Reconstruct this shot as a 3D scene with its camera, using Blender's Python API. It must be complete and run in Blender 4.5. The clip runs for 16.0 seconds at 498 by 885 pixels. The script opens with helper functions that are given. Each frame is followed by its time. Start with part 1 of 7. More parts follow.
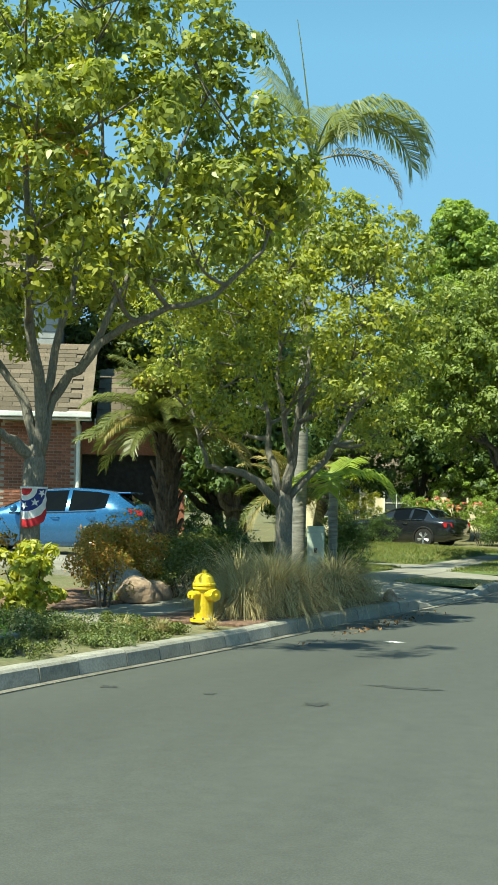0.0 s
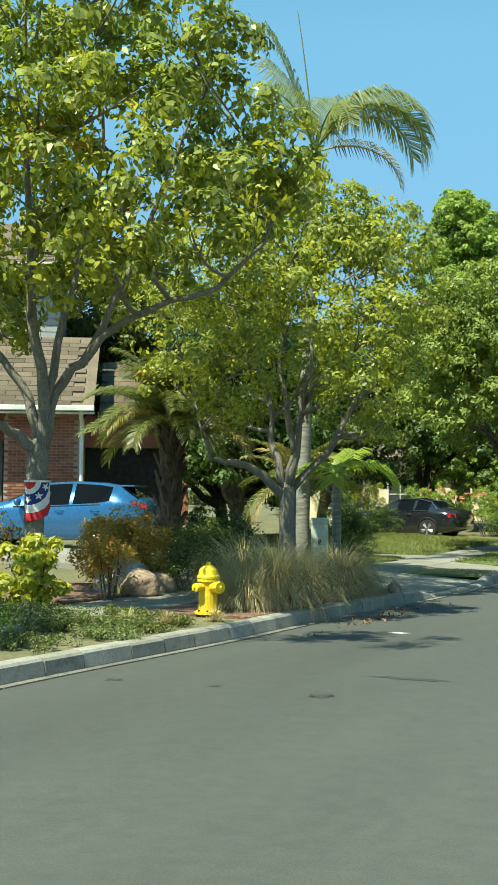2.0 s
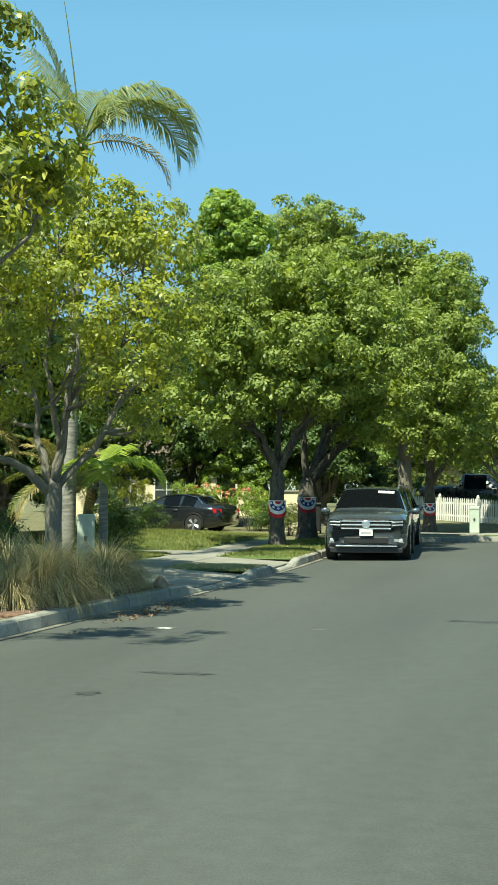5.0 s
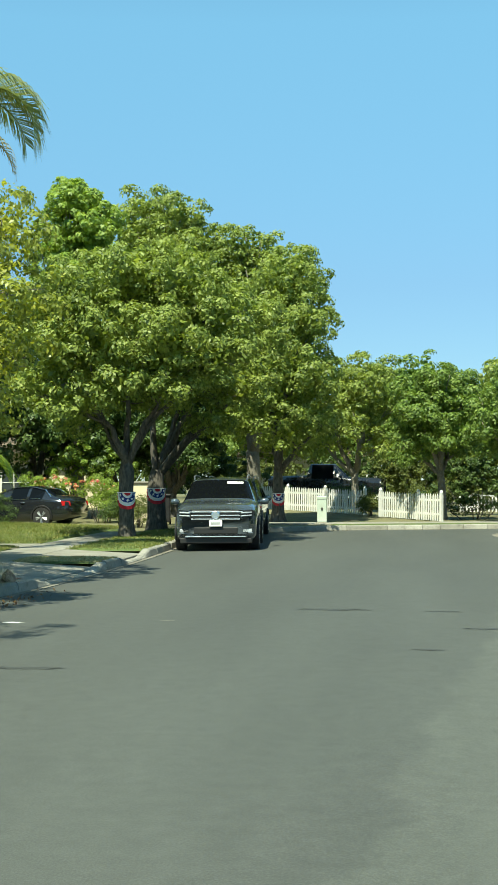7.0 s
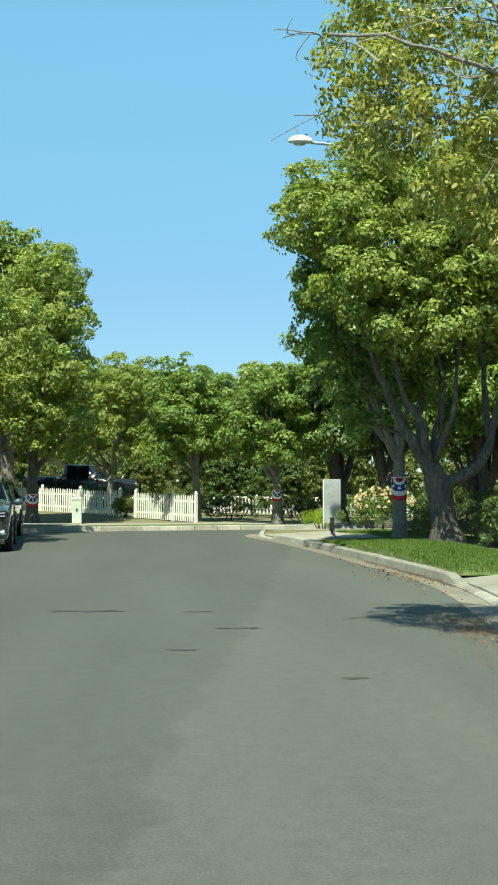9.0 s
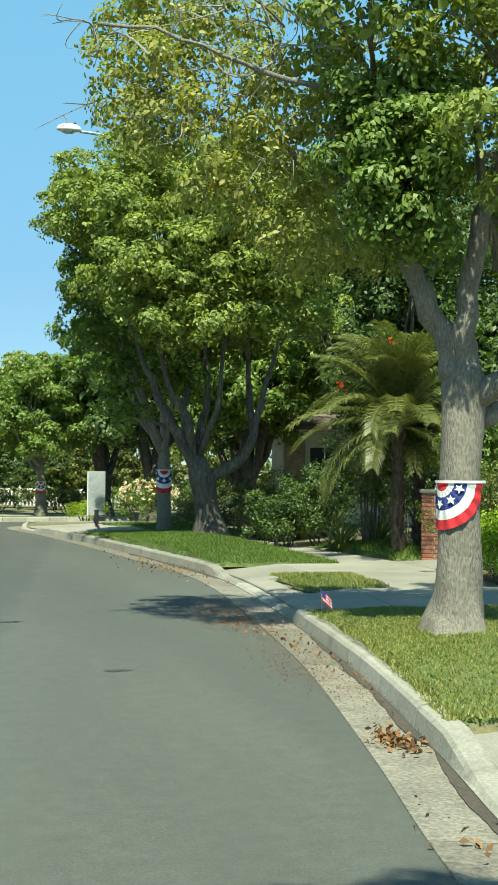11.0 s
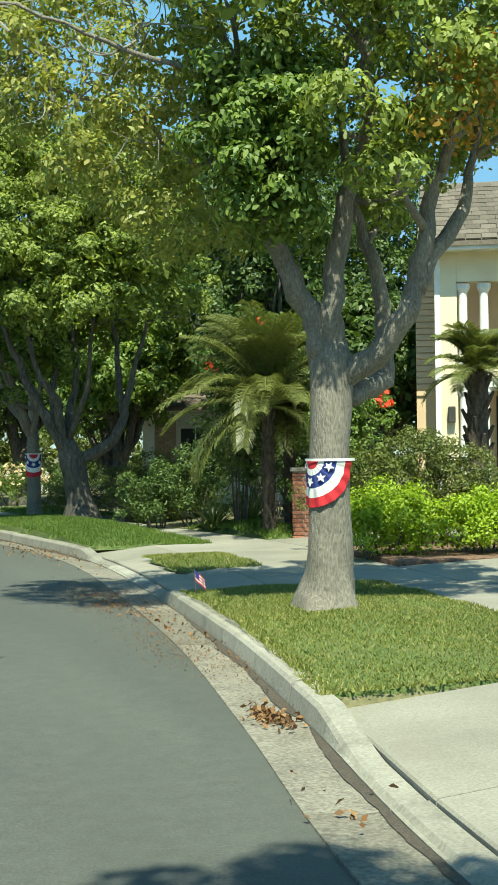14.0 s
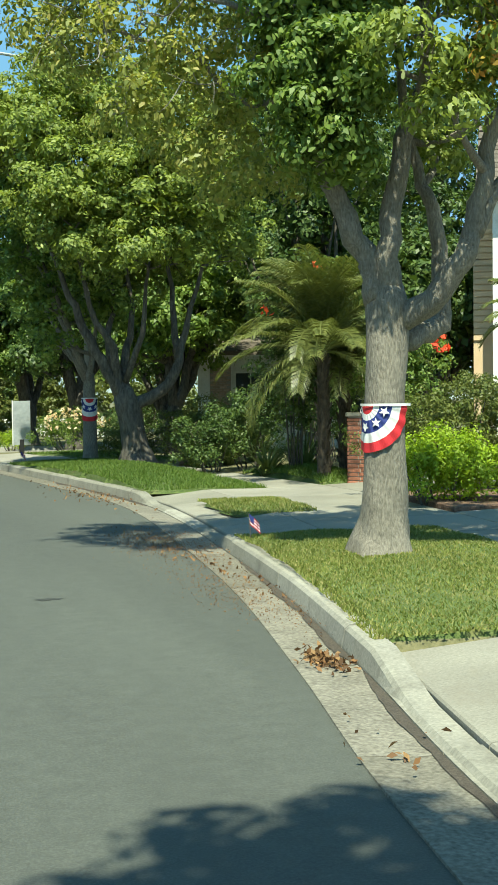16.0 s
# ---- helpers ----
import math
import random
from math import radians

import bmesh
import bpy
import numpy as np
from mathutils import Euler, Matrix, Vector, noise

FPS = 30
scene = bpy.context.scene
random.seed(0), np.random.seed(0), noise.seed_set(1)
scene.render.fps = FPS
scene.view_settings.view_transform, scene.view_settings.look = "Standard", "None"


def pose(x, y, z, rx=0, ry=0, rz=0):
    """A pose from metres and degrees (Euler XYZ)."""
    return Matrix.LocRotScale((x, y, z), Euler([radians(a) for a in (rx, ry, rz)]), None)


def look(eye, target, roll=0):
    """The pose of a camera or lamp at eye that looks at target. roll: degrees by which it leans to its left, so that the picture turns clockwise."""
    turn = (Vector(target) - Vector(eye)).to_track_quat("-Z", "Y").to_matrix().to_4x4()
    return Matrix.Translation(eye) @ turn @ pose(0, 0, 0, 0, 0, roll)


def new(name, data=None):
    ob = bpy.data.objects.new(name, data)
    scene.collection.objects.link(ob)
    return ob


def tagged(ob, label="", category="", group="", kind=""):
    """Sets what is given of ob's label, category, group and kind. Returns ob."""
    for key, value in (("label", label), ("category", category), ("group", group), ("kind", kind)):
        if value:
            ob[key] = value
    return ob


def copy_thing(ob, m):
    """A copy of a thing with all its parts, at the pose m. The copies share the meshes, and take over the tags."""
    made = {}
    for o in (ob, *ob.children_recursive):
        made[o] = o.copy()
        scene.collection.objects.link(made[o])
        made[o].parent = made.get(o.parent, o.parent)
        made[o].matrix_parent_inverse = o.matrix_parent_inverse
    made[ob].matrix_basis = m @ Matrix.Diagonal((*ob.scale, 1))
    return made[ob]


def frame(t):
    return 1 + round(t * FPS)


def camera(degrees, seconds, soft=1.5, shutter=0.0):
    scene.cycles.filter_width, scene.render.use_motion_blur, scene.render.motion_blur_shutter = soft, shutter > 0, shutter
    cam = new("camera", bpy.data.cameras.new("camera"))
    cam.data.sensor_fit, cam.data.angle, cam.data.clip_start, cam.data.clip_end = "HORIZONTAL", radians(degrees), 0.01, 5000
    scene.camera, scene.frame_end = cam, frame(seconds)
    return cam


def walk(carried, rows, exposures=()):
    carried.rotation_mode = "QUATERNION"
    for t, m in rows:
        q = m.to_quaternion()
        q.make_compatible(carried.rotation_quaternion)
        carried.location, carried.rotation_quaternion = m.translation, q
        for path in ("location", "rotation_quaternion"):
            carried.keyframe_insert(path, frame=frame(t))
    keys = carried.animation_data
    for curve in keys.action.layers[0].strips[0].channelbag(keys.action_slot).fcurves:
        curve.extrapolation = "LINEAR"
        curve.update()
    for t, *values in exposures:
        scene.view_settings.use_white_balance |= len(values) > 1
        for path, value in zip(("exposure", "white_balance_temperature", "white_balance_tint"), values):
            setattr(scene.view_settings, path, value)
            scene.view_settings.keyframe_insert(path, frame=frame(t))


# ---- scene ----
# The camera turns on the spot behind a windscreen: seconds, yaw, pitch, roll
cam = camera(22.0, 16.0, soft=1.35)
EYE = 1.65
ROWS = [
    (0.0, 24.019, 2.625, 0.899),
    (0.5, 24.859, 2.411, 0.994),
    (1.0, 25.388, 2.257, 0.968),
    (1.5, 25.187, 2.230, 0.715),
    (2.0, 24.159, 2.274, 0.476),
    (2.5, 22.575, 2.379, 0.170),
    (3.0, 20.684, 2.541, -0.034),
    (3.5, 18.757, 2.689, -0.103),
    (4.0, 16.991, 2.722, -0.100),
    (4.2, 16.317, 2.658, -0.145),
    (6.3, 9.523, 1.566, 0.039),
    (6.5, 8.817, 1.617, -0.264),
    (7.0, 7.010, 1.742, -0.367),
    (7.5, 4.939, 1.803, -0.441),
    (8.0, 2.400, 1.760, -0.368),
    (8.5, -0.611, 1.701, -0.259),
    (9.0, -3.876, 1.752, -0.025),
    (9.5, -7.032, 1.814, 0.332),
    (10.0, -9.929, 1.797, 0.588),
    (10.2, -10.978, 1.745, 0.609),
    (12.3, -17.416, 0.896, -0.200),
    (12.5, -17.683, 0.779, -0.265),
    (13.0, -18.472, 0.586, -0.433),
    (13.5, -19.407, 0.593, -0.527),
    (14.0, -20.123, 0.575, -0.744),
    (14.5, -20.284, 0.220, -0.921),
    (15.0, -19.636, -0.465, -0.975),
    (15.5, -18.591, -1.366, -0.905),
    (16.0, -17.639, -1.865, -0.607),
]
walk(cam, [(t, pose(0, 0, EYE, 0, 0, yaw) @ pose(0, 0, 0, 90 + pitch) @ pose(0, 0, 0, 0, 0, roll)) for t, yaw, pitch, roll in ROWS],
     [(0.0, 0.88, 7150, -11), (16.0, 0.88, 7150, -11)])

# ---- light ----
SUN_EL, SUN_AZ = 59.0, 198.0          # degrees above the horizon, and clockwise from +y
world = bpy.data.worlds.new("sky")
scene.world = world
world.use_nodes = True
wn = world.node_tree
sky = wn.nodes.new("ShaderNodeTexSky")
sky.sky_type = "NISHITA"
sky.sun_disc = False
sky.sun_elevation = radians(SUN_EL)
sky.sun_rotation = radians(SUN_AZ)
sky.altitude = 1500
sky.air_density, sky.dust_density, sky.ozone_density = 0.75, 0.15, 2.0
tc = wn.nodes.new("ShaderNodeTexCoord")
sep_z = wn.nodes.new("ShaderNodeSeparateXYZ")
haze = wn.nodes.new("ShaderNodeValToRGB")
haze.color_ramp.elements[0].position, haze.color_ramp.elements[0].color = 0.0, (0.31, 0.33, 0.38, 1)
haze.color_ramp.elements[1].position, haze.color_ramp.elements[1].color = 0.34, (0.92, 1.2, 1.12, 1)
haze.color_ramp.elements.new(0.15).color = (0.54, 0.615, 0.65, 1)
dim = wn.nodes.new("ShaderNodeMix")
dim.data_type, dim.blend_type = "RGBA", "MULTIPLY"
dim.inputs[0].default_value = 1.0
wn.links.new(tc.outputs["Generated"], sep_z.inputs[0])
wn.links.new(sep_z.outputs["Z"], haze.inputs[0])
wn.links.new(sky.outputs[0], dim.inputs[6])
wn.links.new(haze.outputs[0], dim.inputs[7])
wn.links.new(dim.outputs[2], wn.nodes["Background"].inputs[0])
wn.nodes["Background"].inputs[1].default_value = 0.15
sun_data = bpy.data.lights.new("sun", "SUN")
sun_data.energy, sun_data.angle, sun_data.color = 4.9, radians(0.55), (1.0, 0.95, 0.86)
sun = new("sun", sun_data)
_a, _e = radians(SUN_AZ), radians(SUN_EL)
sun.matrix_world = look((0, 0, 60), (-math.sin(_a) * math.cos(_e), -math.cos(_a) * math.cos(_e), 60 - math.sin(_e)))


# ---- materials ----
def nodes_of(name):
    m = bpy.data.materials.new(name)
    m.use_nodes = True
    t = m.node_tree
    return m, t, t.nodes["Principled BSDF"]


def ramp(t, fac, stops):
    r = t.nodes.new("ShaderNodeValToRGB")
    while len(r.color_ramp.elements) < len(stops):
        r.color_ramp.elements.new(0.5)
    for e, (p, c) in zip(r.color_ramp.elements, stops):
        e.position, e.color = p, (*c, 1)
    t.links.new(fac, r.inputs[0])
    return r.outputs[0]


def noise_at(t, scale, detail=4, stretch=None, rough=0.55):
    co = t.nodes.new("ShaderNodeTexCoord")
    n = t.nodes.new("ShaderNodeTexNoise")
    n.inputs["Scale"].default_value, n.inputs["Detail"].default_value, n.inputs["Roughness"].default_value = scale, detail, rough
    src = co.outputs["Object"]
    if stretch:
        mp = t.nodes.new("ShaderNodeMapping")
        mp.inputs["Scale"].default_value = stretch
        t.links.new(src, mp.inputs[0])
        src = mp.outputs[0]
    t.links.new(src, n.inputs["Vector"])
    return n.outputs["Fac"]


def mix_col(t, fac, a, b, mode="MIX"):
    m = t.nodes.new("ShaderNodeMix")
    m.data_type, m.blend_type = "RGBA", mode
    for key, val in ((0, fac), (6, a), (7, b)):
        if isinstance(val, (int, float)):
            m.inputs[key].default_value = val
        elif isinstance(val, tuple):
            m.inputs[key].default_value = (*val, 1)
        else:
            t.links.new(val, m.inputs[key])
    return m.outputs[2]


def surface(name, dark, light, fine=40, coarse=1.5, rough=0.8, bump=0.3, metal=0.0, stain=None, stretch=None, dist=0.01, by_object=0.0, coat=0.0):
    """A surface with grain, broad variation and, if given, stains of another colour."""
    m, t, b = nodes_of(name)
    f1, f2 = noise_at(t, fine, 5, stretch), noise_at(t, coarse, 3)
    mid = tuple((p + q) / 2 for p, q in zip(dark, light))
    c = ramp(t, f1, [(0.3, dark), (0.5, mid), (0.7, light)])
    broad = ramp(t, f2, [(0.3, (0.72, 0.72, 0.72)), (0.7, (1.12, 1.12, 1.12))])
    c = mix_col(t, 0.8, c, broad, "MULTIPLY")
    if stain:
        c = mix_col(t, ramp(t, noise_at(t, coarse * 2.3, 6, None, 0.7), [(0.55, (0, 0, 0)), (0.72, (0.85, 0.85, 0.85))]), c, stain)
    if by_object:
        oi = t.nodes.new("ShaderNodeObjectInfo")
        lo, hi = 1 - by_object, 1 + by_object * 0.6
        c = mix_col(t, 1.0, c, ramp(t, oi.outputs["Random"], [(0, (lo, lo, lo * 0.96)), (1, (hi, hi, hi))]), "MULTIPLY")
    t.links.new(c, b.inputs["Base Color"])
    b.inputs["Roughness"].default_value, b.inputs["Metallic"].default_value = rough, metal
    b.inputs["Coat Weight"].default_value = coat
    if bump:
        bp = t.nodes.new("ShaderNodeBump")
        bp.inputs["Strength"].default_value, bp.inputs["Distance"].default_value = bump, dist
        t.links.new(f1, bp.inputs["Height"])
        t.links.new(bp.outputs[0], b.inputs["Normal"])
    return m


def leafy(name, cols, thin=0.35, rough=0.5, through_tint=(1.15, 1.16, 0.6)):
    """Leaves: a colour for each leaf, light through the blade."""
    m, t, b = nodes_of(name)
    g = t.nodes.new("ShaderNodeNewGeometry")
    c = ramp(t, g.outputs["Random Per Island"], [(i / (len(cols) - 1), k) for i, k in enumerate(cols)])
    broad = ramp(t, noise_at(t, 0.7, 3), [(0.3, (0.75, 0.8, 0.75)), (0.7, (1.15, 1.12, 1.0))])
    c = mix_col(t, 0.8, c, broad, "MULTIPLY")
    t.links.new(c, b.inputs["Base Color"])
    b.inputs["Roughness"].default_value = rough
    b.inputs["Specular IOR Level"].default_value = 0.45
    tr = t.nodes.new("ShaderNodeBsdfTranslucent")
    t.links.new(mix_col(t, 1.0, c, through_tint, "MULTIPLY"), tr.inputs[0])
    mx = t.nodes.new("ShaderNodeMixShader")
    mx.inputs[0].default_value = thin
    t.links.new(b.outputs[0], mx.inputs[1])
    t.links.new(tr.outputs[0], mx.inputs[2])
    t.links.new(mx.outputs[0], t.nodes["Material Output"].inputs[0])
    return m


def gloss(name, col, rough=0.2, metal=0.0, coat=0.0, flake=0.0):
    m, t, b = nodes_of(name)
    c = ramp(t, noise_at(t, 3, 5), [(0.3, tuple(k * 0.9 for k in col)), (0.7, tuple(min(1, k * 1.08) for k in col))])
    t.links.new(c, b.inputs["Base Color"])
    rr = ramp(t, noise_at(t, 9, 5), [(0.3, (rough * 0.8,) * 3), (0.75, (min(1, rough * 1.4),) * 3)])
    t.links.new(rr, b.inputs["Roughness"])
    b.inputs["Metallic"].default_value, b.inputs["Coat Weight"].default_value = metal, coat
    return m


def glass_dark(name, tint=(0.004, 0.005, 0.006)):
    m, t, b = nodes_of(name)
    b.inputs["Base Color"].default_value, b.inputs["Roughness"].default_value = (*tint, 1), 0.04
    b.inputs["IOR"].default_value, b.inputs["Specular IOR Level"].default_value = 1.4, 0.2
    return m


def asphalt_mat():
    m, t, b = nodes_of("asphalt")
    grit = noise_at(t, 90, 4, None, 0.7)
    c = ramp(t, grit, [(0.25, (0.049, 0.053, 0.048)), (0.5, (0.072, 0.077, 0.07)), (0.8, (0.117, 0.123, 0.111))])
    lanes = ramp(t, noise_at(t, 0.55, 4, (1.0, 0.16, 1.0)), [(0.3, (0.8, 0.8, 0.79)), (0.7, (1.14, 1.14, 1.12))])
    c = mix_col(t, 0.85, c, lanes, "MULTIPLY")
    co = t.nodes.new("ShaderNodeTexCoord")
    sep = t.nodes.new("ShaderNodeSeparateXYZ")
    t.links.new(co.outputs["Object"], sep.inputs[0])
    seam = t.nodes.new("ShaderNodeMath")
    seam.operation = "MULTIPLY_ADD"
    t.links.new(sep.outputs["Y"], seam.inputs[0])
    seam.inputs[1].default_value = -0.13
    t.links.new(sep.outputs["X"], seam.inputs[2])
    wav = t.nodes.new("ShaderNodeMath")
    wav.operation = "ADD"
    t.links.new(seam.outputs[0], wav.inputs[0])
    t.links.new(noise_at(t, 0.9, 4), wav.inputs[1])
    lift = t.nodes.new("ShaderNodeMath")
    lift.operation, lift.inputs[1].default_value = "ADD", 0.5
    t.links.new(wav.outputs[0], lift.inputs[0])
    c = mix_col(t, 1.0, c, ramp(t, lift.outputs[0], [(0.0, (0.95, 0.95, 0.95)), (0.14, (1.13, 1.13, 1.11))]), "MULTIPLY")
    spots = ramp(t, noise_at(t, 1.6, 6, (1, 0.6, 1), 0.75), [(0.63, (0, 0, 0)), (0.72, (0.55, 0.55, 0.55))])
    c = mix_col(t, spots, c, (0.05, 0.052, 0.048))
    c = mix_col(t, 0.7, c, ramp(t, noise_at(t, 7, 5, None, 0.7), [(0.3, (0.82, 0.82, 0.82)), (0.7, (1.15, 1.15, 1.15))]), "MULTIPLY")
    t.links.new(c, b.inputs["Base Color"])
    b.inputs["Roughness"].default_value = 0.75
    bp = t.nodes.new("ShaderNodeBump")
    bp.inputs["Strength"].default_value, bp.inputs["Distance"].default_value = 0.35, 0.006
    t.links.new(grit, bp.inputs["Height"])
    t.links.new(bp.outputs[0], b.inputs["Normal"])
    return m


ASPHALT = asphalt_mat()
CONCRETE = surface("concrete", (0.215, 0.203, 0.172), (0.325, 0.308, 0.266), 60, 0.9, 0.85, 0.25, stain=(0.22, 0.198, 0.163), by_object=0.12, dist=0.004)
KERBMAT = surface("kerb_concrete", (0.24, 0.23, 0.2), (0.37, 0.355, 0.31), 45, 2.2, 0.85, 0.4, stain=(0.15, 0.14, 0.12), by_object=0.22, dist=0.006)
GUTTERMAT = surface("gutter_concrete", (0.11, 0.1, 0.082), (0.27, 0.25, 0.205), 38, 3.0, 0.85, 0.35, stain=(0.075, 0.062, 0.05), by_object=0.2, dist=0.006)
SOIL = surface("soil_and_thatch", (0.1, 0.1, 0.045), (0.21, 0.19, 0.1), 22, 0.6, 0.95, 0.6, stain=(0.07, 0.11, 0.03), dist=0.03)
TURF = surface("turf", (0.05, 0.085, 0.018), (0.13, 0.17, 0.05), 30, 0.8, 0.95, 0.6, stain=(0.2, 0.18, 0.08), dist=0.03)
MULCH = surface("bark_mulch", (0.09, 0.05, 0.032), (0.27, 0.16, 0.11), 26, 1.4, 0.95, 0.9, dist=0.03)
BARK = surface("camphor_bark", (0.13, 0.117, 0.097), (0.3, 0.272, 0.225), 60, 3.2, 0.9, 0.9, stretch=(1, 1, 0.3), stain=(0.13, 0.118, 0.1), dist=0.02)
# bark with crown shade put into its colour; also used for dark wood
BARK_SHADED_DARK = surface("shaded_and_dark_bark", (0.045, 0.04, 0.034), (0.16, 0.142, 0.12), 22, 2.4, 0.92, 0.9, stretch=(1, 1, 0.25), stain=(0.04, 0.036, 0.03), dist=0.02)
PALMBARK = surface("palm_bark", (0.15, 0.143, 0.125), (0.34, 0.325, 0.29), 10, 1.2, 0.85, 0.6, stretch=(0.4, 0.4, 3.0), stain=(0.11, 0.1, 0.09), dist=0.015)
FIBRE = surface("palm_fibre", (0.03, 0.024, 0.018), (0.12, 0.094, 0.068), 22, 2.5, 0.95, 1.0, stretch=(1, 1, 0.5), dist=0.03)
LEAF_CAMPHOR = leafy("camphor_leaf", [(0.14, 0.186, 0.05), (0.215, 0.272, 0.066), (0.297, 0.358, 0.09), (0.385, 0.438, 0.125)], 0.42)
LEAF_BROWN = leafy("camphor_leaf_dull", [(0.18, 0.22, 0.06), (0.28, 0.315, 0.085), (0.38, 0.405, 0.12), (0.44, 0.39, 0.14)], 0.48, 0.45, (1.1, 1.1, 0.6))
LEAF_GOLD = leafy("camphor_leaf_young", [(0.34, 0.36, 0.05), (0.46, 0.46, 0.07), (0.56, 0.54, 0.1)], 0.5)
LEAF_OLIVE = leafy("camphor_leaf_olive", [(0.17, 0.205, 0.055), (0.275, 0.315, 0.08), (0.385, 0.42, 0.105), (0.49, 0.51, 0.15)], 0.48, 0.38)
LEAF_DEEP = leafy("camphor_leaf_mature", [(0.09, 0.15, 0.04), (0.145, 0.22, 0.05), (0.21, 0.3, 0.07), (0.29, 0.37, 0.1)], 0.4)
LITTER = leafy("dry_litter", [(0.1, 0.055, 0.03), (0.22, 0.11, 0.05), (0.32, 0.19, 0.09)], 0.15, 0.7, (1, 0.9, 0.7))
LEAF_RED = leafy("camphor_leaf_turning", [(0.5, 0.36, 0.07), (0.56, 0.26, 0.07), (0.52, 0.42, 0.09)], 0.45, 0.5, (1.1, 1.0, 0.7))
LEAF_PLANE = leafy("plane_leaf", [(0.21, 0.3, 0.075), (0.31, 0.41, 0.095), (0.41, 0.51, 0.12)], 0.45)
LEAF_DARK = leafy("evergreen_leaf", [(0.04, 0.075, 0.022), (0.08, 0.13, 0.034), (0.135, 0.195, 0.05)], 0.3)
LEAF_HEDGE = leafy("hedge_leaf", [(0.08, 0.105, 0.025), (0.13, 0.155, 0.038), (0.19, 0.21, 0.055)], 0.28)
LEAF_LIME = leafy("lime_leaf", [(0.2, 0.3, 0.02), (0.3, 0.42, 0.03), (0.4, 0.5, 0.05)], 0.35)
LEAF_AUTUMN = leafy("autumn_leaf", [(0.2, 0.21, 0.045), (0.38, 0.28, 0.06), (0.58, 0.25, 0.07), (0.34, 0.33, 0.07)], 0.4)
LEAF_YELLOW = leafy("yellow_leaf", [(0.4, 0.42, 0.05), (0.55, 0.5, 0.07), (0.25, 0.32, 0.05)], 0.35)
LEAF_PALM = leafy("palm_leaf", [(0.1, 0.125, 0.04), (0.155, 0.175, 0.055), (0.22, 0.23, 0.08)], 0.35, 0.4)
LEAF_KING = leafy("king_palm_leaf", [(0.17, 0.21, 0.085), (0.25, 0.28, 0.115), (0.34, 0.36, 0.17)], 0.45, 0.4)
LEAF_PALMLIT = leafy("bright_palm_leaf", [(0.28, 0.37, 0.05), (0.38, 0.46, 0.08)], 0.45, 0.4)
LEAF_PALMDRY = leafy("dry_palm_leaf", [(0.3, 0.24, 0.09), (0.4, 0.31, 0.13), (0.2, 0.2, 0.06)], 0.3)
LEAF_STRAP = leafy("strap_leaf", [(0.09, 0.13, 0.035), (0.15, 0.19, 0.06), (0.24, 0.27, 0.11)], 0.25)
STRAW = leafy("straw", [(0.42, 0.34, 0.17), (0.56, 0.46, 0.25), (0.68, 0.58, 0.36), (0.36, 0.32, 0.15)], 0.3, 0.7, (1.0, 0.95, 0.85))
BLADE = leafy("grass_blade", [(0.11, 0.15, 0.03), (0.17, 0.21, 0.045), (0.25, 0.27, 0.08), (0.38, 0.33, 0.15)], 0.35, 0.6)
BLADE_DEEP = leafy("lush_grass_blade", [(0.07, 0.13, 0.02), (0.11, 0.18, 0.03), (0.17, 0.23, 0.05)], 0.35, 0.6)
PETAL_RED = leafy("red_petal", [(0.75, 0.06, 0.03), (0.85, 0.13, 0.05)], 0.3, 0.5, (1, 0.9, 0.9))
PETAL_PINK = leafy("pink_petal", [(0.7, 0.1, 0.12), (0.85, 0.35, 0.25), (0.9, 0.75, 0.45)], 0.3)
PETAL_CREAM = leafy("cream_petal", [(0.85, 0.75, 0.5), (0.85, 0.55, 0.4), (0.9, 0.85, 0.7)], 0.3)
BRICK = surface("red_brick", (0.2, 0.075, 0.045), (0.42, 0.17, 0.11), 30, 3, 0.9, 0.5, by_object=0.45, dist=0.006)
PALEBRICK = surface("pale_brick", (0.4, 0.27, 0.2), (0.62, 0.46, 0.36), 30, 3, 0.9, 0.5, by_object=0.3, dist=0.006)
MORTAR = surface("mortar", (0.3, 0.26, 0.22), (0.42, 0.38, 0.33), 50, 2, 0.95, 0.4)
STUCCO = surface("cream_stucco", (0.72, 0.62, 0.43), (0.82, 0.72, 0.52), 60, 0.7, 0.92, 0.3, dist=0.004)
STUCCO_TAN = surface("tan_stucco", (0.6, 0.44, 0.28), (0.7, 0.53, 0.36), 60, 0.7, 0.92, 0.3, dist=0.004)
WHITE = surface("white_paint", (0.74, 0.73, 0.69), (0.84, 0.83, 0.8), 25, 1.5, 0.55, 0.1, stain=(0.6, 0.57, 0.5), dist=0.003)
GREYWOOD = surface("grey_siding", (0.32, 0.33, 0.33), (0.46, 0.46, 0.45), 30, 1.2, 0.8, 0.2)
ROOFTILE = surface("roof_tile", (0.1, 0.075, 0.052), (0.2, 0.155, 0.11), 22, 1.0, 0.9, 0.4, by_object=0.35, stain=(0.1, 0.08, 0.06), dist=0.01)
ROOFGREY = surface("grey_roof_tile", (0.11, 0.09, 0.072), (0.19, 0.16, 0.13), 22, 1.0, 0.9, 0.4, by_object=0.3, dist=0.01)
# near black: the painted shade inside the garage bay, and a dark door
BAY_SHADE_AND_DOOR = surface("bay_shade_and_dark_door", (0.015, 0.015, 0.016), (0.04, 0.04, 0.042), 8, 1, 0.8, 0.1)
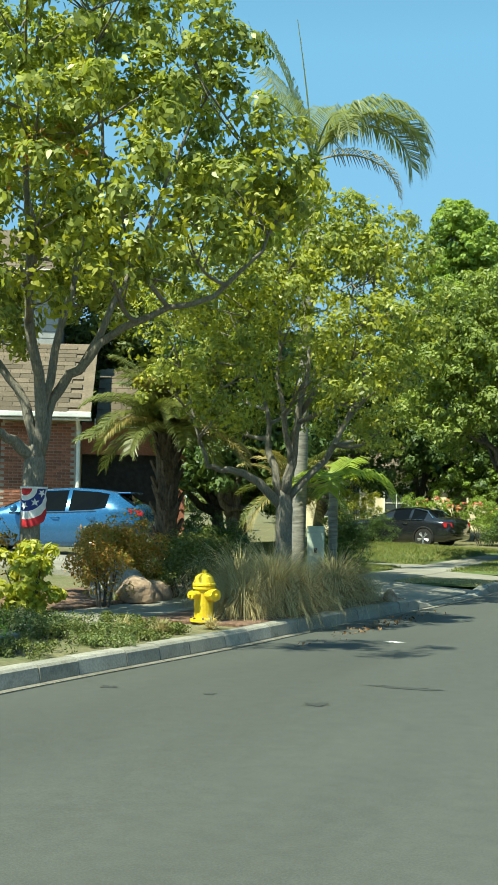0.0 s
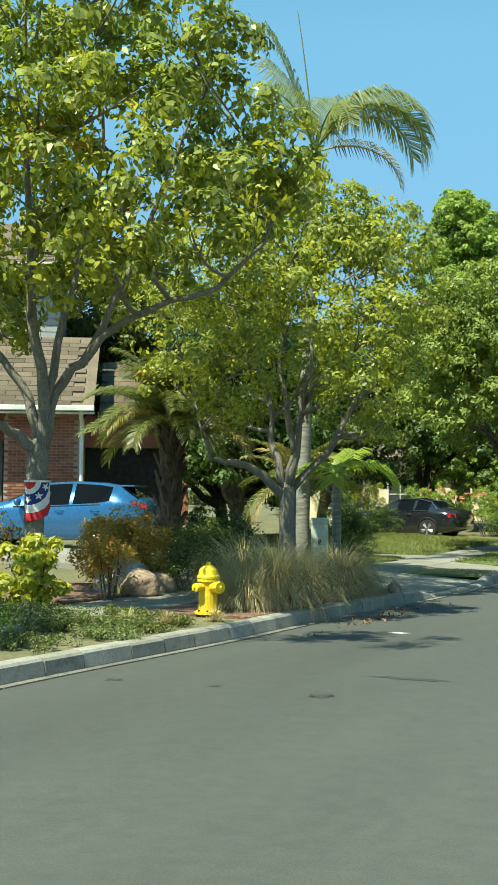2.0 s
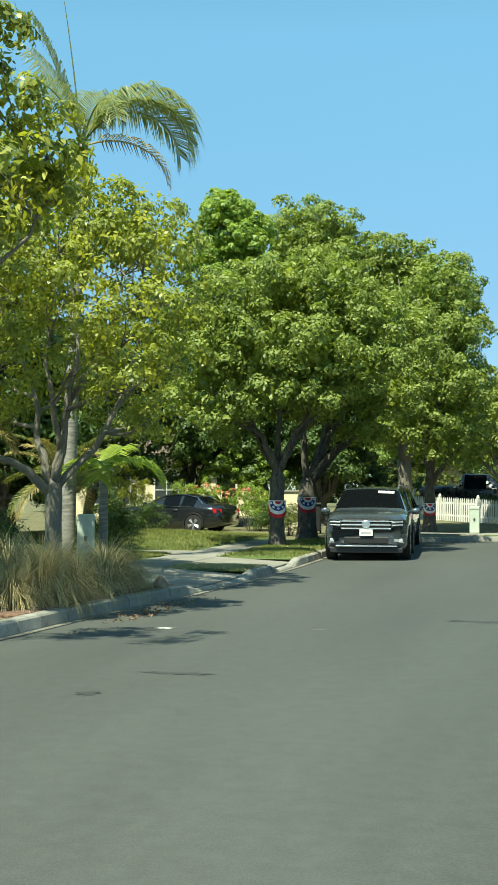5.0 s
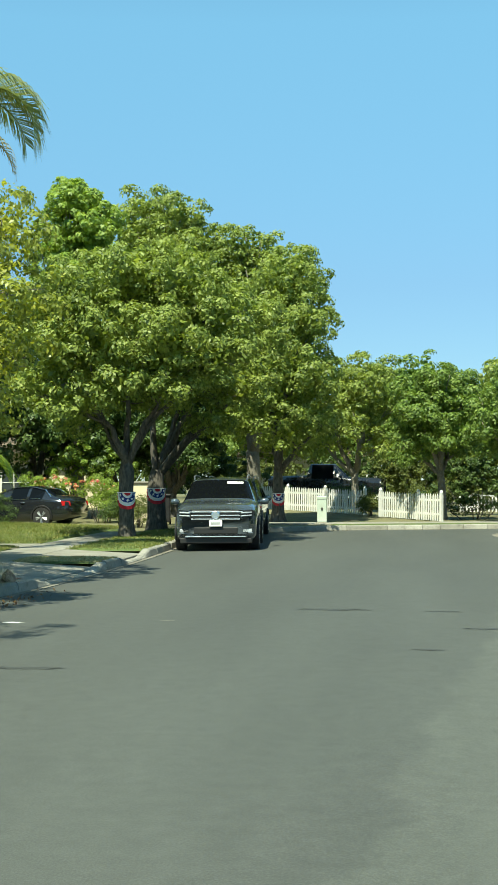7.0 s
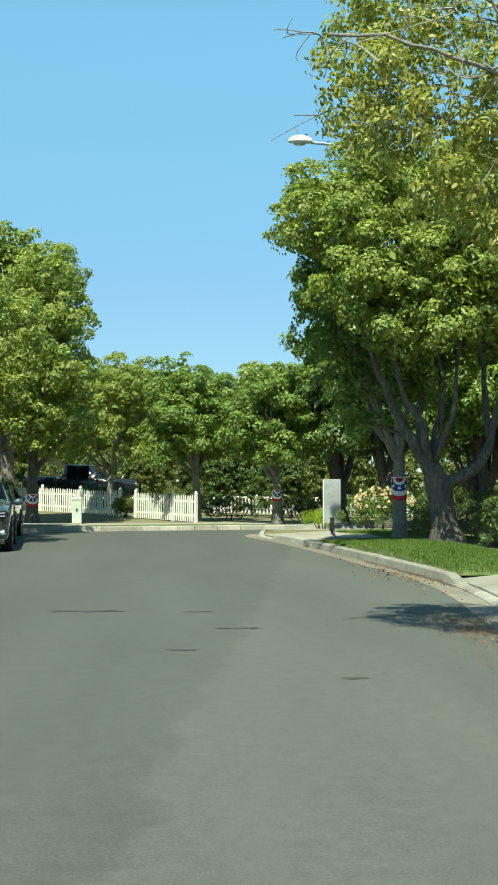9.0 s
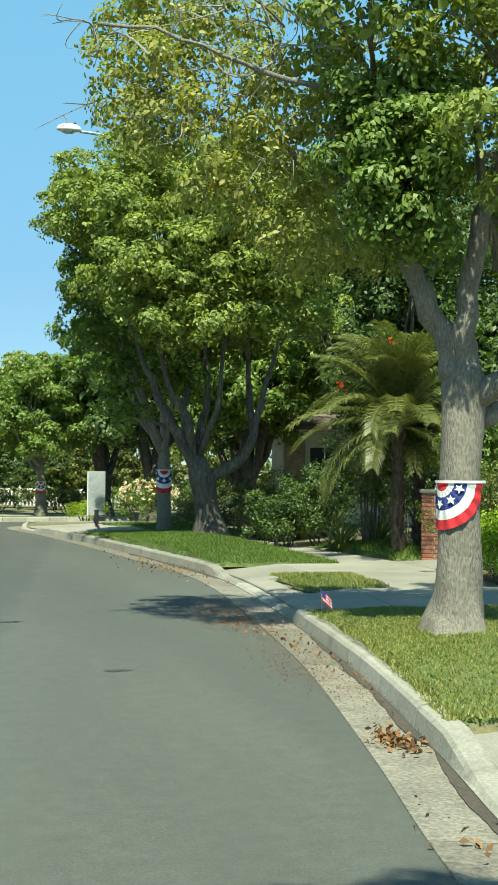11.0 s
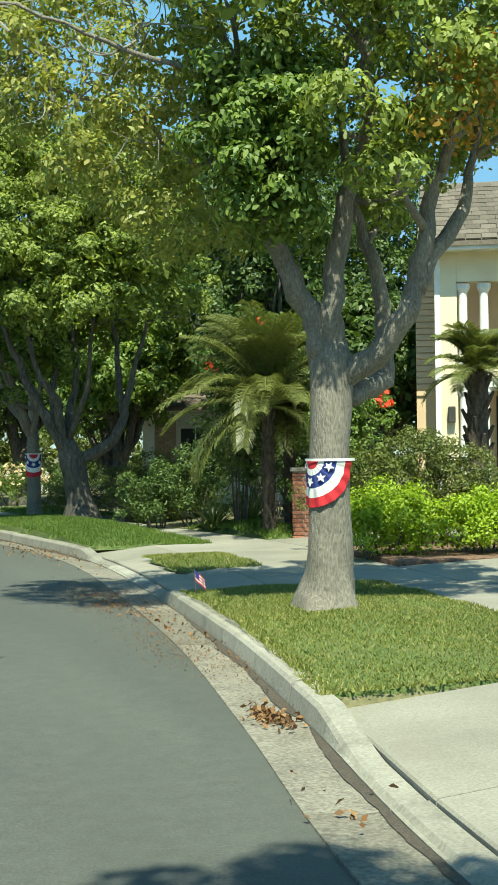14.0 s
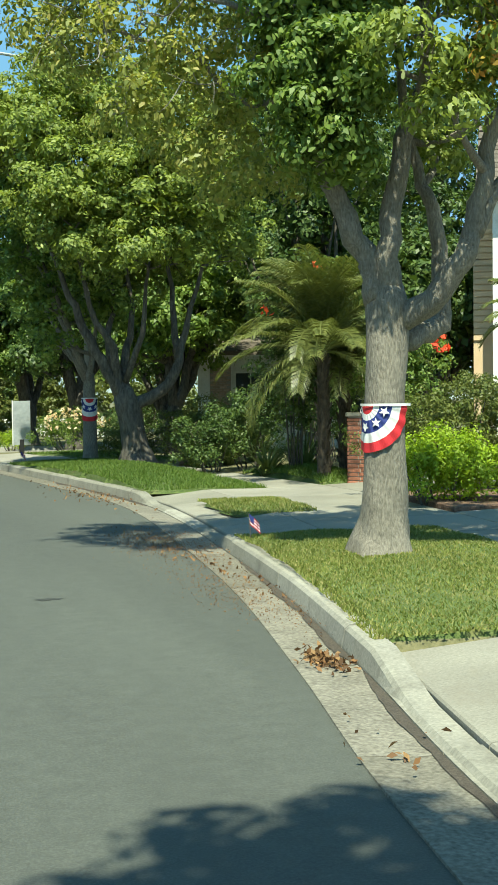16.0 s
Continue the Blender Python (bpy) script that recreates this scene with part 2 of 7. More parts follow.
YELLOW = surface("hydrant_yellow", (0.74, 0.5, 0.02), (0.85, 0.62, 0.04), 30, 4, 0.45, 0.15, stain=(0.5, 0.34, 0.05), dist=0.003)
ROCK_GREY = surface("grey_boulder", (0.24, 0.25, 0.25), (0.46, 0.47, 0.46), 9, 2, 0.9, 0.9, dist=0.04)
ROCK_BROWN = surface("brown_boulder", (0.2, 0.13, 0.085), (0.5, 0.37, 0.27), 9, 2, 0.9, 0.9, stain=(0.12, 0.08, 0.06), dist=0.04)
PALEGREEN = surface("pale_green_enamel", (0.5, 0.57, 0.48), (0.6, 0.66, 0.57), 20, 1.2, 0.5, 0.1)
BLUE_PAINT = gloss("blue_metallic_paint", (0.022, 0.125, 0.3), 0.25, 0.35, 1.0)
BLACK_PAINT = gloss("black_metallic_paint", (0.025, 0.029, 0.036), 0.12, 0.4, 1.0)
GREY_PAINT = gloss("slate_grey_metallic_paint", (0.1, 0.125, 0.145), 0.22, 0.5, 1.0)
PICKUP_PAINT = gloss("dark_pickup_paint", (0.02, 0.022, 0.025), 0.25, 0.3, 0.8)
CHROME = gloss("chrome", (0.86, 0.87, 0.88), 0.2, 1.0)
BLACKPLASTIC = gloss("black_plastic", (0.018, 0.018, 0.019), 0.5)
RUBBER = surface("tyre_rubber", (0.012, 0.012, 0.013), (0.03, 0.03, 0.03), 40, 3, 0.85, 0.3)
ALLOY = gloss("alloy", (0.55, 0.56, 0.58), 0.3, 0.9)
AUTOGLASS = glass_dark("tinted_glass")
HOUSEGLASS = glass_dark("window_glass", (0.05, 0.06, 0.065))
LAMPGLASS = gloss("headlamp_lens", (0.55, 0.57, 0.6), 0.12, 0.2, 0.8)
REDLENS = gloss("red_lens", (0.5, 0.015, 0.02), 0.2, 0.0, 0.8)
FLAG_RED = surface("red_cloth", (0.5, 0.012, 0.025), (0.62, 0.03, 0.045), 80, 6, 0.8, 0.25, dist=0.003)
FLAG_WHITE = surface("white_cloth", (0.74, 0.73, 0.74), (0.84, 0.83, 0.83), 80, 6, 0.8, 0.25, dist=0.003)
FLAG_BLUE = surface("blue_cloth", (0.015, 0.03, 0.17), (0.03, 0.05, 0.24), 80, 6, 0.8, 0.25, dist=0.003)
IRON = surface("cast_iron", (0.05, 0.045, 0.04), (0.12, 0.11, 0.1), 50, 3, 0.6, 0.3, metal=0.6)
SIGNGREY = surface("sign_back_aluminium", (0.34, 0.37, 0.38), (0.44, 0.47, 0.48), 12, 1.5, 0.45, 0.05, metal=0.2)
SILT = surface("gutter_silt", (0.045, 0.036, 0.028), (0.1, 0.082, 0.064), 70, 5, 0.75, 0.5, dist=0.006)
TAR = surface("tar_patch", (0.034, 0.036, 0.033), (0.062, 0.065, 0.06), 60, 3, 0.7, 0.3, dist=0.004)


# ---- helpers of the place ----
rng = np.random.default_rng(7)


def finish(ob, parent=None, label="", smooth=False):
    if parent is not None:
        ob.parent = parent
    if label:
        tagged(ob, label)
    if smooth:
        ob.data.polygons.foreach_set("use_smooth", np.ones(len(ob.data.polygons), bool))
    return ob


def part(name, bm, material, parent=None, label="", smooth=False):
    me = bpy.data.meshes.new(name)
    bm.to_mesh(me)
    bm.free()
    me.materials.append(material)
    return finish(new(name, me), parent, label, smooth)


def raw(name, verts, faces, material, parent=None, label="", smooth=False):
    me = bpy.data.meshes.new(name)
    me.from_pydata([tuple(v) for v in verts], [], faces)
    me.materials.append(material)
    return finish(new(name, me), parent, label, smooth)


def quads(name, verts, material, parent=None, label="", corners=4):
    """Many loose faces at once: verts is (n, corners, 3)."""
    v = np.asarray(verts, np.float32).reshape(-1, 3)
    n = len(v) // corners
    me = bpy.data.meshes.new(name)
    me.vertices.add(len(v))
    me.vertices.foreach_set("co", v.ravel())
    me.loops.add(len(v))
    me.loops.foreach_set("vertex_index", np.arange(len(v), dtype=np.int32))
    me.polygons.add(n)
    me.polygons.foreach_set("loop_start", np.arange(0, n * corners, corners, dtype=np.int32))
    me.update(calc_edges=True)
    me.materials.append(material)
    return finish(new(name, me), parent, label)


def thing(name, at, label, category, group="", turn=0.0):
    ob = new(name)
    ob.matrix_basis = pose(*at, 0, 0, turn)
    return tagged(ob, label, category, group)


def box(bm, lo, hi, bevel=0.0):
    c = [(a + b) / 2 for a, b in zip(lo, hi)]
    s = [b - a for a, b in zip(lo, hi)]
    r = bmesh.ops.create_cube(bm, size=1, matrix=Matrix.Translation(c) @ Matrix.Diagonal((*s, 1)))
    if bevel:
        es = {e for v in r["verts"] for e in v.link_edges}
        bmesh.ops.bevel(bm, geom=list(es), offset=bevel, segments=2, affect="EDGES", profile=0.5)
    return bm


def boxed(name, lo, hi, material, parent=None, label="", bevel=0.01):
    return part(name, box(bmesh.new(), lo, hi, bevel), material, parent, label)


def rod(bm, a, b, r0, r1=None, seg=10):
    a, b = Vector(a), Vector(b)
    m = Matrix.Translation((a + b) / 2) @ (b - a).to_track_quat("Z", "Y").to_matrix().to_4x4()
    bmesh.ops.create_cone(bm, cap_ends=True, segments=seg, radius1=r0, radius2=r0 if r1 is None else r1, depth=(b - a).length, matrix=m)
    return bm


def lathe(bm, profile, seg=20, centre=(0, 0, 0), squash=1.0):
    rings = []
    for r, z in profile:
        rings.append([bm.verts.new((centre[0] + r * math.cos(2 * math.pi * i / seg), centre[1] + squash * r * math.sin(2 * math.pi * i / seg), centre[2] + z)) for i in range(seg)])
    for p, q in zip(rings, rings[1:]):
        for i in range(seg):
            bm.faces.new((p[i], p[(i + 1) % seg], q[(i + 1) % seg], q[i]))
    bm.faces.new(rings[-1])
    bm.faces.new(list(reversed(rings[0])))
    return bm


def tube(path, radii, seg=8, wobble=0.0, g=None):
    """Verts and faces of a tapering bent tube."""
    pts = [Vector(p) for p in path]
    vs, fs = [], []
    for k, p in enumerate(pts):
        d = (pts[min(k + 1, len(pts) - 1)] - pts[max(k - 1, 0)]).normalized()
        a = d.orthogonal() if abs(d.z) < 0.95 else Vector((1, 0, 0)).cross(d)
        a = Vector((0, 1, 0)).cross(d) if abs(d.y) < 0.9 else Vector((1, 0, 0)).cross(d)
        a.normalize()
        b = d.cross(a)
        for i in range(seg):
            r = radii[k] * (1 + (wobble * math.sin(3 * 2 * math.pi * i / seg + k * 0.9 + (g or 0)) if wobble else 0))
            w = 2 * math.pi * i / seg
            vs.append(p + a * (r * math.cos(w)) + b * (r * math.sin(w)))
    for k in range(len(pts) - 1):
        for i in range(seg):
            fs.append((k * seg + i, k * seg + (i + 1) % seg, (k + 1) * seg + (i + 1) % seg, (k + 1) * seg + i))
    fs.append(tuple(reversed(range(seg))))
    fs.append(tuple(range(len(vs) - seg, len(vs))))
    return vs, fs


def curve_points(a, b, bend, n=8):
    """A bent way from a to b; bend moves its middle."""
    a, b = Vector(a), Vector(b)
    m = (a + b) / 2 + Vector(bend)
    return [a * (1 - s) ** 2 + m * (2 * s * (1 - s)) + b * s ** 2 for s in (i / n for i in range(n + 1))]


def leaf_quads(centres, size, g, droop=0.35, width=0.5, out=None, face=None, corners=4):
    """A slightly folded leaf at each centre, with four corners or, for near trees, six."""
    n = len(centres)
    d = g.normal(size=(n, 3))
    if out is not None:
        d += out * 0.9
    d[:, 2] -= droop
    d /= np.linalg.norm(d, axis=1, keepdims=True)
    s = np.cross(d, g.normal(size=(n, 3)) * 0.8 + np.array([0, 0, 1.0]))
    s /= np.linalg.norm(s, axis=1, keepdims=True) + 1e-9
    if face is not None:
        nrm = face + g.normal(size=(n, 3)) * 0.5 + np.array([0, 0, 0.25])
        nrm /= np.linalg.norm(nrm, axis=1, keepdims=True)
        s = np.cross(d, nrm)
        s /= np.linalg.norm(s, axis=1, keepdims=True) + 1e-9
        d = np.cross(nrm, s)
    up = np.cross(s, d)
    L = size * g.uniform(0.65, 1.25, (n, 1))
    W = L * width * 0.5
    fold = up * (W * 0.35)
    if corners == 6:
        sag = up * (L * 0.07)
        return np.stack([centres - d * L * 0.5, centres - d * L * 0.2 + s * W + fold, centres + d * L * 0.17 + s * W * 0.72 + fold * 0.6, centres + d * L * 0.5 - sag, centres + d * L * 0.17 - s * W * 0.72 + fold * 0.6, centres - d * L * 0.2 - s * W + fold], 1)
    return np.stack([centres - d * L * 0.5, centres + s * W + fold, centres + d * L * 0.5, centres - s * W + fold], 1)


# ---- road, kerbs and ground ----
LEFT_KERB = [(-6.6, -40), (-6.5, 4), (-6.4, 9.2), (-6.12, 13), (-6.0, 16), (-5.75, 19.7), (-5.62, 24), (-5.68, 29), (-5.85, 34), (-5.8, 38), (-4.9, 40.8), (-3.0, 42.4), (0.6, 43.5), (6, 44.2), (16, 43.8), (60, 38), (400, -20)]
RIGHT_KERB = [(1.5, -40), (1.9, 0), (2.5, 4.64), (2.98, 7.08), (3.55, 10.2), (4.0, 13.5), (4.5, 18), (4.6, 21), (4.4, 24), (3.98, 29.2), (3.45, 34.6), (2.9, 38.3), (3.3, 40.0), (5.2, 40.4), (10, 40.4), (22, 39.4), (60, 34), (400, -26)]


def smooth_line(pts, step=0.4):
    """A rounded line through pts (Catmull-Rom), in even steps."""
    out = []
    for i in range(len(pts) - 1):
        p = [np.array(pts[min(max(i + k, 0), len(pts) - 1)], float) for k in (-1, 0, 1, 2)]
        n = int(min(60, max(2, np.linalg.norm(p[2] - p[1]) / step)))
        for s in np.linspace(0, 1, n, endpoint=False):
            a = np.linalg.norm(p[2] - p[1])
            m1 = (p[2] - p[0]) / max(np.linalg.norm(p[2] - p[0]), 1e-6) * a
            m2 = (p[3] - p[1]) / max(np.linalg.norm(p[3] - p[1]), 1e-6) * a
            out.append((2 * s ** 3 - 3 * s ** 2 + 1) * p[1] + (s ** 3 - 2 * s ** 2 + s) * m1 + (-2 * s ** 3 + 3 * s ** 2) * p[2] + (s ** 3 - s ** 2) * m2)
    out.append(np.array(pts[-1], float))
    return np.array(out)


LK, RK = smooth_line(LEFT_KERB), smooth_line(RIGHT_KERB)
ROAD_POLY = np.concatenate([LK, RK[::-1]])


def inside(poly, x, y):
    x, y = np.atleast_1d(x), np.atleast_1d(y)
    hit = np.zeros(len(x), bool)
    q = np.roll(poly, -1, 0)
    for (x0, y0), (x1, y1) in zip(poly, q):
        c = (y0 > y) != (y1 > y)
        if c.any():
            hit ^= c & (x < (x1 - x0) * (y - y0) / (y1 - y0 + 1e-12) + x0)
    return hit


def edge_dist(x, y):
    """Distance from the nearer kerb line, positive away from the road."""
    d = np.full(len(x), 1e9)
    for line in (LK, RK):
        a, b = line[:-1], line[1:]
        for p, q in zip(a, b):
            e = q - p
            s = np.clip(((x - p[0]) * e[0] + (y - p[1]) * e[1]) / (e @ e), 0, 1)
            d = np.minimum(d, np.hypot(x - p[0] - s * e[0], y - p[1] - s * e[1]))
    return np.where(inside(ROAD_POLY, x, y), -d, d)


def yard(x, y, d):
    """Height of the yards: level behind the kerb, rising to the houses."""
    rise = np.where(x < 0, np.clip((d - 3.2) * 0.045, 0, 0.45) * np.clip(1 - (y - 27) * 0.09, 0.0, 1), np.clip((d - 3.5) * 0.035, 0, 0.4) * np.clip(1 - (y - 30) * 0.1, 0, 1))
    rise = rise + np.clip((y - 46) * 0.03, 0, 0.5) * np.clip(0.3 - x * 0.25, 0, 1)
    return 0.125 + rise


def ground_z(x, y):
    x, y = np.array([float(x)]), np.array([float(y)])
    return float(yard(x, y, edge_dist(x, y))[0])


def ground_sheet():
    xs = np.concatenate([[-2500, -900, -350, -150, -80, -50, -35], np.arange(-26, -14, 1.0), np.arange(-14, 14.01, 0.16), np.arange(15, 27, 1.0), [35, 50, 80, 150, 350, 900, 2500]])
    ys = np.concatenate([[-2500, -900, -300, -100, -50, -30, -20, -10, -4], np.arange(0, 4, 0.5), np.arange(4, 47.01, 0.16), np.arange(48, 70, 1.0), [75, 85, 100, 130, 200, 350, 900, 2500]])
    X, Y = np.meshgrid(xs, ys)
    x, y = X.ravel(), Y.ravel()
    d = edge_dist(x, y)
    z = np.where(d < 0.15, -0.09, yard(x, y, d))
    for side, a, b in ((-1, 19.5, 23.8), (-1, 24.9, 28.1), (1, -4.0, 7.25), (1, 13.6, 20.7), (1, 31.5, 38.7)):
        z = np.where((x * side > 0) & (y > a) & (y < b) & (d < 2.0), -0.09, z)
    n = len(xs)
    i = (np.arange(len(ys) - 1)[:, None] * n + np.arange(n - 1)).ravel()
    me = bpy.data.meshes.new("ground")
    me.from_pydata(np.column_stack([x, y, z]).tolist(), [], np.column_stack([i, i + 1, i + n + 1, i + n]).tolist())
    me.materials.append(SOIL)
    tagged(new("ground", me), "dry soil and thin turf of the yards along the street", "ground", kind="structure")


ground_sheet()


def normals_of(line):
    t = np.gradient(line, axis=0)
    t /= np.linalg.norm(t, axis=1, keepdims=True)
    return np.column_stack([-t[:, 1], t[:, 0]])


def offset(line, d):
    return line + normals_of(line) * d


def dense(line, step):
    s = np.concatenate([[0], np.cumsum(np.linalg.norm(np.diff(line, axis=0), axis=1))])
    u = np.arange(0, s[-1], step)
    return np.column_stack([np.interp(u, s, line[:, 0]), np.interp(u, s, line[:, 1])])


# the asphalt: triangles between the two gutters, with a low crown
def road_sheet():
    n = 220
    def even(line):
        s = np.concatenate([[0], np.cumsum(np.linalg.norm(np.diff(line, axis=0), axis=1))])
        far = np.interp(np.linspace(0, 1, n), [0, 0.1, 0.9, 1], [0, 38, 100, s[-1]])
        return np.column_stack([np.interp(far, s, line[:, 0]), np.interp(far, s, line[:, 1])])
    a, b = even(offset(LK, -0.135)), even(offset(RK, 0.36))
    m = 13
    vs, fs = [], []
    for p, q in zip(a, b):
        for k in range(m):
            s = k / (m - 1)
            w = p * (1 - s) + q * s
            vs.append((w[0], w[1], 0.0 + 0.035 * math.sin(math.pi * s)))
    for i in range(n - 1):
        for k in range(m - 1):
            fs.append((i * m + k, i * m + k + 1, (i + 1) * m + k + 1, (i + 1) * m + k))
    tagged(raw("road", vs, fs, ASPHALT, smooth=True), "worn grey asphalt road with dark patches and seams", "road", kind="structure")


road_sheet()

# drops of the kerb at driveways, as stretches of y
LEFT_DROPS, RIGHT_DROPS = [(19.9, 23.2), (25.4, 27.6)], [(-3.0, 6.6), (14.2, 20.2), (36.4, 39.0)]


def kerb_height(y, drops):
    h = 0.16
    for a, b in drops:
        h = min(h, 0.16 - 0.125 * min(1, max(0, (y - a + 0.5) / 0.9)) * min(1, max(0, (b + 0.5 - y) / 0.9)))
    return h


def kerb_run(line, side, drops, piece):
    """Kerb stones and gutter pans in pieces; side +1 puts the stone to the line's left."""
    pts = dense(line, 0.2)
    use = [i for i, p in enumerate(pts) if -6 < p[1] < 62 and -30 < p[0] < 40]
    pts = pts[use]
    nr = normals_of(pts) * side
    kerb = tagged(new("kerb"), "weathered concrete kerb with a gutter beside the road" if side > 0 else "pale concrete kerb with a dirty gutter", "kerb", kind="structure")
    g = random.Random(3 + side)
    i = 0
    while i < len(pts) - 2:
        j = min(len(pts) - 1, i + max(3, int(piece / 0.2 + g.random() * 2)))
        for nm, mat in (("kerb_stone", KERBMAT), ("gutter_pan", GUTTERMAT)):
            vs, fs = [], []
            lift = g.uniform(-0.006, 0.006)
            tilt = g.uniform(-0.012, 0.012)
            for k in range(i, j + 1):
                p, q = pts[k].copy(), nr[k]
                if k in (i, j):
                    t = (pts[min(k + 1, len(pts) - 1)] - pts[max(k - 1, 0)])
                    t = t / np.linalg.norm(t) * 0.007
                    p = p + (t if k == i else -t)
                if nm == "kerb_stone":
                    h = kerb_height(p[1], drops) + lift
                    ring = [(0, -0.06), (0.006, 0.01), (0.03 + tilt, h - 0.03), (0.055 + tilt, h - 0.006), (0.09, h), (0.19, h + 0.002), (0.2, -0.06)]
                else:
                    wid = 0.15 if side > 0 else 0.4
                    ring = [(-0.002, -0.06), (-0.002, 0.0), (-0.12, -0.005), (-wid, 0.012), (-wid - 0.012, -0.06)]
                for a, z in ring:
                    vs.append((p[0] + q[0] * a, p[1] + q[1] * a, z))
            m = len(ring)
            for k in range(j - i):
                for c in range(m - 1):
                    f = (k * m + c, k * m + c + 1, (k + 1) * m + c + 1, (k + 1) * m + c)
                    fs.append(f if side > 0 else f[::-1])
            fs += [tuple(range(m)), tuple(range(len(vs) - m, len(vs)))]
            raw(nm, vs, fs, mat, kerb)
        i = j


kerb_run(LK, 1, LEFT_DROPS, 0.6)
kerb_run(RK, -1, RIGHT_DROPS, 2.6)


def slab(name, poly, z, material, label, category="pavement", thick=0.12, bevel=0.012, kind="structure", parent=None):
    bm = bmesh.new()
    f = bm.faces.new([bm.verts.new((x, y, z if not callable(z) else z(x, y))) for x, y in poly])
    f.normal_update()
    if f.normal.z < 0:
        f.normal_flip()
    r = bmesh.ops.extrude_face_region(bm, geom=[f])
    for v in r["geom"]:
        if isinstance(v, bmesh.types.BMVert):
            v.co.z -= thick
    bmesh.ops.recalc_face_normals(bm, faces=bm.faces)
    es = [e for e in bm.edges if abs(e.verts[0].co.z - e.verts[1].co.z) < thick * 0.5 and e.verts[0].co.z > min(v.co.z for v in bm.verts) + thick * 0.6]
    if bevel:
        bmesh.ops.bevel(bm, geom=es, offset=bevel, segments=1, affect="EDGES")
    ob = part(name, bm, material, parent)
    if parent is None:
        tagged(ob, label, category, kind=kind)
    return ob


def x_at(line, y):
    k = line[:int(np.argmax(line[:, 1] > 38.2)) + 1]
    return float(np.interp(y, k[:, 1], k[:, 0]))


def strip_slabs(name, label, side, a, b, y0, y1, step, z):
    """Concrete slabs between the distances a and b behind a kerb, with joints."""
    path = tagged(new(name), label, "pavement", kind="structure")
    y = y0
    line = LK if side < 0 else RK
    while y < y1 - 0.05:
        e = min(y + step, y1) - 0.012
        poly = [(x_at(line, y) + side * a, y), (x_at(line, e) + side * a, e), (x_at(line, e) + side * b, e), (x_at(line, y) + side * b, y)]
        zz = z if not callable(z) else z
        slab("paving_slab", poly, zz, CONCRETE, "", parent=path)
        y += step
    return path


def lawn(name, label, poly, mound, count, blade_mat, height, seed, cell=0.14, edge=0.0):
    """A lawn patch: a mounded turf sheet and its blades."""
    P = np.array(poly, float)
    lo, hi = P.min(0), P.max(0)
    xs, ys = np.arange(lo[0], hi[0] + cell, cell), np.arange(lo[1], hi[1] + cell, cell)
    c = P.mean(0)
    half = (hi - lo) / 2

    def top(x, y):
        u = np.clip(1 - ((x - c[0]) / (half[0] * 1.15)) ** 2, 0, 1) * np.clip(1 - ((y - c[1]) / (half[1] * 1.1)) ** 2, 0, 1)
        return 0.165 + mound * u + edge * 0 + 0.012 * np.sin(x * 5.1 + seed) * np.sin(y * 4.3)
    X, Y = np.meshgrid(xs, ys)
    ok = inside(P, X.ravel(), Y.ravel()).reshape(X.shape)
    idx = -np.ones(X.shape, int)
    vs, fs = [], []
    for i in range(len(ys) - 1):
        for j in range(len(xs) - 1):
            q = [(i, j), (i, j + 1), (i + 1, j + 1), (i + 1, j)]
            if not all(ok[k] for k in q):
                continue
            f = []
            for k in q:
                if idx[k] < 0:
                    idx[k] = len(vs)
                    vs.append((X[k], Y[k], float(top(X[k], Y[k]))))
                f.append(int(idx[k]))
            fs.append(f)
    uses = np.zeros(len(vs), int)
    for f in fs:
        uses[f] += 1
    vs = [(x, y, z if u == 4 else (0.04 if cell < 0.1 else 0.125)) for (x, y, z), u in zip(vs, uses)]
    root = tagged(raw(name, vs, fs, TURF), label, "lawn", kind="stuff")
    g = np.random.default_rng(seed)
    p = g.uniform(lo, hi, (count * 2, 2))
    p = p[inside(P, p[:, 0], p[:, 1])][:count]
    n = len(p)
    thin = np.sin(p[:, 0] * 1.7 + seed) * np.sin(p[:, 1] * 1.3) * 0.5 + 0.5
    keep = g.uniform(size=n) < 0.45 + 0.55 * thin
    p = p[keep]
    n = len(p)
    z = top(p[:, 0], p[:, 1])
    a = g.uniform(0, 2 * np.pi, n)
    w = np.column_stack([np.cos(a), np.sin(a), np.zeros(n)]) * g.uniform(0.006, 0.012, (n, 1))
    base = np.column_stack([p, z - 0.01])
    tip = base + np.column_stack([g.normal(0, 0.5, n) * height, g.normal(0, 0.5, n) * height, height * g.uniform(0.5, 1.2, n)])
    quads("grass_pile", np.stack([base - w, base + w, tip], 1), blade_mat, root, "", 3)
    return root


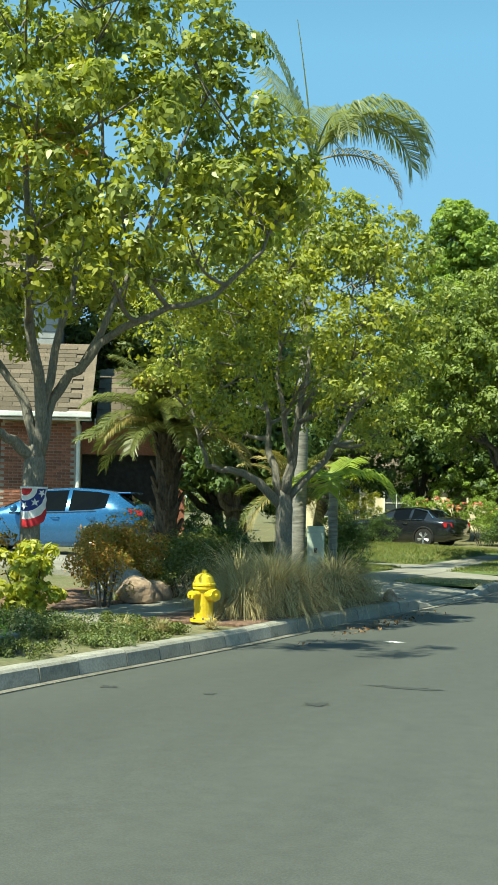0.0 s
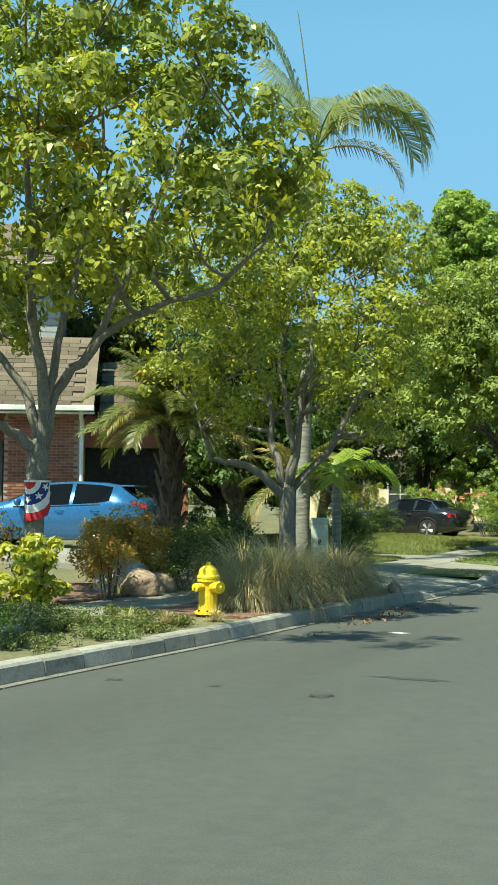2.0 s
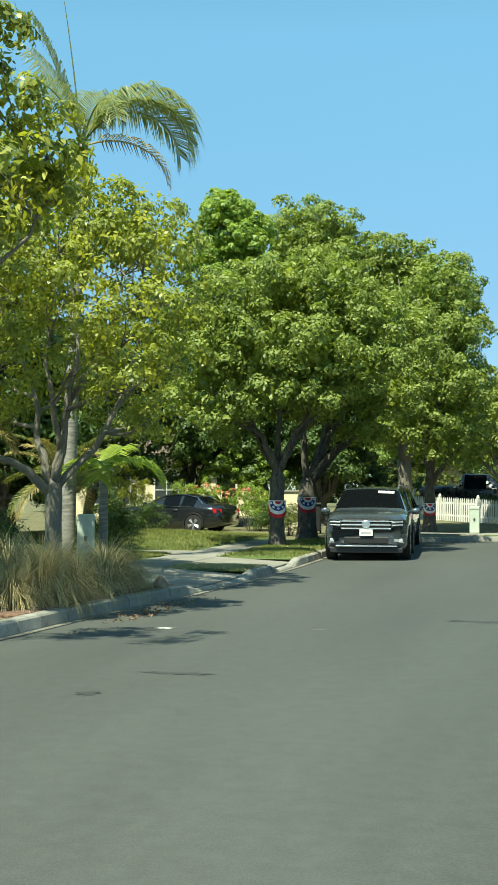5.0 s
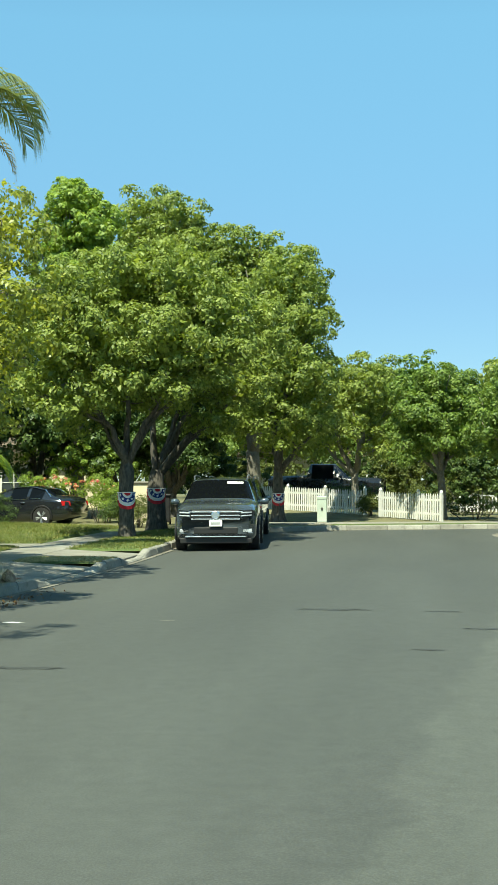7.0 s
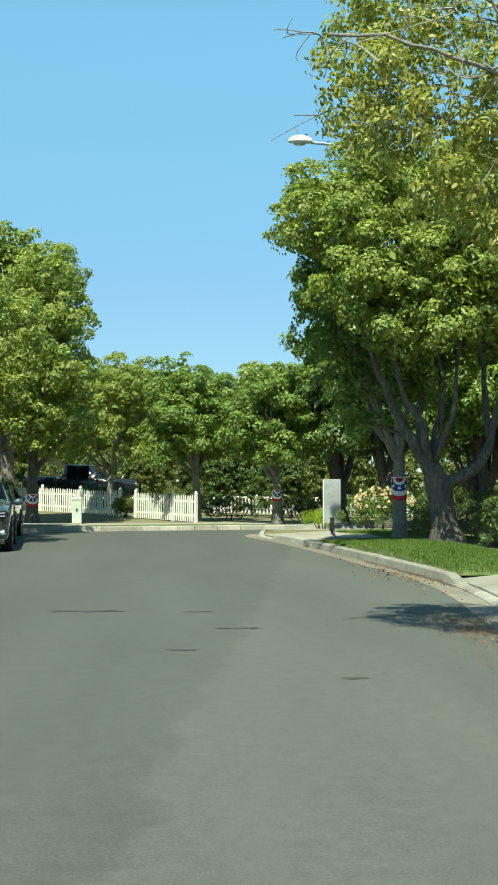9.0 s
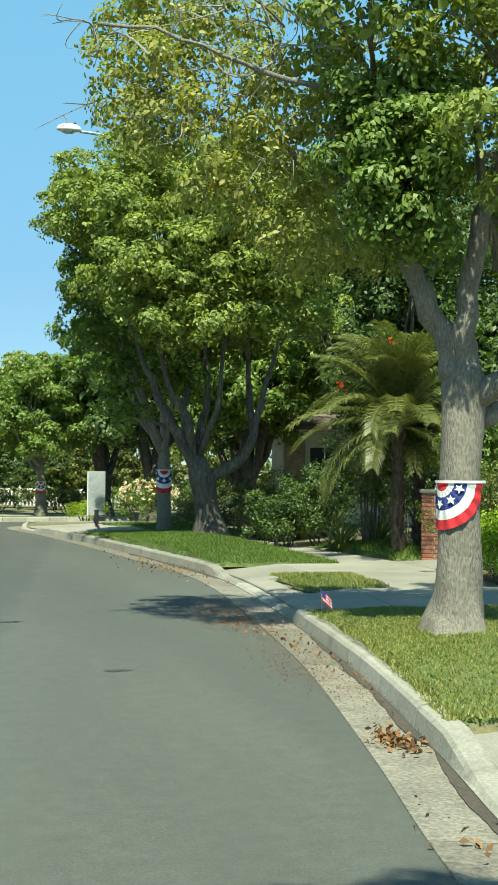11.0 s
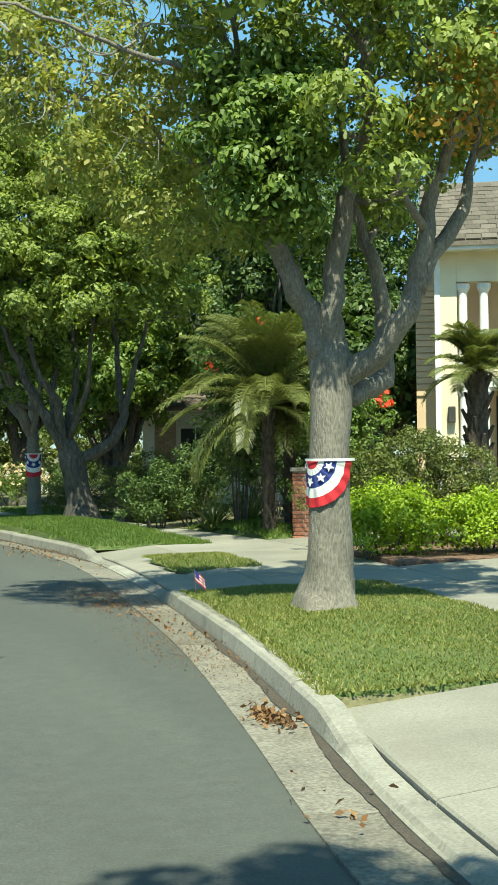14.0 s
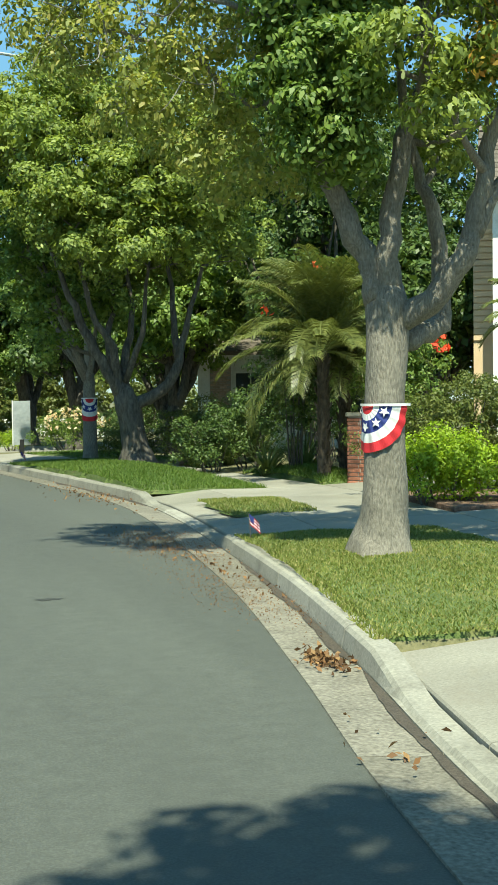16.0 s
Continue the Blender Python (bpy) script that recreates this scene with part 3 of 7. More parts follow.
# ---- plants ----
def foliage(lobes, count, leaf, g, fill=0.45, clump=0.45, droop=0.35, flat=0.8, per=130):
    """Leaves gathered in clumps round the outside of a set of ellipsoid lobes."""
    vol = np.array([(l[3] * l[4] * l[5]) ** (2 / 3) for l in lobes])
    share = np.maximum(1, (count * vol / vol.sum()).astype(int))
    out = []
    for l, k in zip(lobes, share):
        c, r = np.array(l[:3]), np.array(l[3:6])
        m = max(6, int(k / per))
        d = g.normal(size=(m, 3))
        d /= np.linalg.norm(d, axis=1, keepdims=True)
        d[:, 2] = np.where(d[:, 2] < -0.55, -d[:, 2], d[:, 2])
        rad = np.where(g.uniform(size=(m, 1)) < 0.72, g.uniform(0.78, 1.08, (m, 1)), g.uniform(fill, 0.8, (m, 1)))
        cc = c + d * rad * r
        w = g.integers(0, m, k)
        sz = clump * g.uniform(0.6, 1.3, m)[w][:, None]
        e = g.normal(size=(k, 3)) + d[w] * 0.5 + np.array([0, 0, 0.35])
        e /= np.linalg.norm(e, axis=1, keepdims=True)
        rad = g.uniform(0.35, 1.08, (k, 1)) ** 0.6
        pos = cc[w] + e * sz * rad * np.array([1, 1, flat]) + g.normal(size=(k, 3)) * clump * 0.12
        out.append(leaf_quads(pos, leaf, g, droop, 0.52, None, e))
    return np.concatenate(out)


def tree(name, at, label, fork, radius, lobes, count, leaf, leaf_mat, seed, bark=None, lean=(0, 0), clump=0.45, twigs=3, flare=1.7, category="tree", limb_taper=0.72, group="", mains=()):
    """A street tree: flared trunk, limbs to each lobe of the crown, and the leaves. Lobes are relative to the base."""
    g = np.random.default_rng(seed)
    bark = bark or BARK
    root = thing(name, at, label, category, group)
    top = Vector((lean[0], lean[1], fork))
    path = [Vector((0, 0, -0.12)), Vector((0, 0, 0.06)), Vector((lean[0] * 0.1, lean[1] * 0.1, 0.36 * min(1, fork)))] + [top * s + Vector((0.03 * math.sin(6 * s + seed), 0.03 * math.cos(5 * s + seed), 0)) for s in (0.4, 0.6, 0.8, 0.93, 1.0)]
    rad = [radius * flare * 1.15, radius * flare, radius * (1 + (flare - 1) * 0.42), radius * 1.06, radius * 0.97, radius * 0.95, radius * 0.95, radius * 0.5]
    vs, fs = tube(path, rad, 18, 0.05, seed)
    raw("trunk", vs, fs, bark, root, smooth=True)
    ways = []
    order = list(mains) if mains else [int(round(i * (len(lobes) - 1) / 5)) for i in range(min(5, len(lobes)))]
    order += [i for i in range(len(lobes)) if i not in order]
    for n, li in enumerate(order):
        l = lobes[li]
        c = Vector(l[:3])
        first = n < (len(mains) if mains else 5)
        a, r_at = top + Vector((0, 0, -0.14 * (n % 3) - 0.12)), radius * limb_taper
        if not first:
            a, r_at = min(((p, r) for w in ways for p, r in w[3:8]), key=lambda q: (q[0] - c).length + 2.0 * max(0, q[0].z - c.z + 0.5))
            r_at *= 0.8
        side = Vector((c.x - a.x, c.y - a.y, 0))
        pts = curve_points(a, c, Vector((side.x * 0.12, side.y * 0.12, -abs(side.length) * 0.18)) + Vector(g.normal(size=3) * 0.16), 9)
        pts = [p + Vector(g.normal(size=3) * 0.035) if 0 < k < 9 else p for k, p in enumerate(pts)]
        r0 = r_at * g.uniform(0.85, 1.1)
        rr = [max(0.014, r0 * (1 - 0.85 * (k / 9) ** 1.25)) for k in range(10)]
        if first:
            ways.append(list(zip(pts, rr)))
        vs, fs = tube(pts, rr, 9, 0.06, n)
        for q in range(twigs):
            k = int(g.integers(4, 9))
            d = g.normal(size=3)
            d /= np.linalg.norm(d)
            e = c + Vector((d[0] * l[3] * 0.8, d[1] * l[4] * 0.8, abs(d[2]) * l[5] * 0.7))
            tv, tf = tube(curve_points(pts[k], e, g.normal(size=3) * 0.15, 5), [rr[k] * 0.55 * (1 - 0.8 * s / 5) + 0.006 for s in range(6)], 6)
            o = len(vs)
            vs += tv
            fs += [tuple(i + o for i in f) for f in tf]
        raw("limb", vs, fs, bark, root, smooth=True)
    quads("crown", canopy(lobes, count, leaf, g, clump * 0.85, core=0.25), leaf_mat, root)
    return root


def canopy(lobes, count, leaf, g, clump=0.35, droop=0.35, core=0.1, gap=1.0, corners=4, shape=0.52):
    """Leaves in distinct domed clumps over a set of ellipsoid lobes, with dark gaps between them, and a loose core."""
    heads, outs, sizes = [], [], []
    for l in lobes:
        c, r = np.array(l[:3]), np.array(l[3:6])
        n = max(5, int(3.2 * gap * (r[0] * r[1] + r[0] * r[2] + r[1] * r[2]) / 3 / clump ** 2))
        k = np.arange(n) + g.uniform(0, 1)
        z = np.clip(1 - 1.62 * (k + 0.5) / n, -0.7, 1)
        a = k * 2.39996 + g.uniform(0, 6)
        q = np.sqrt(1 - z * z)
        d = np.column_stack([q * np.cos(a), q * np.sin(a), z]) + g.normal(size=(n, 3)) * 0.22
        d /= np.linalg.norm(d, axis=1, keepdims=True)
        heads.append(c + d * r * g.uniform(0.72, 1.06, (n, 1)))
        outs.append(d)
        sizes.append(clump * g.uniform(0.55, 1.3, n))
    heads, outs, sizes = np.concatenate(heads), np.concatenate(outs), np.concatenate(sizes)
    w = g.choice(len(heads), count, p=sizes ** 2 / (sizes ** 2).sum())
    e = g.normal(size=(count, 3)) + outs[w] * 0.9 + np.array([0, 0, 0.55])
    e /= np.linalg.norm(e, axis=1, keepdims=True)
    pos = heads[w] + e * sizes[w][:, None] * g.uniform(0.5, 1.1, (count, 1)) * np.array([1, 1, 0.72])
    leaves = [leaf_quads(pos, leaf, g, droop, shape, None, e * 1.3, corners)]
    m = int(count * core * 0.5)
    if m:
        L = np.array([l[:6] for l in lobes])
        v = L[:, 3] * L[:, 4] * L[:, 5]
        j = g.choice(len(L), m, p=v / v.sum())
        d = g.normal(size=(m, 3))
        d /= np.linalg.norm(d, axis=1, keepdims=True)
        leaves.append(leaf_quads(L[j, :3] + d * L[j, 3:6] * g.uniform(0.2, 0.72, (m, 1)), leaf * 1.8, g, droop, 0.6, None, None, corners))
    return np.concatenate(leaves)


def round_way(pts, step=3):
    """A rounded way through 3D points."""
    P = [np.array(p, float) for p in pts]
    P = [P[0] * 2 - P[1]] + P + [P[-1] * 2 - P[-2]]
    out = []
    for i in range(1, len(P) - 2):
        for k in range(step):
            u = k / step
            out.append(0.5 * (2 * P[i] + (P[i + 1] - P[i - 1]) * u + (2 * P[i - 1] - 5 * P[i] + 4 * P[i + 1] - P[i + 2]) * u ** 2 + (3 * P[i] - P[i - 1] - 3 * P[i + 1] + P[i + 2]) * u ** 3))
    return [Vector(p) for p in out + [P[-2]]]


def crown(rows, depth, shift=0.0, skirt=0.6):
    """Lobes of a crown from rows (across, height, radius): each stands before and behind the crown's middle."""
    R = np.array(rows, float)
    lo, hi = (R[:, :2] - R[:, 2:]).min(0), (R[:, :2] + R[:, 2:]).max(0)
    q = ((R[:, :2] - (lo + hi) / 2) / ((hi - lo) / 2)) ** 2
    v = depth * np.sqrt(np.clip(1 - q.sum(1), 0.04, 1))
    low = np.clip(((lo + hi)[1] / 2 - R[:, 1]) / ((hi - lo)[1] / 2), -0.5, 1)
    v = v + depth * skirt * low * np.sqrt(np.clip(1 - q[:, 0], 0.04, 1))   # the lower boughs reach further out
    out = []
    for (u, h, r), y in zip(R, v):
        out += [(u, shift - y, h, r, r, r * 0.86), (u * 0.94, shift + y, h, r * 1.05, r * 1.05, r * 0.9)]
    return out


def limbed_tree(at, z, label, trunk, limbs, lobes, count, leaf, leaf_mat, seed, bark, twigs=3, extra=(), twig_r=0.02, **kw):
    """A street tree with its own trunk and limbs. The tree's x runs across the street's view of it, y away from the road.
    trunk: rows (across, height, radius); limbs: rows (radius, way)."""
    g = np.random.default_rng(seed)
    root = thing("street_tree", (*at, z), label, "tree", "street trees", turn=-math.degrees(math.atan2(at[0], at[1])))
    path = round_way([(u, 0.012 * math.sin(7 * h), h) for u, h, r in trunk])
    rad = np.interp([p.z for p in path], [t[1] for t in trunk], [t[2] for t in trunk])
    vs, fs = tube(path, list(rad), 22, 0.045, seed)
    for i, v in enumerate(vs):                      # root flare in lobes
        k = max(0.0, 1 - v.z / 0.45)
        a = math.atan2(v.y, v.x)
        v.x *= 1 + 0.14 * k * math.sin(5 * a + seed)
        v.y *= 1 + 0.14 * k * math.sin(5 * a + seed)
    raw("trunk", vs, fs, bark, root, smooth=True)
    ways = []
    for r, way in limbs:
        pts = round_way(way)
        n = len(pts) - 1
        pts = [p + Vector(g.normal(size=3) * 0.02) if 0 < k < n else p for k, p in enumerate(pts)]
        rr = [max(0.016, r * (1 - 0.8 * (k / n) ** 1.1)) for k in range(n + 1)]
        ways.append((pts, rr))
    used = [tube(p, r, 11, 0.07, k) for k, (p, r) in enumerate(ways)]
    for n, l in enumerate(lobes):                   # a branch and twigs to each lobe
        c = Vector(l[:3])
        w, k = min(((w, k) for w in range(len(ways)) for k in range(len(ways[w][0]) // 3, len(ways[w][0]))), key=lambda q: (ways[q[0]][0][q[1]] - c).length + 1.5 * max(0, ways[q[0]][0][q[1]].z - c.z + 0.3))
        a = ways[w][0][k]
        r0 = min(ways[w][1][k] * 0.7, 0.045)
        main = curve_points(a, c, Vector(g.normal(size=3) * 0.12) + Vector((0, 0, -0.1)), 6)
        vs, fs = used[w]
        jobs = [(main, [r0 * (1 - 0.7 * s / 6) + 0.004 for s in range(7)])]
        for q in range(twigs):
            d = g.normal(size=3)
            d /= np.linalg.norm(d)
            e = c + Vector((d[0] * l[3] * 0.85, d[1] * l[4] * 0.85, d[2] * l[5] * 0.75))
            s = int(g.integers(2, 6))
            jobs.append((curve_points(main[s], e, g.normal(size=3) * 0.1, 4), [twig_r * (0.6 - 0.13 * i) + 0.003 for i in range(5)]))
        for way, rr in jobs:
            tv, tf = tube(way, rr, 6)
            o = len(vs)
            vs += tv
            fs += [tuple(i + o for i in f) for f in tf]
    for vs, fs in used:
        raw("limb", vs, fs, bark, root, smooth=True)
    six = kw.get("corners", 4)
    quads("crown", canopy(lobes, count, leaf, g, **kw), leaf_mat, root, "", six)
    for nm, lob, cnt, mat, opts in extra:
        o = dict(kw, **opts)
        quads(nm, canopy(lob, cnt, o.pop("leaf", leaf), g, **o), mat, root, "", six)
    return root


def dome(n, centre, spread, size, seed, low=-0.2):
    """n lobes spread over an ellipsoid of half-axes spread round centre."""
    g = np.random.default_rng(seed)
    out = []
    for i in range(n):
        z = 1 - (1 - low) * (i + 0.5) / n
        a = i * 2.39996 + seed
        r = math.sqrt(max(0, 1 - z * z))
        k = g.uniform(0.8, 1.2)
        out.append((centre[0] + spread[0] * r * math.cos(a), centre[1] + spread[1] * r * math.sin(a), centre[2] + spread[2] * z, size[0] * k, size[1] * k, size[2] * k))
    return out


def shrub(name, at, label, lobes, count, leaf, leaf_mat, seed, category="bush", clump=0.18, extra=(), group="", stems=7, droop=0.1):
    g = np.random.default_rng(seed)
    root = thing(name, at, label, category, group)
    vs, fs = [], []
    for k in range(stems):
        l = lobes[k % len(lobes)]
        e = Vector((l[0] + g.normal() * l[3] * 0.4, l[1] + g.normal() * l[4] * 0.4, l[2] + l[5] * 0.35))
        tv, tf = tube(curve_points((e.x * 0.35, e.y * 0.35, -0.05), e, g.normal(size=3) * 0.05, 4), [0.022, 0.018, 0.014, 0.01, 0.006], 5)
        o = len(vs)
        vs += tv
        fs += [tuple(i + o for i in f) for f in tf]
    raw("branching", vs, fs, BARK_SHADED_DARK, root)
    quads("foliage", foliage(lobes, count, leaf, g, 0.3, clump, droop, per=70), leaf_mat, root)
    for nm, lob, cnt, mat, size in extra:
        quads(nm, foliage(lob, cnt, size, g, 0.8, 0.06, 0, per=8), mat, root)
    return root


def frond(length, arch, n, leaflet, g, spread=1.0, droop=0.5, width=0.06):
    """One feather frond along +x from the origin: rachis tube and leaflets. arch: (start slope in degrees, bend in degrees)."""
    pts, ang = [Vector((0, 0, 0))], math.radians(arch[0])
    m = 14
    for k in range(m):
        pts.append(pts[-1] + Vector((math.cos(ang), 0, math.sin(ang))) * (length / m))
        ang -= math.radians(arch[1]) / m * (0.6 + 0.9 * k / m)
    vs, fs = tube(pts, [0.022 * (1 - 0.8 * k / m) + 0.003 for k in range(m + 1)], 5)
    out = []
    for k in range(n):
        s = 0.14 + 0.86 * k / n
        f = s * m
        i = min(int(f), m - 1)
        p = pts[i].lerp(pts[i + 1], f - i)
        t = (pts[i + 1] - pts[i]).normalized()
        up = Vector((-t.z, 0, t.x))
        L = leaflet * (0.45 + 0.55 * math.sin(math.pi * min(1, 0.12 + s * 0.86)) ** 0.7) * g.uniform(0.9, 1.08)
        for sd in (-1, 1):
            d = (Vector((0, sd, 0)) * spread + t * (0.45 + 0.5 * s) + up * (0.28 + g.normal() * 0.07)).normalized()
            a = p
            b = p + d * (L * 0.55)
            c = b + (d + Vector((0, 0, -droop * (0.9 + g.normal() * 0.2)))).normalized() * (L * 0.5)
            w = t * width * 0.5
            out += [[a - w * 0.5, a + w * 0.5, b + w, b - w], [b - w, b + w, c + w * 0.15, c - w * 0.15]]
    return vs, fs, np.array([[tuple(v) for v in q] for q in out])


def palm(name, at, label, height, r, fronds, mats, trunk_mat, seed, lean=(0, 0), bulge=1.0, fine=0.055, hang=0.5, stubs=False, category="palm tree", group=""):
    """fronds: rows of (azimuth, start slope, bend, length, leaflet length, material index, leaflets)."""
    g = np.random.default_rng(seed)
    root = thing(name, at, label, category, group)
    top = Vector((lean[0], lean[1], height))
    n = 18
    path = [Vector((top.x * (k / n) ** 1.4, top.y * (k / n) ** 1.4, -0.1 + (height + 0.1) * k / n)) for k in range(n + 1)]
    vs, fs = tube(path, [r * (1.25 - 0.25 * min(1, k / 5)) * (1 + (0.05 if k % 2 else 0)) * (1 if k < n - 3 else bulge) for k in range(n + 1)], 14, 0.03, seed)
    raw("trunk", vs, fs, trunk_mat, root, smooth=not stubs)
    if stubs:
        for k in range(34):
            s = 0.15 + 0.85 * k / 34
            a = k * 2.4
            p = path[int(s * n)]
            e = p + Vector((math.cos(a), math.sin(a), 0.9)) * (r * 1.55)
            vs, fs = tube([p + Vector((math.cos(a), math.sin(a), 0)) * r * 0.8, e], [r * 0.32, r * 0.16], 5)
            raw("leaf_base", vs, fs, trunk_mat, root)
    for az, slope, bend, length, leaflet, mi, nl in fronds:
        vs, fs, lf = frond(length, (slope, bend), nl, leaflet, g, 1.0, hang, fine)
        m = Matrix.Translation(top + Vector((0, 0, -0.02))) @ pose(0, 0, 0, 0, 0, az)
        o = raw("frond", vs, fs, mats[mi], root)
        o.matrix_basis = m
        leaf = quads("frond_blade", lf, mats[mi], o)
    return root


# ---- the large forms ----
def camphor_lobes(seed, h0, h1, rx, ry, n=9, cx=0.0, cy=0.0, size=0.42):
    mid, half = (h0 + h1) / 2, (h1 - h0) / 2
    s = size * max(rx, ry)
    return dome(n, (cx, cy, mid - half * 0.25), (rx * 0.7, ry * 0.7, half * 0.95), (s, s, s * 0.85), seed, -0.45) + [(cx, cy, mid, rx * 0.6, ry * 0.6, half * 0.7)]


def z_of(x, y):
    return ground_z(x, y)
T1, T2, T3, T3B = (-9.16, 13.76), (-8.4, 20.33), (-7.44, 33.6), (-7.7, 39.0)
T4, T4B, T5, T6 = (6.3, 28.1), (5.65, 30.3), (4.78, 11.0), (-4.7, 46.9)


def street_tree(at, z, label, fork, r, lobes, count, leaf, mat, seed, **kw):
    return tree("street_tree", (*at, z), label, fork, r, lobes, count, leaf, mat, seed, group="street trees", **kw)


T1_CROWN = [(-0.17, 7.40, 0.87), (0.71, 7.55, 0.73), (1.7, 7.33, 0.62), (-0.02, 6.16, 0.80), (1.00, 6.16, 0.69), (2.1, 6.4, 0.52), (2.90, 5.95, 0.5), (-0.09, 4.93, 0.77), (0.96, 5.00, 0.62), (2.46, 5.44, 0.62), (3.1, 5.35, 0.36), (-0.17, 4.20, 0.58), (0.85, 4.27, 0.40), (1.80, 4.63, 0.44), (-0.50, 3.76, 0.36), (-1.41, 6.75, 1.02), (-1.48, 5.29, 0.87), (0.27, 8.71, 1.09), (1.2, 8.35, 0.7), (2.2, 6.98, 0.25)]
T1_LIMBS = [
    (0.09, [(0.01, 0, 2.01), (-0.17, -0.1, 2.19), (-0.39, -0.2, 2.34), (-0.82, -0.3, 2.59), (-1.26, -0.4, 3.47)]),
    (0.075, [(0.02, 0, 2.01), (-0.09, 0.1, 2.74), (-0.46, 0.2, 3.25), (-1.04, 0.3, 4.05), (-1.41, 0.4, 5.29)]),
    (0.085, [(0.07, 0, 2.01), (0.11, -0.1, 2.81), (-0.08, -0.2, 3.76), (-0.09, -0.2, 4.71), (-0.17, -0.3, 6.38), (-0.02, -0.2, 7.62)]),
    (0.06, [(0.11, 0, 2.67), (0.34, 0.1, 3.76), (0.52, 0.2, 4.63), (0.85, 0.3, 6.02), (0.71, 0.3, 7.55)]),
    (0.075, [(0.11, 0, 2.08), (0.23, 0.1, 2.81), (0.60, 0, 3.21), (0.96, -0.2, 3.61), (1.47, -0.3, 3.87), (2.20, -0.4, 4.16), (2.82, -0.5, 4.71), (3.18, -0.5, 5.44)]),
    (0.05, [(0.60, 0, 3.21), (1.22, 0.2, 4.56), (1.80, 0.3, 6.02), (2.16, 0.2, 6.97)]),
]
T2_CROWN = [(u, h + 0.2, r) for u, h, r in ((0.66, 6.22, 0.68), (1.53, 6.08, 0.53), (1.77, 5.45, 0.58), (0.08, 5.74, 0.82), (1.05, 5.16, 0.87), (1.92, 4.38, 0.58), (-0.99, 4.67, 0.87), (-1.81, 3.99, 0.68), (0.08, 4.09, 0.92), (1.24, 3.80, 0.82), (1.97, 3.46, 0.44), (-1.91, 3.12, 0.48), (-0.99, 3.22, 0.63), (0.27, 3.17, 0.53), (1.24, 2.98, 0.53), (-1.28, 5.64, 0.68), (-1.96, 4.87, 0.58), (-0.99, 2.69, 0.34), (1.53, 2.49, 0.34), (-0.41, 5.06, 0.78))]
T2_LIMBS = [
    (0.085, [(-0.04, 0, 1.45), (-0.41, -0.1, 1.84), (-0.80, -0.2, 2.04), (-1.18, -0.3, 2.06), (-1.40, -0.4, 2.44), (-1.67, -0.4, 3.61)]),
    (0.08, [(-0.04, 0, 1.62), (-0.23, 0.1, 2.35), (-0.31, 0.2, 3.12), (-0.80, 0.3, 4.38)]),
    (0.09, [(0.04, 0, 1.62), (0.19, -0.1, 2.44), (0.25, -0.1, 3.12), (0.39, 0, 3.99), (0.27, 0.1, 5.64)]),
    (0.07, [(0.06, 0, 1.57), (0.66, 0.2, 2.25), (1.14, 0.3, 3.12), (1.53, 0.3, 4.38), (1.53, 0.3, 5.74)]),
    (0.06, [(0.13, 0, 2.06), (-0.02, -0.3, 3.03), (-0.12, -0.4, 3.99), (0.08, -0.4, 5.16)]),
    (0.05, [(0.27, 0, 3.03), (0.85, -0.4, 3.99), (1.14, -0.4, 5.16)]),
]
T3_CROWN = [(-1.26, 6.29, 1.14), (0.11, 6.90, 1.14), (1.32, 6.75, 1.14), (2.31, 5.99, 0.99), (-1.71, 4.85, 0.99), (-0.35, 5.23, 1.06), (1.02, 5.16, 1.14), (2.15, 4.70, 0.91), (-1.33, 3.56, 0.76), (0.11, 4.10, 0.91), (-2.09, 6.07, 0.91), (2.84, 5.16, 0.68), (-2.32, 3.94, 0.68), (1.17, 3.94, 0.68)]
T3_LIMBS = [
    (0.11, [(0.00, 0, 1.97), (-0.27, -0.2, 2.73), (-0.80, -0.3, 3.49), (-1.41, -0.3, 4.85)]),
    (0.1, [(0.00, 0, 1.97), (0.03, 0.2, 3.03), (0.11, 0.2, 4.10), (-0.20, 0.2, 6.07)]),
    (0.1, [(0.03, 0, 1.97), (0.41, -0.3, 2.88), (0.86, -0.3, 3.64), (1.32, -0.2, 5.46)]),
    (0.08, [(0.03, 0, 2.12), (0.86, 0.3, 3.34), (1.93, 0.4, 4.25), (2.38, 0.4, 5.76)]),
    (0.07, [(0.00, 0, 2.05), (-0.38, 0.3, 2.58), (-0.65, 0.4, 3.34), (-1.26, 0.5, 6.07)]),
]
T3B_CROWN = [(2.54, 6.62, 1.14), (3.33, 5.92, 0.88), (2.37, 4.35, 0.96), (1.66, 3.38, 0.70), (1.14, 4.87, 1.05), (0.44, 5.92, 1.05), (3.07, 4.70, 0.79), (1.31, 6.62, 1.05), (-0.26, 5.57, 1.05), (0.09, 4.17, 0.88)]
T4_CROWN = [(-2.88, 7.82, 0.7), (-3.36, 6.96, 0.58), (-1.75, 8.3, 0.78), (-2.16, 6.89, 1.02), (-0.89, 7.84, 1.02), (0.25, 6.77, 1.08), (-1.02, 5.75, 1.08), (0.51, 5.62, 1.02), (-0.13, 4.48, 0.83), (1.52, 5.62, 0.95), (2.35, 4.86, 0.63), (-1.27, 4.61, 0.70), (-1.90, 5.50, 0.83), (0.38, 7.91, 1.02), (1.52, 6.89, 1.02), (1.02, 4.61, 0.63)]
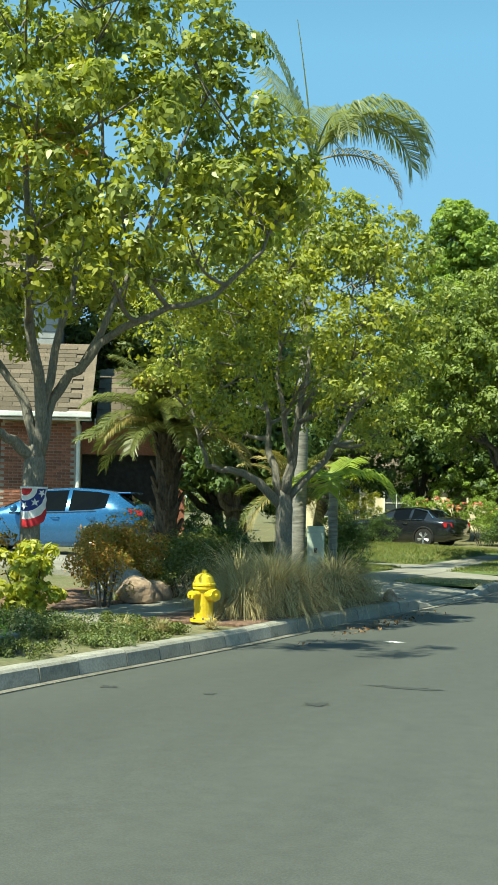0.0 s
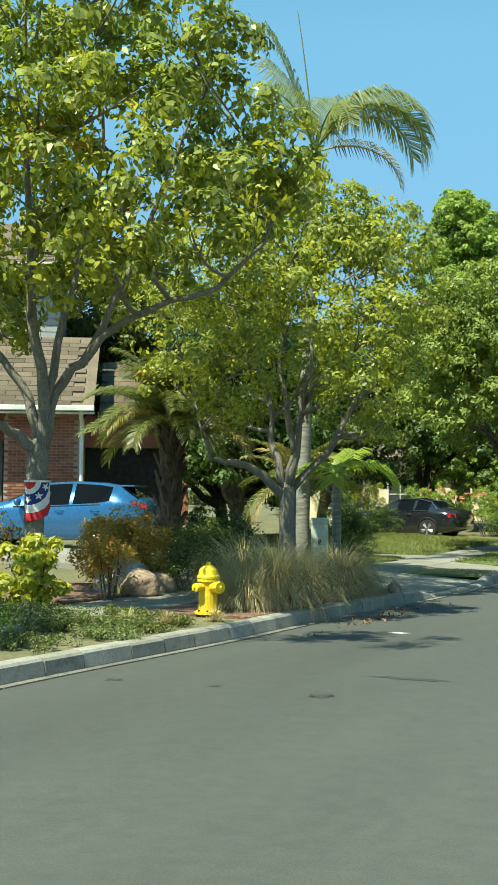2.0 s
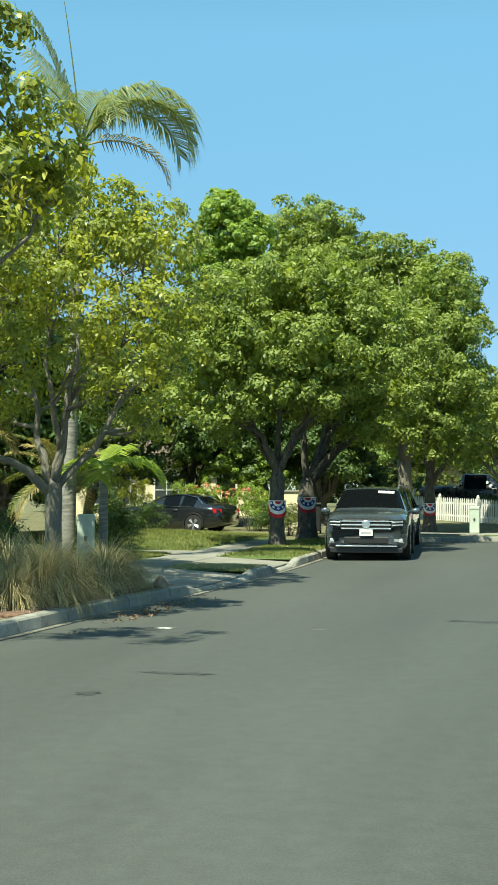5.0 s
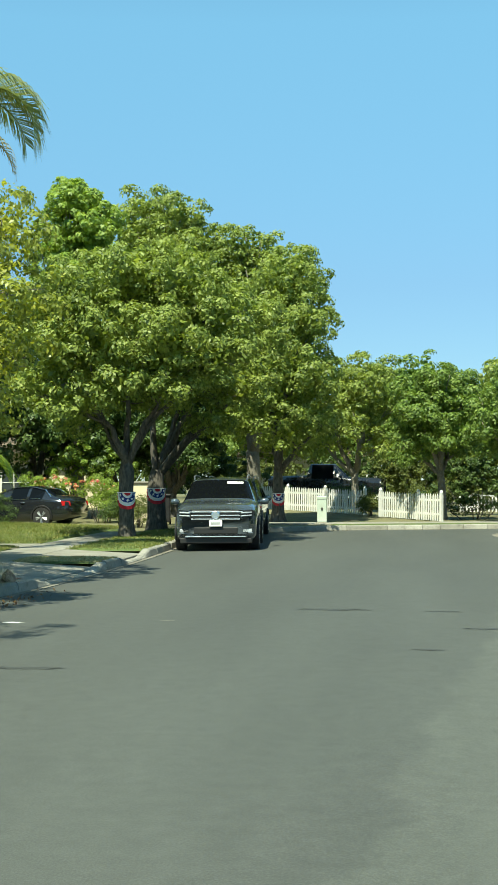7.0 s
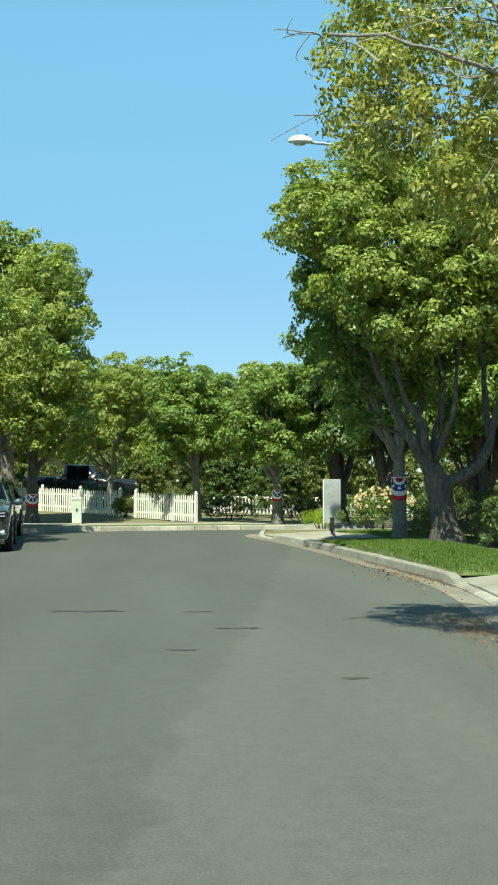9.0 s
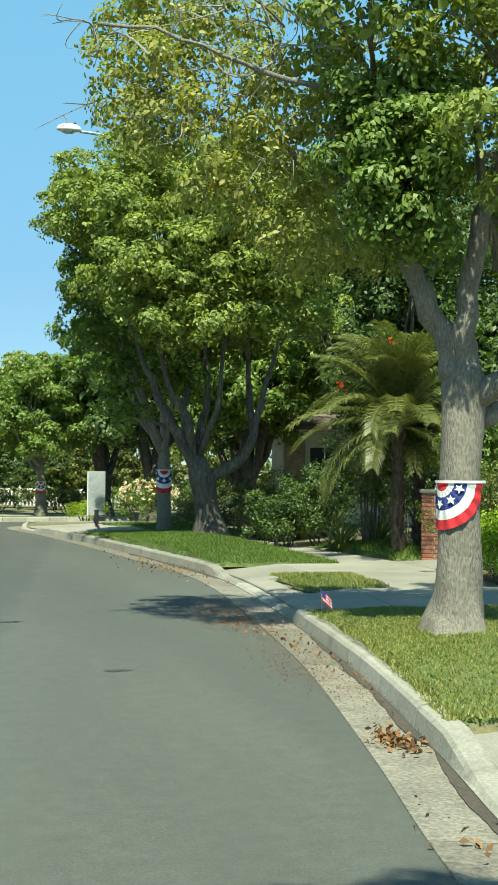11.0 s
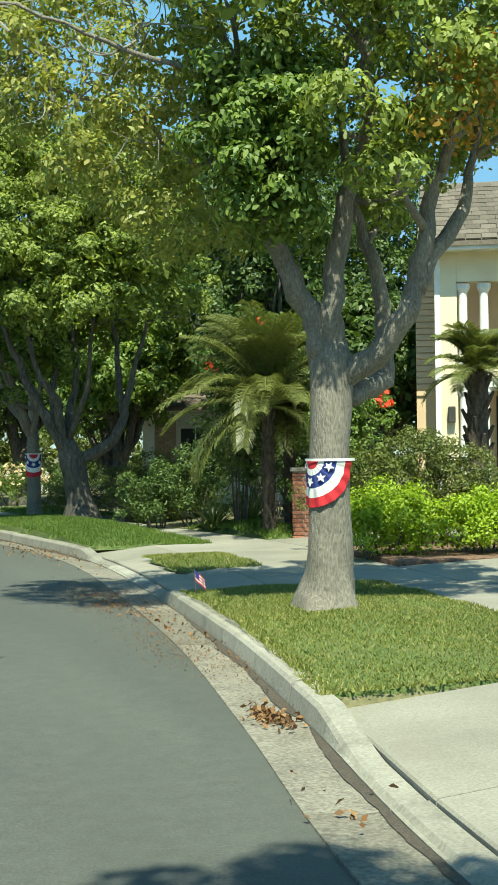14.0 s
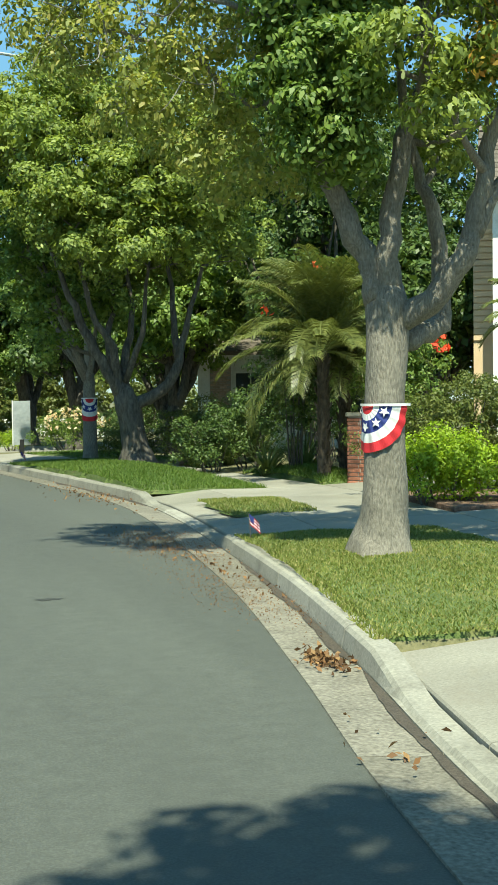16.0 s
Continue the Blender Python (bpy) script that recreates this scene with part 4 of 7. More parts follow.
T4_LIMBS = [
    (0.15, [(-0.32, 0, 1.43), (-0.63, -0.2, 2.07), (-1.02, -0.3, 2.70), (-1.33, -0.4, 3.47), (-1.65, -0.5, 4.23), (-2.41, -0.5, 6.13)]),
    (0.12, [(-0.38, 0, 1.56), (-0.53, -0.4, 2.58), (-1.02, -0.6, 3.47), (-1.27, -0.7, 5.12)]),
    (0.12, [(-0.28, 0, 1.56), (-0.18, 0.2, 2.58), (-0.06, 0.3, 3.47), (-0.38, 0.3, 5.62)]),
    (0.1, [(-0.38, 0, 1.69), (-0.63, 0.4, 2.83), (-0.51, 0.6, 3.85), (-0.89, 0.6, 7.15)]),
    (0.15, [(-0.10, 0, 1.24), (0.51, -0.1, 1.59), (0.91, -0.2, 2.07), (1.04, -0.2, 2.70), (1.24, -0.3, 3.47), (1.65, -0.3, 4.73)]),
    (0.09, [(0.95, -0.2, 2.32), (0.84, 0.1, 3.21), (0.76, 0.2, 4.35), (0.38, 0.2, 6.13)]),
    (0.08, [(-0.28, 0, 1.69), (0.13, -0.6, 2.83), (0.25, -0.8, 3.85), (0.38, -0.8, 5.12)]),
]
T4B_CROWN = [(-1.83, 4.89, 0.61), (-1.43, 5.71, 0.82), (-1.15, 3.94, 0.68), (-1.90, 6.25, 0.61), (-0.41, 4.89, 0.82), (0.27, 3.80, 0.68), (0.82, 5.43, 0.95), (-0.82, 2.99, 0.48), (-1.49, 6.93, 0.82)]
T6_CROWN = [(0.52, 8.83, 1.29), (1.04, 7.27, 1.08), (0.52, 5.61, 1.35), (1.35, 5.09, 0.87), (-0.31, 4.36, 1.25), (-1.35, 3.74, 0.93), (1.56, 3.53, 0.73), (0.31, 3.12, 0.87), (-0.10, 7.17, 1.25), (-0.62, 5.71, 1.04)]


def fork_limbs(crown_rows, fork, r, n=5):
    """Limbs from a fork to n of a crown's lobes."""
    out = []
    for k in range(n):
        u, h, _ = crown_rows[k * len(crown_rows) // n]
        v = 0.5 * (-1) ** k
        out.append((r, [(0, 0, fork - 0.15), (u * 0.3, v * 0.5, fork + (h - fork) * 0.3), (u * 0.6, v, fork + (h - fork) * 0.62), (u, v * 1.3, h)]))
    return out


limbed_tree(T1, z_of(*T1), "camphor street tree with pale bark and a bunting on its trunk", [(0, -0.12, 0.22), (0, 0.05, 0.175), (0, 0.35, 0.14), (0.0, 1.0, 0.128), (0.02, 1.6, 0.13), (0.04, 1.95, 0.145), (0.06, 2.2, 0.09)],
            T1_LIMBS, crown(T1_CROWN, 1.5), 40000, 0.115, LEAF_OLIVE, 1, BARK, twigs=4, clump=0.3, droop=0.9, core=0.0, gap=0.62, corners=6, shape=0.5,
            extra=[("turning_leaves", [(-0.1, -0.6, 5.6, 0.5, 0.5, 0.3), (0.1, -0.9, 5.75, 0.3, 0.3, 0.2)], 160, LEAF_RED, {}), ("young_leaves", crown(T1_CROWN[3:14], 1.6), 5000, LEAF_GOLD, {})])
limbed_tree(T2, z_of(*T2), "yellow-green camphor street tree rising from dry ornamental grass", [(0, -0.12, 0.24), (0, 0.05, 0.19), (0, 0.35, 0.155), (0.02, 0.9, 0.14), (0.02, 1.4, 0.145), (0.02, 1.72, 0.09)],
            T2_LIMBS, crown(T2_CROWN, 1.6, 0.0, 0.9), 38000, 0.1, LEAF_OLIVE, 2, BARK, twigs=3, clump=0.28, droop=0.8, core=0.0, gap=0.66,
            extra=[("young_leaves", crown(T2_CROWN, 1.7, 0.0, 0.9), 8000, LEAF_GOLD, {})])
# the shaded trunks of T3 and T4 get their shade from darker bark colour
limbed_tree(T3, z_of(*T3), "dense rounded camphor street tree with a bunting, beside a parked car", [(0, -0.12, 0.3), (0, 0.05, 0.26), (0, 0.4, 0.2), (0, 1.2, 0.19), (0, 1.8, 0.2), (0, 2.15, 0.12)],
            T3_LIMBS, crown(T3_CROWN, 1.7), 62000, 0.12, LEAF_CAMPHOR, 3, BARK_SHADED_DARK, clump=0.33, core=0.3)
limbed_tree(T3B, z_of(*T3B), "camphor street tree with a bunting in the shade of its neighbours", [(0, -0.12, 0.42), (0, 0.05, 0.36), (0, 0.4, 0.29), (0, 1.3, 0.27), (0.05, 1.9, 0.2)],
            fork_limbs(T3B_CROWN, 1.8, 0.13), crown(T3B_CROWN, 1.6), 34000, 0.13, LEAF_CAMPHOR, 8, BARK_SHADED_DARK, clump=0.34, core=0.3)
limbed_tree(T4, 0.3, "broad camphor street tree with a trunk coloured dark for its shade, on a grass mound", [(0.02, -0.15, 0.52), (0, 0.05, 0.42), (-0.03, 0.35, 0.3), (-0.1, 0.8, 0.27), (-0.2, 1.25, 0.29), (-0.28, 1.6, 0.22), (-0.3, 1.8, 0.12)],
            T4_LIMBS, crown(T4_CROWN, 1.9), 88000, 0.11, LEAF_CAMPHOR, 4, BARK_SHADED_DARK, clump=0.32, core=0.25, twigs=3)
limbed_tree(T4B, 0.15, "camphor street tree with a sunlit lower trunk and a bunting", [(0, -0.12, 0.24), (0, 0.05, 0.2), (0, 0.4, 0.17), (0, 1.6, 0.15), (0, 2.2, 0.12)],
            fork_limbs(T4B_CROWN, 2.1, 0.09), crown(T4B_CROWN, 1.3), 24000, 0.125, LEAF_DEEP, 9, BARK, clump=0.33, core=0.3)
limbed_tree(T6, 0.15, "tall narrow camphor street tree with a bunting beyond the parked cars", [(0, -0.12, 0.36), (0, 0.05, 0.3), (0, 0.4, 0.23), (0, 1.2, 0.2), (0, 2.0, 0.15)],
            fork_limbs(T6_CROWN, 1.9, 0.12), crown(T6_CROWN, 1.5), 36000, 0.15, LEAF_CAMPHOR, 6, BARK_SHADED_DARK, clump=0.42, core=0.3)
street_tree((1.3, 49.6), 0.15, "rounded camphor street tree beside the picket fence", 1.9, 0.15, camphor_lobes(11, 1.8, 6.1, 2.0, 2.0, 11, 0, 0, 0.42), 26000, 0.13, LEAF_DEEP, 11, clump=0.42)
street_tree((4.1, 45.6), 0.15, "rounded camphor street tree with a small dark bunting", 1.9, 0.15, camphor_lobes(12, 1.8, 5.9, 1.9, 1.9, 11, 0, 0, 0.42), 26000, 0.13, LEAF_DEEP, 12, clump=0.42)
street_tree((-2.2, 55.5), 0.3, "camphor street tree behind the picket fence", 1.9, 0.16, camphor_lobes(13, 1.9, 6.9, 2.3, 2.3, 11, 0, 0, 0.42), 24000, 0.14, LEAF_CAMPHOR, 13, clump=0.45)
# the big tree over the kerb, nearest to the eye
T5_HANG = [(-0.60, 4.75, 0.40), (-0.76, 4.33, 0.34), (-0.39, 4.27, 0.37), (-0.55, 3.85, 0.29), (-0.23, 4.70, 0.37), (-0.39, 3.59, 0.21)]
T5_TOP = [(1.09, 5.33, 0.48), (0.98, 4.86, 0.37), (1.46, 4.80, 0.42), (0.67, 5.44, 0.42), (1.20, 4.38, 0.24), (-0.07, 5.44, 0.48), (-0.81, 5.44, 0.48), (0.35, 4.43, 0.24), (0.61, 3.90, 0.19), (1.72, 5.44, 0.63), (1.99, 4.59, 0.48), (0.40, 6.28, 0.85), (-0.92, 6.28, 0.74), (1.46, 6.44, 0.85)]
T5_SIDE = [(-1.45, 5.33, 0.42), (-1.98, 4.96, 0.42), (-1.45, 4.64, 0.40), (-2.56, 5.17, 0.42), (-2.72, 4.64, 0.32), (-1.98, 4.43, 0.34), (-1.39, 4.12, 0.32), (-2.24, 4.06, 0.21), (-1.13, 3.69, 0.24), (-1.66, 3.74, 0.24), (-2.95, 5.33, 0.4), (-3.25, 5.54, 0.35), (-3.2, 5.05, 0.24), (-1.02, 5.07, 0.32), (-2.50, 5.97, 0.58), (-3.2, 6.07, 0.45)]
T5_LIMBS = [
    (0.13, [(-0.01, 0, 2.34), (-0.07, -0.05, 2.69), (-0.20, -0.1, 2.95), (-0.35, -0.15, 3.24), (-0.47, -0.2, 3.59), (-0.55, -0.2, 4.12), (-0.71, -0.1, 4.86), (-0.94, 0, 5.44), (-1.24, 0.1, 5.97)]),
    (0.12, [(0.10, 0, 2.32), (0.09, -0.1, 2.79), (0.15, -0.15, 3.27), (0.24, -0.15, 3.80), (0.38, -0.1, 4.22), (0.43, 0, 4.86), (0.45, 0.1, 5.65), (0.40, 0.2, 6.44)]),
    (0.13, [(0.14, 0, 2.16), (0.43, -0.15, 2.32), (0.67, -0.25, 2.58), (0.83, -0.3, 2.90), (0.92, -0.3, 3.32), (1.03, -0.3, 3.80), (1.15, -0.25, 4.14), (1.43, -0.1, 4.59), (1.72, 0, 5.33)]),
    (0.09, [(0.85, -0.3, 2.93), (1.12, -0.2, 3.40), (1.33, -0.1, 3.82), (1.40, 0, 4.22), (1.57, 0.1, 5.01)]),
    (0.12, [(0.19, 0.1, 2.00), (0.46, 0.3, 2.10), (0.61, 0.45, 2.26), (0.58, 0.5, 2.69), (0.52, 0.5, 3.27), (0.35, 0.5, 3.69), (0.22, 0.5, 4.59), (0.30, 0.5, 5.65)]),
    (0.045, [(-0.55, -0.2, 4.12), (-0.92, 0.0, 4.22), (-1.29, 0.1, 4.26), (-1.61, 0.2, 4.64), (-2.08, 0.2, 4.86), (-2.61, 0.1, 5.01), (-3.24, 0, 4.91)]),
    (0.032, [(-0.71, -0.1, 4.86), (-1.29, -0.6, 4.96), (-1.87, -0.9, 5.09), (-2.40, -1.0, 5.33), (-3.14, -1.1, 5.44)]),
]
T5_ROOF = [(-0.3, -1.7, 7.3, 0.9, 0.8, 0.5), (-1.0, -1.2, 7.5, 0.7, 0.7, 0.5), (1.2, 0.6, 7.6, 1.2, 1.2, 0.7)]
big = limbed_tree(T5, 0.2, "large camphor street tree with a thick pale trunk and a bunting", [(0, -0.15, 0.42), (0, 0.02, 0.32), (0.02, 0.16, 0.27), (0.03, 0.36, 0.225), (0.045, 0.89, 0.195), (0.05, 1.53, 0.185), (0.07, 2.05, 0.2), (0.08, 2.35, 0.2), (0.09, 2.6, 0.1)],
            T5_LIMBS, crown(T5_TOP, 1.0) + T5_ROOF, 52000, 0.077, LEAF_CAMPHOR, 5, BARK, twigs=3, clump=0.26, droop=0.8, core=0.05, gap=0.7, corners=6, shape=0.5,
            extra=[("hanging_leaves", crown(T5_HANG, 0.35, -0.3), 15000, LEAF_DEEP, {"gap": 1.3, "core": 0.4}), ("spreading_leaves", crown(T5_SIDE, 0.8, 0.6), 21000, LEAF_BROWN, {"gap": 0.75, "leaf": 0.066}),
                   ("turning_leaves", [(1.08, -1.0, 4.35, 0.26, 0.2, 0.2), (1.4, -1.0, 4.55, 0.32, 0.22, 0.22), (1.25, -1.0, 4.85, 0.25, 0.2, 0.15)], 620, LEAF_RED, {})])


def bare_twigs(root, centre, n, reach, seed):
    """Grey leafless twigs at the outside of a crown."""
    g = np.random.default_rng(seed)
    for k in range(n):
        a = Vector(centre) + Vector(g.normal(size=3) * 0.35)
        vs, fs = [], []
        d = Vector((-abs(g.normal()) * 0.8 - 0.2, g.normal() * 0.6, g.normal() * 0.5)).normalized()
        main = curve_points(a, a + d * reach * g.uniform(0.6, 1.2), g.normal(size=3) * 0.4, 7)
        for way, r in [(main, 0.013)] + [(curve_points(main[i], main[i] + (d + Vector(g.normal(size=3) * 0.8)).normalized() * reach * 0.4, g.normal(size=3) * 0.12, 5), 0.007) for i in (2, 3, 4, 5, 6)]:
            tv, tf = tube(way, [r * (1 - 0.75 * i / (len(way) - 1)) for i in range(len(way))], 5)
            o = len(vs)
            vs += tv
            fs += [tuple(i + o for i in f) for f in tf]
        raw("bare_twig", vs, fs, PALMBARK, root)


bare_twigs(big, (-2.3, -0.2, 5.2), 10, 1.0, 3)
bare_twigs(big, (-1.3, -0.6, 4.9), 8, 0.9, 4)
bare_twigs(big, (-2.9, 0.0, 5.2), 6, 0.7, 6)
# one more behind the eye, whose shade reaches over the road
street_tree((4.2, -3.6), 0.15, "camphor street tree whose shade falls across the road", 2.6, 0.2, camphor_lobes(14, 6.6, 9.0, 2.8, 2.5, 14, -3.1, 0.9), 52000, 0.17, LEAF_CAMPHOR, 14)

street_tree((-10.8, 7.5), 0.15, "camphor street tree shading the verge before the first yard", 2.3, 0.15, camphor_lobes(15, 3.6, 7.5, 2.4, 2.4, 10) + [(4.2, 1.7, 8.0, 1.1, 0.5, 0.4)], 30000, 0.12, LEAF_CAMPHOR, 15)


def yard_tree(at, label, fork, r, lobes, count, leaf, mat, seed, **kw):
    return tree("tree", (*at, 0.12), label, fork, r, lobes, count, leaf, mat, seed, **kw)


yard_tree((-12.9, 49.5), "tall plane tree with bright green leaves behind the yards", 4.0, 0.25, camphor_lobes(21, 6.5, 14.2, 2.0, 2.0, 14, 0, 0, 0.42), 26000, 0.18, LEAF_PLANE, 21, clump=0.3)
yard_tree((-10.2, 54), "tall camphor tree behind the parked cars", 4.0, 0.3, camphor_lobes(22, 6, 14.7, 3.2, 2.8, 16, 0, 0, 0.38), 42000, 0.16, LEAF_CAMPHOR, 22, clump=0.55)
yard_tree((-6.6, 55), "broad camphor tree behind the parked cars", 3.0, 0.3, camphor_lobes(23, 4, 13.0, 3.0, 2.8, 14, 0, 0, 0.4), 34000, 0.16, LEAF_CAMPHOR, 23, clump=0.55)
for k, (x, y, h, w, m) in enumerate([(-20.5, 34.5, 9.5, 2.6, LEAF_HEDGE), (-14.2, 31, 6.6, 1.9, LEAF_DARK), (-25.5, 36, 11, 3.2, LEAF_HEDGE), (-17.5, 46, 8.5, 2.6, LEAF_DARK), (-14.8, 50, 9.5, 2.6, LEAF_DARK), (-11.8, 51, 8.0, 2.3, LEAF_DARK), (-15.2, 33.5, 7.0, 2.2, LEAF_DARK), (-18.0, 38, 8.6, 2.8, LEAF_DARK), (-9.3, 50.5, 6.5, 2.0, LEAF_DARK)]):
    yard_tree((x, y), "dark evergreen tree filling the back of a yard", 1.4, 0.2, camphor_lobes(30 + k, 0.9, h, w, w, 12, 0, 0, 0.45), 22000, 0.17, m, 30 + k, clump=0.5, bark=BARK_SHADED_DARK)
for k, (x, y, h, w, m) in enumerate([(7.6, 43.5, 9.0, 2.4, LEAF_DARK), (10.6, 43.0, 10.5, 2.6, LEAF_DARK), (13.5, 40.0, 13.0, 3.0, LEAF_DARK), (12.6, 33.5, 11.5, 2.8, LEAF_DARK), (17.0, 36.0, 13.0, 3.2, LEAF_DARK), (14.6, 31.0, 6.0, 2.0, LEAF_DARK), (9.4, 36.8, 6.5, 2.0, LEAF_DEEP), (6.4, 45.8, 7.2, 1.9, LEAF_DEEP)]):
    yard_tree((x, y), "dark evergreen tree behind the street trees", 1.5, 0.22, camphor_lobes(40 + k, 1.6 if m is LEAF_DARK else 2.4, h, w, w, 12, 0, 0, 0.45), 24000, 0.17, m, 40 + k, clump=0.5, bark=BARK_SHADED_DARK)
far_a = yard_tree((0.2, 70), "round crowned tree in the distance", 2.2, 0.2, camphor_lobes(51, 2.2, 8.2, 3.2, 3.0, 12, 0, 0, 0.42), 20000, 0.22, LEAF_DEEP, 51, clump=0.6)
far_b = yard_tree((5.4, 66), "round crowned tree in the distance", 2.2, 0.2, camphor_lobes(52, 2.2, 7.6, 3.0, 2.8, 12, 0, 0, 0.42), 20000, 0.22, LEAF_CAMPHOR, 52, clump=0.6)
for k, (x, y) in enumerate([(-7.5, 74), (-3.2, 78), (9.6, 70), (-13, 80), (13.5, 64), (4.0, 84), (-20, 72), (18, 60), (22, 52), (-24, 60), (-27, 48)]):
    copy_thing((far_a, far_b)[k % 2], pose(x, y, 0.12, 0, 0, 67 * k))


# far woods that close the street
def far_woods():
    g = np.random.default_rng(77)
    lobes = []
    for k in range(64):
        a = radians(-62 + 124 * k / 63) + g.normal() * 0.01
        r = g.uniform(92, 112)
        h = g.uniform(3.2, 5.6)
        lobes.append((-r * math.sin(a), r * math.cos(a), h * 0.25, 4.2, 4.2, h * 1.0))
    w = quads("far_woods", foliage(lobes, 150000, 0.5, g, clump=0.9, fill=0.1), LEAF_HEDGE)
    tagged(w, "distant dark green trees closing the view", "woods", kind="stuff")


far_woods()


# ---- bushes and palms ----
def bush(x, y, label, rx, ry, h, count, leaf, mat, seed, n=6, z=None, **kw):
    lobes = dome(n, (0, 0, h * 0.42), (rx * 0.55, ry * 0.55, h * 0.33), (rx * 0.55, ry * 0.55, h * 0.34), seed, -0.3) + [(0, 0, h * 0.4, rx * 0.75, ry * 0.75, h * 0.42)]
    return shrub(kw.pop("name", "bush"), (x, y, z_of(x, y) if z is None else z), label, lobes, count, leaf, mat, seed, **kw)


# along the first yard
bush(-10.2, 13.2, "red and green shrub beside the street tree", 0.95, 0.8, 1.2, 15000, 0.055, LEAF_AUTUMN, 61)
bush(-11.6, 14.0, "red and green shrub before the blue car", 1.0, 0.8, 1.15, 15000, 0.055, LEAF_AUTUMN, 62)
bush(-9.75, 16.9, "shrub with orange and green leaves behind the boulders", 0.62, 0.5, 1.0, 12000, 0.05, LEAF_AUTUMN, 63)
bush(-8.95, 15.25, "dark shrub with reddish leaves close to the trunk", 0.3, 0.3, 0.95, 2600, 0.05, LEAF_AUTUMN, 60)
bush(-10.0, 17.6, "orange leaved shrub under the palm", 0.8, 0.7, 1.1, 7000, 0.055, LEAF_AUTUMN, 64)
bush(-9.3, 19.0, "dark shrub under the palm", 0.8, 0.7, 1.0, 7000, 0.055, LEAF_HEDGE, 65)
bush(-8.7, 17.4, "low dark shrub beside the sidewalk", 0.55, 0.5, 0.75, 4500, 0.05, LEAF_HEDGE, 66)
bush(-10.4, 21.6, "dark shrub behind the street tree", 0.9, 0.8, 1.1, 7000, 0.06, LEAF_DARK, 67)
bush(-8.72, 13.05, "yellow variegated shrub at the foot of the street tree", 0.42, 0.36, 0.95, 1500, 0.12, LEAF_YELLOW, 68, clump=0.12)
bush(-8.25, 12.35, "low green ground cover on the verge", 0.8, 0.55, 0.16, 5000, 0.035, LEAF_STRAP, 69)
bush(-8.8, 11.5, "low green ground cover beside the kerb", 0.9, 0.7, 0.22, 5200, 0.04, LEAF_PLANE, 71)
bush(-9.1, 25.4, "clipped dark hedge bush beside the utility box", 0.55, 0.5, 1.35, 7000, 0.05, LEAF_DARK, 72)
bush(-13.3, 40.2, "clipped dark hedge before the black car", 0.9, 0.5, 1.15, 6000, 0.05, LEAF_DARK, 73)
bush(-9.9, 43.6, "clipped hedge behind the black car", 0.8, 0.6, 1.0, 6000, 0.055, LEAF_DARK, 74)
bush(-9.0, 42.4, "clipped hedge behind the black car", 0.7, 0.6, 0.95, 5000, 0.055, LEAF_HEDGE, 75)
bush(-13.4, 46.2, "shrub with red and pink flowers behind the black car", 1.5, 0.7, 1.75, 8000, 0.07, LEAF_PLANE, 76, extra=[("blossoms", [(0.6, -0.3, 1.45, 0.9, 0.5, 0.3)], 150, PETAL_PINK, 0.1)])
bush(-11.2, 46.6, "shrub with red flowers behind the black car", 1.2, 0.7, 1.7, 7000, 0.07, LEAF_PLANE, 77, extra=[("blossoms", [(-0.3, -0.4, 1.3, 0.8, 0.4, 0.3)], 150, PETAL_PINK, 0.1)])
bush(-12.6, 49, "bright green shrub behind the yards", 2.4, 1.0, 3.2, 9000, 0.12, LEAF_PLANE, 78)
bush(-15.8, 45.5, "yellow flowering shrub in a back yard", 1.2, 0.8, 2.2, 6000, 0.08, LEAF_YELLOW, 79)

# the yard beyond the big tree
hedge_r = dome(9, (0, 0, 0.75), (1.3, 0.35, 0.45), (0.62, 0.5, 0.45), 5, -0.3) + [(-0.7, 0, 0.6, 0.8, 0.5, 0.6), (0.7, 0, 0.6, 0.8, 0.5, 0.6)]
shrub("hedge", (9.2, 18.0, 0.3), "rounded olive green hedge behind the lime bushes", hedge_r, 24000, 0.055, LEAF_HEDGE, 81, "hedge", clump=0.16, stems=14)
bush(7.98, 16.35, "low lime green bush on bark mulch", 0.85, 0.6, 0.98, 12000, 0.06, LEAF_LIME, 82, n=8)
bush(9.35, 15.95, "low lime green bush on bark mulch", 0.85, 0.6, 0.85, 12000, 0.06, LEAF_LIME, 83, n=8)
bush(11.4, 18.2, "twiggy grey green bush beside the hedge", 0.7, 0.6, 1.1, 3000, 0.05, LEAF_STRAP, 84)
bush(9.7, 21.2, "hibiscus bush with red flowers behind the hedge", 0.95, 0.8, 2.9, 10000, 0.085, LEAF_DEEP, 85, extra=[("blossoms", [(0.05, -0.75, 2.35, 0.5, 0.2, 0.35)], 60, PETAL_RED, 0.15)])
bush(8.34, 23.36, "tall hibiscus with a few red flowers behind the palm", 0.95, 0.7, 4.3, 11000, 0.085, LEAF_DARK, 95, z=0.2, extra=[("blossoms", [(0.21, -0.72, 3.96, 0.12, 0.08, 0.1), (-0.70, -0.39, 3.12, 0.12, 0.08, 0.1)], 14, PETAL_RED, 0.13)])
bush(7.3, 25.6, "dark shrub in the shade beyond the driveway", 0.8, 0.8, 1.3, 7000, 0.07, LEAF_DARK, 86)
bush(8.4, 26.3, "dark shrub in the shade behind the palm", 1.0, 0.8, 1.7, 7000, 0.07, LEAF_DARK, 87)
bush(9.6, 25.6, "dark shrub in the shade behind the palm", 1.0, 0.8, 2.2, 7000, 0.07, LEAF_DARK, 88)
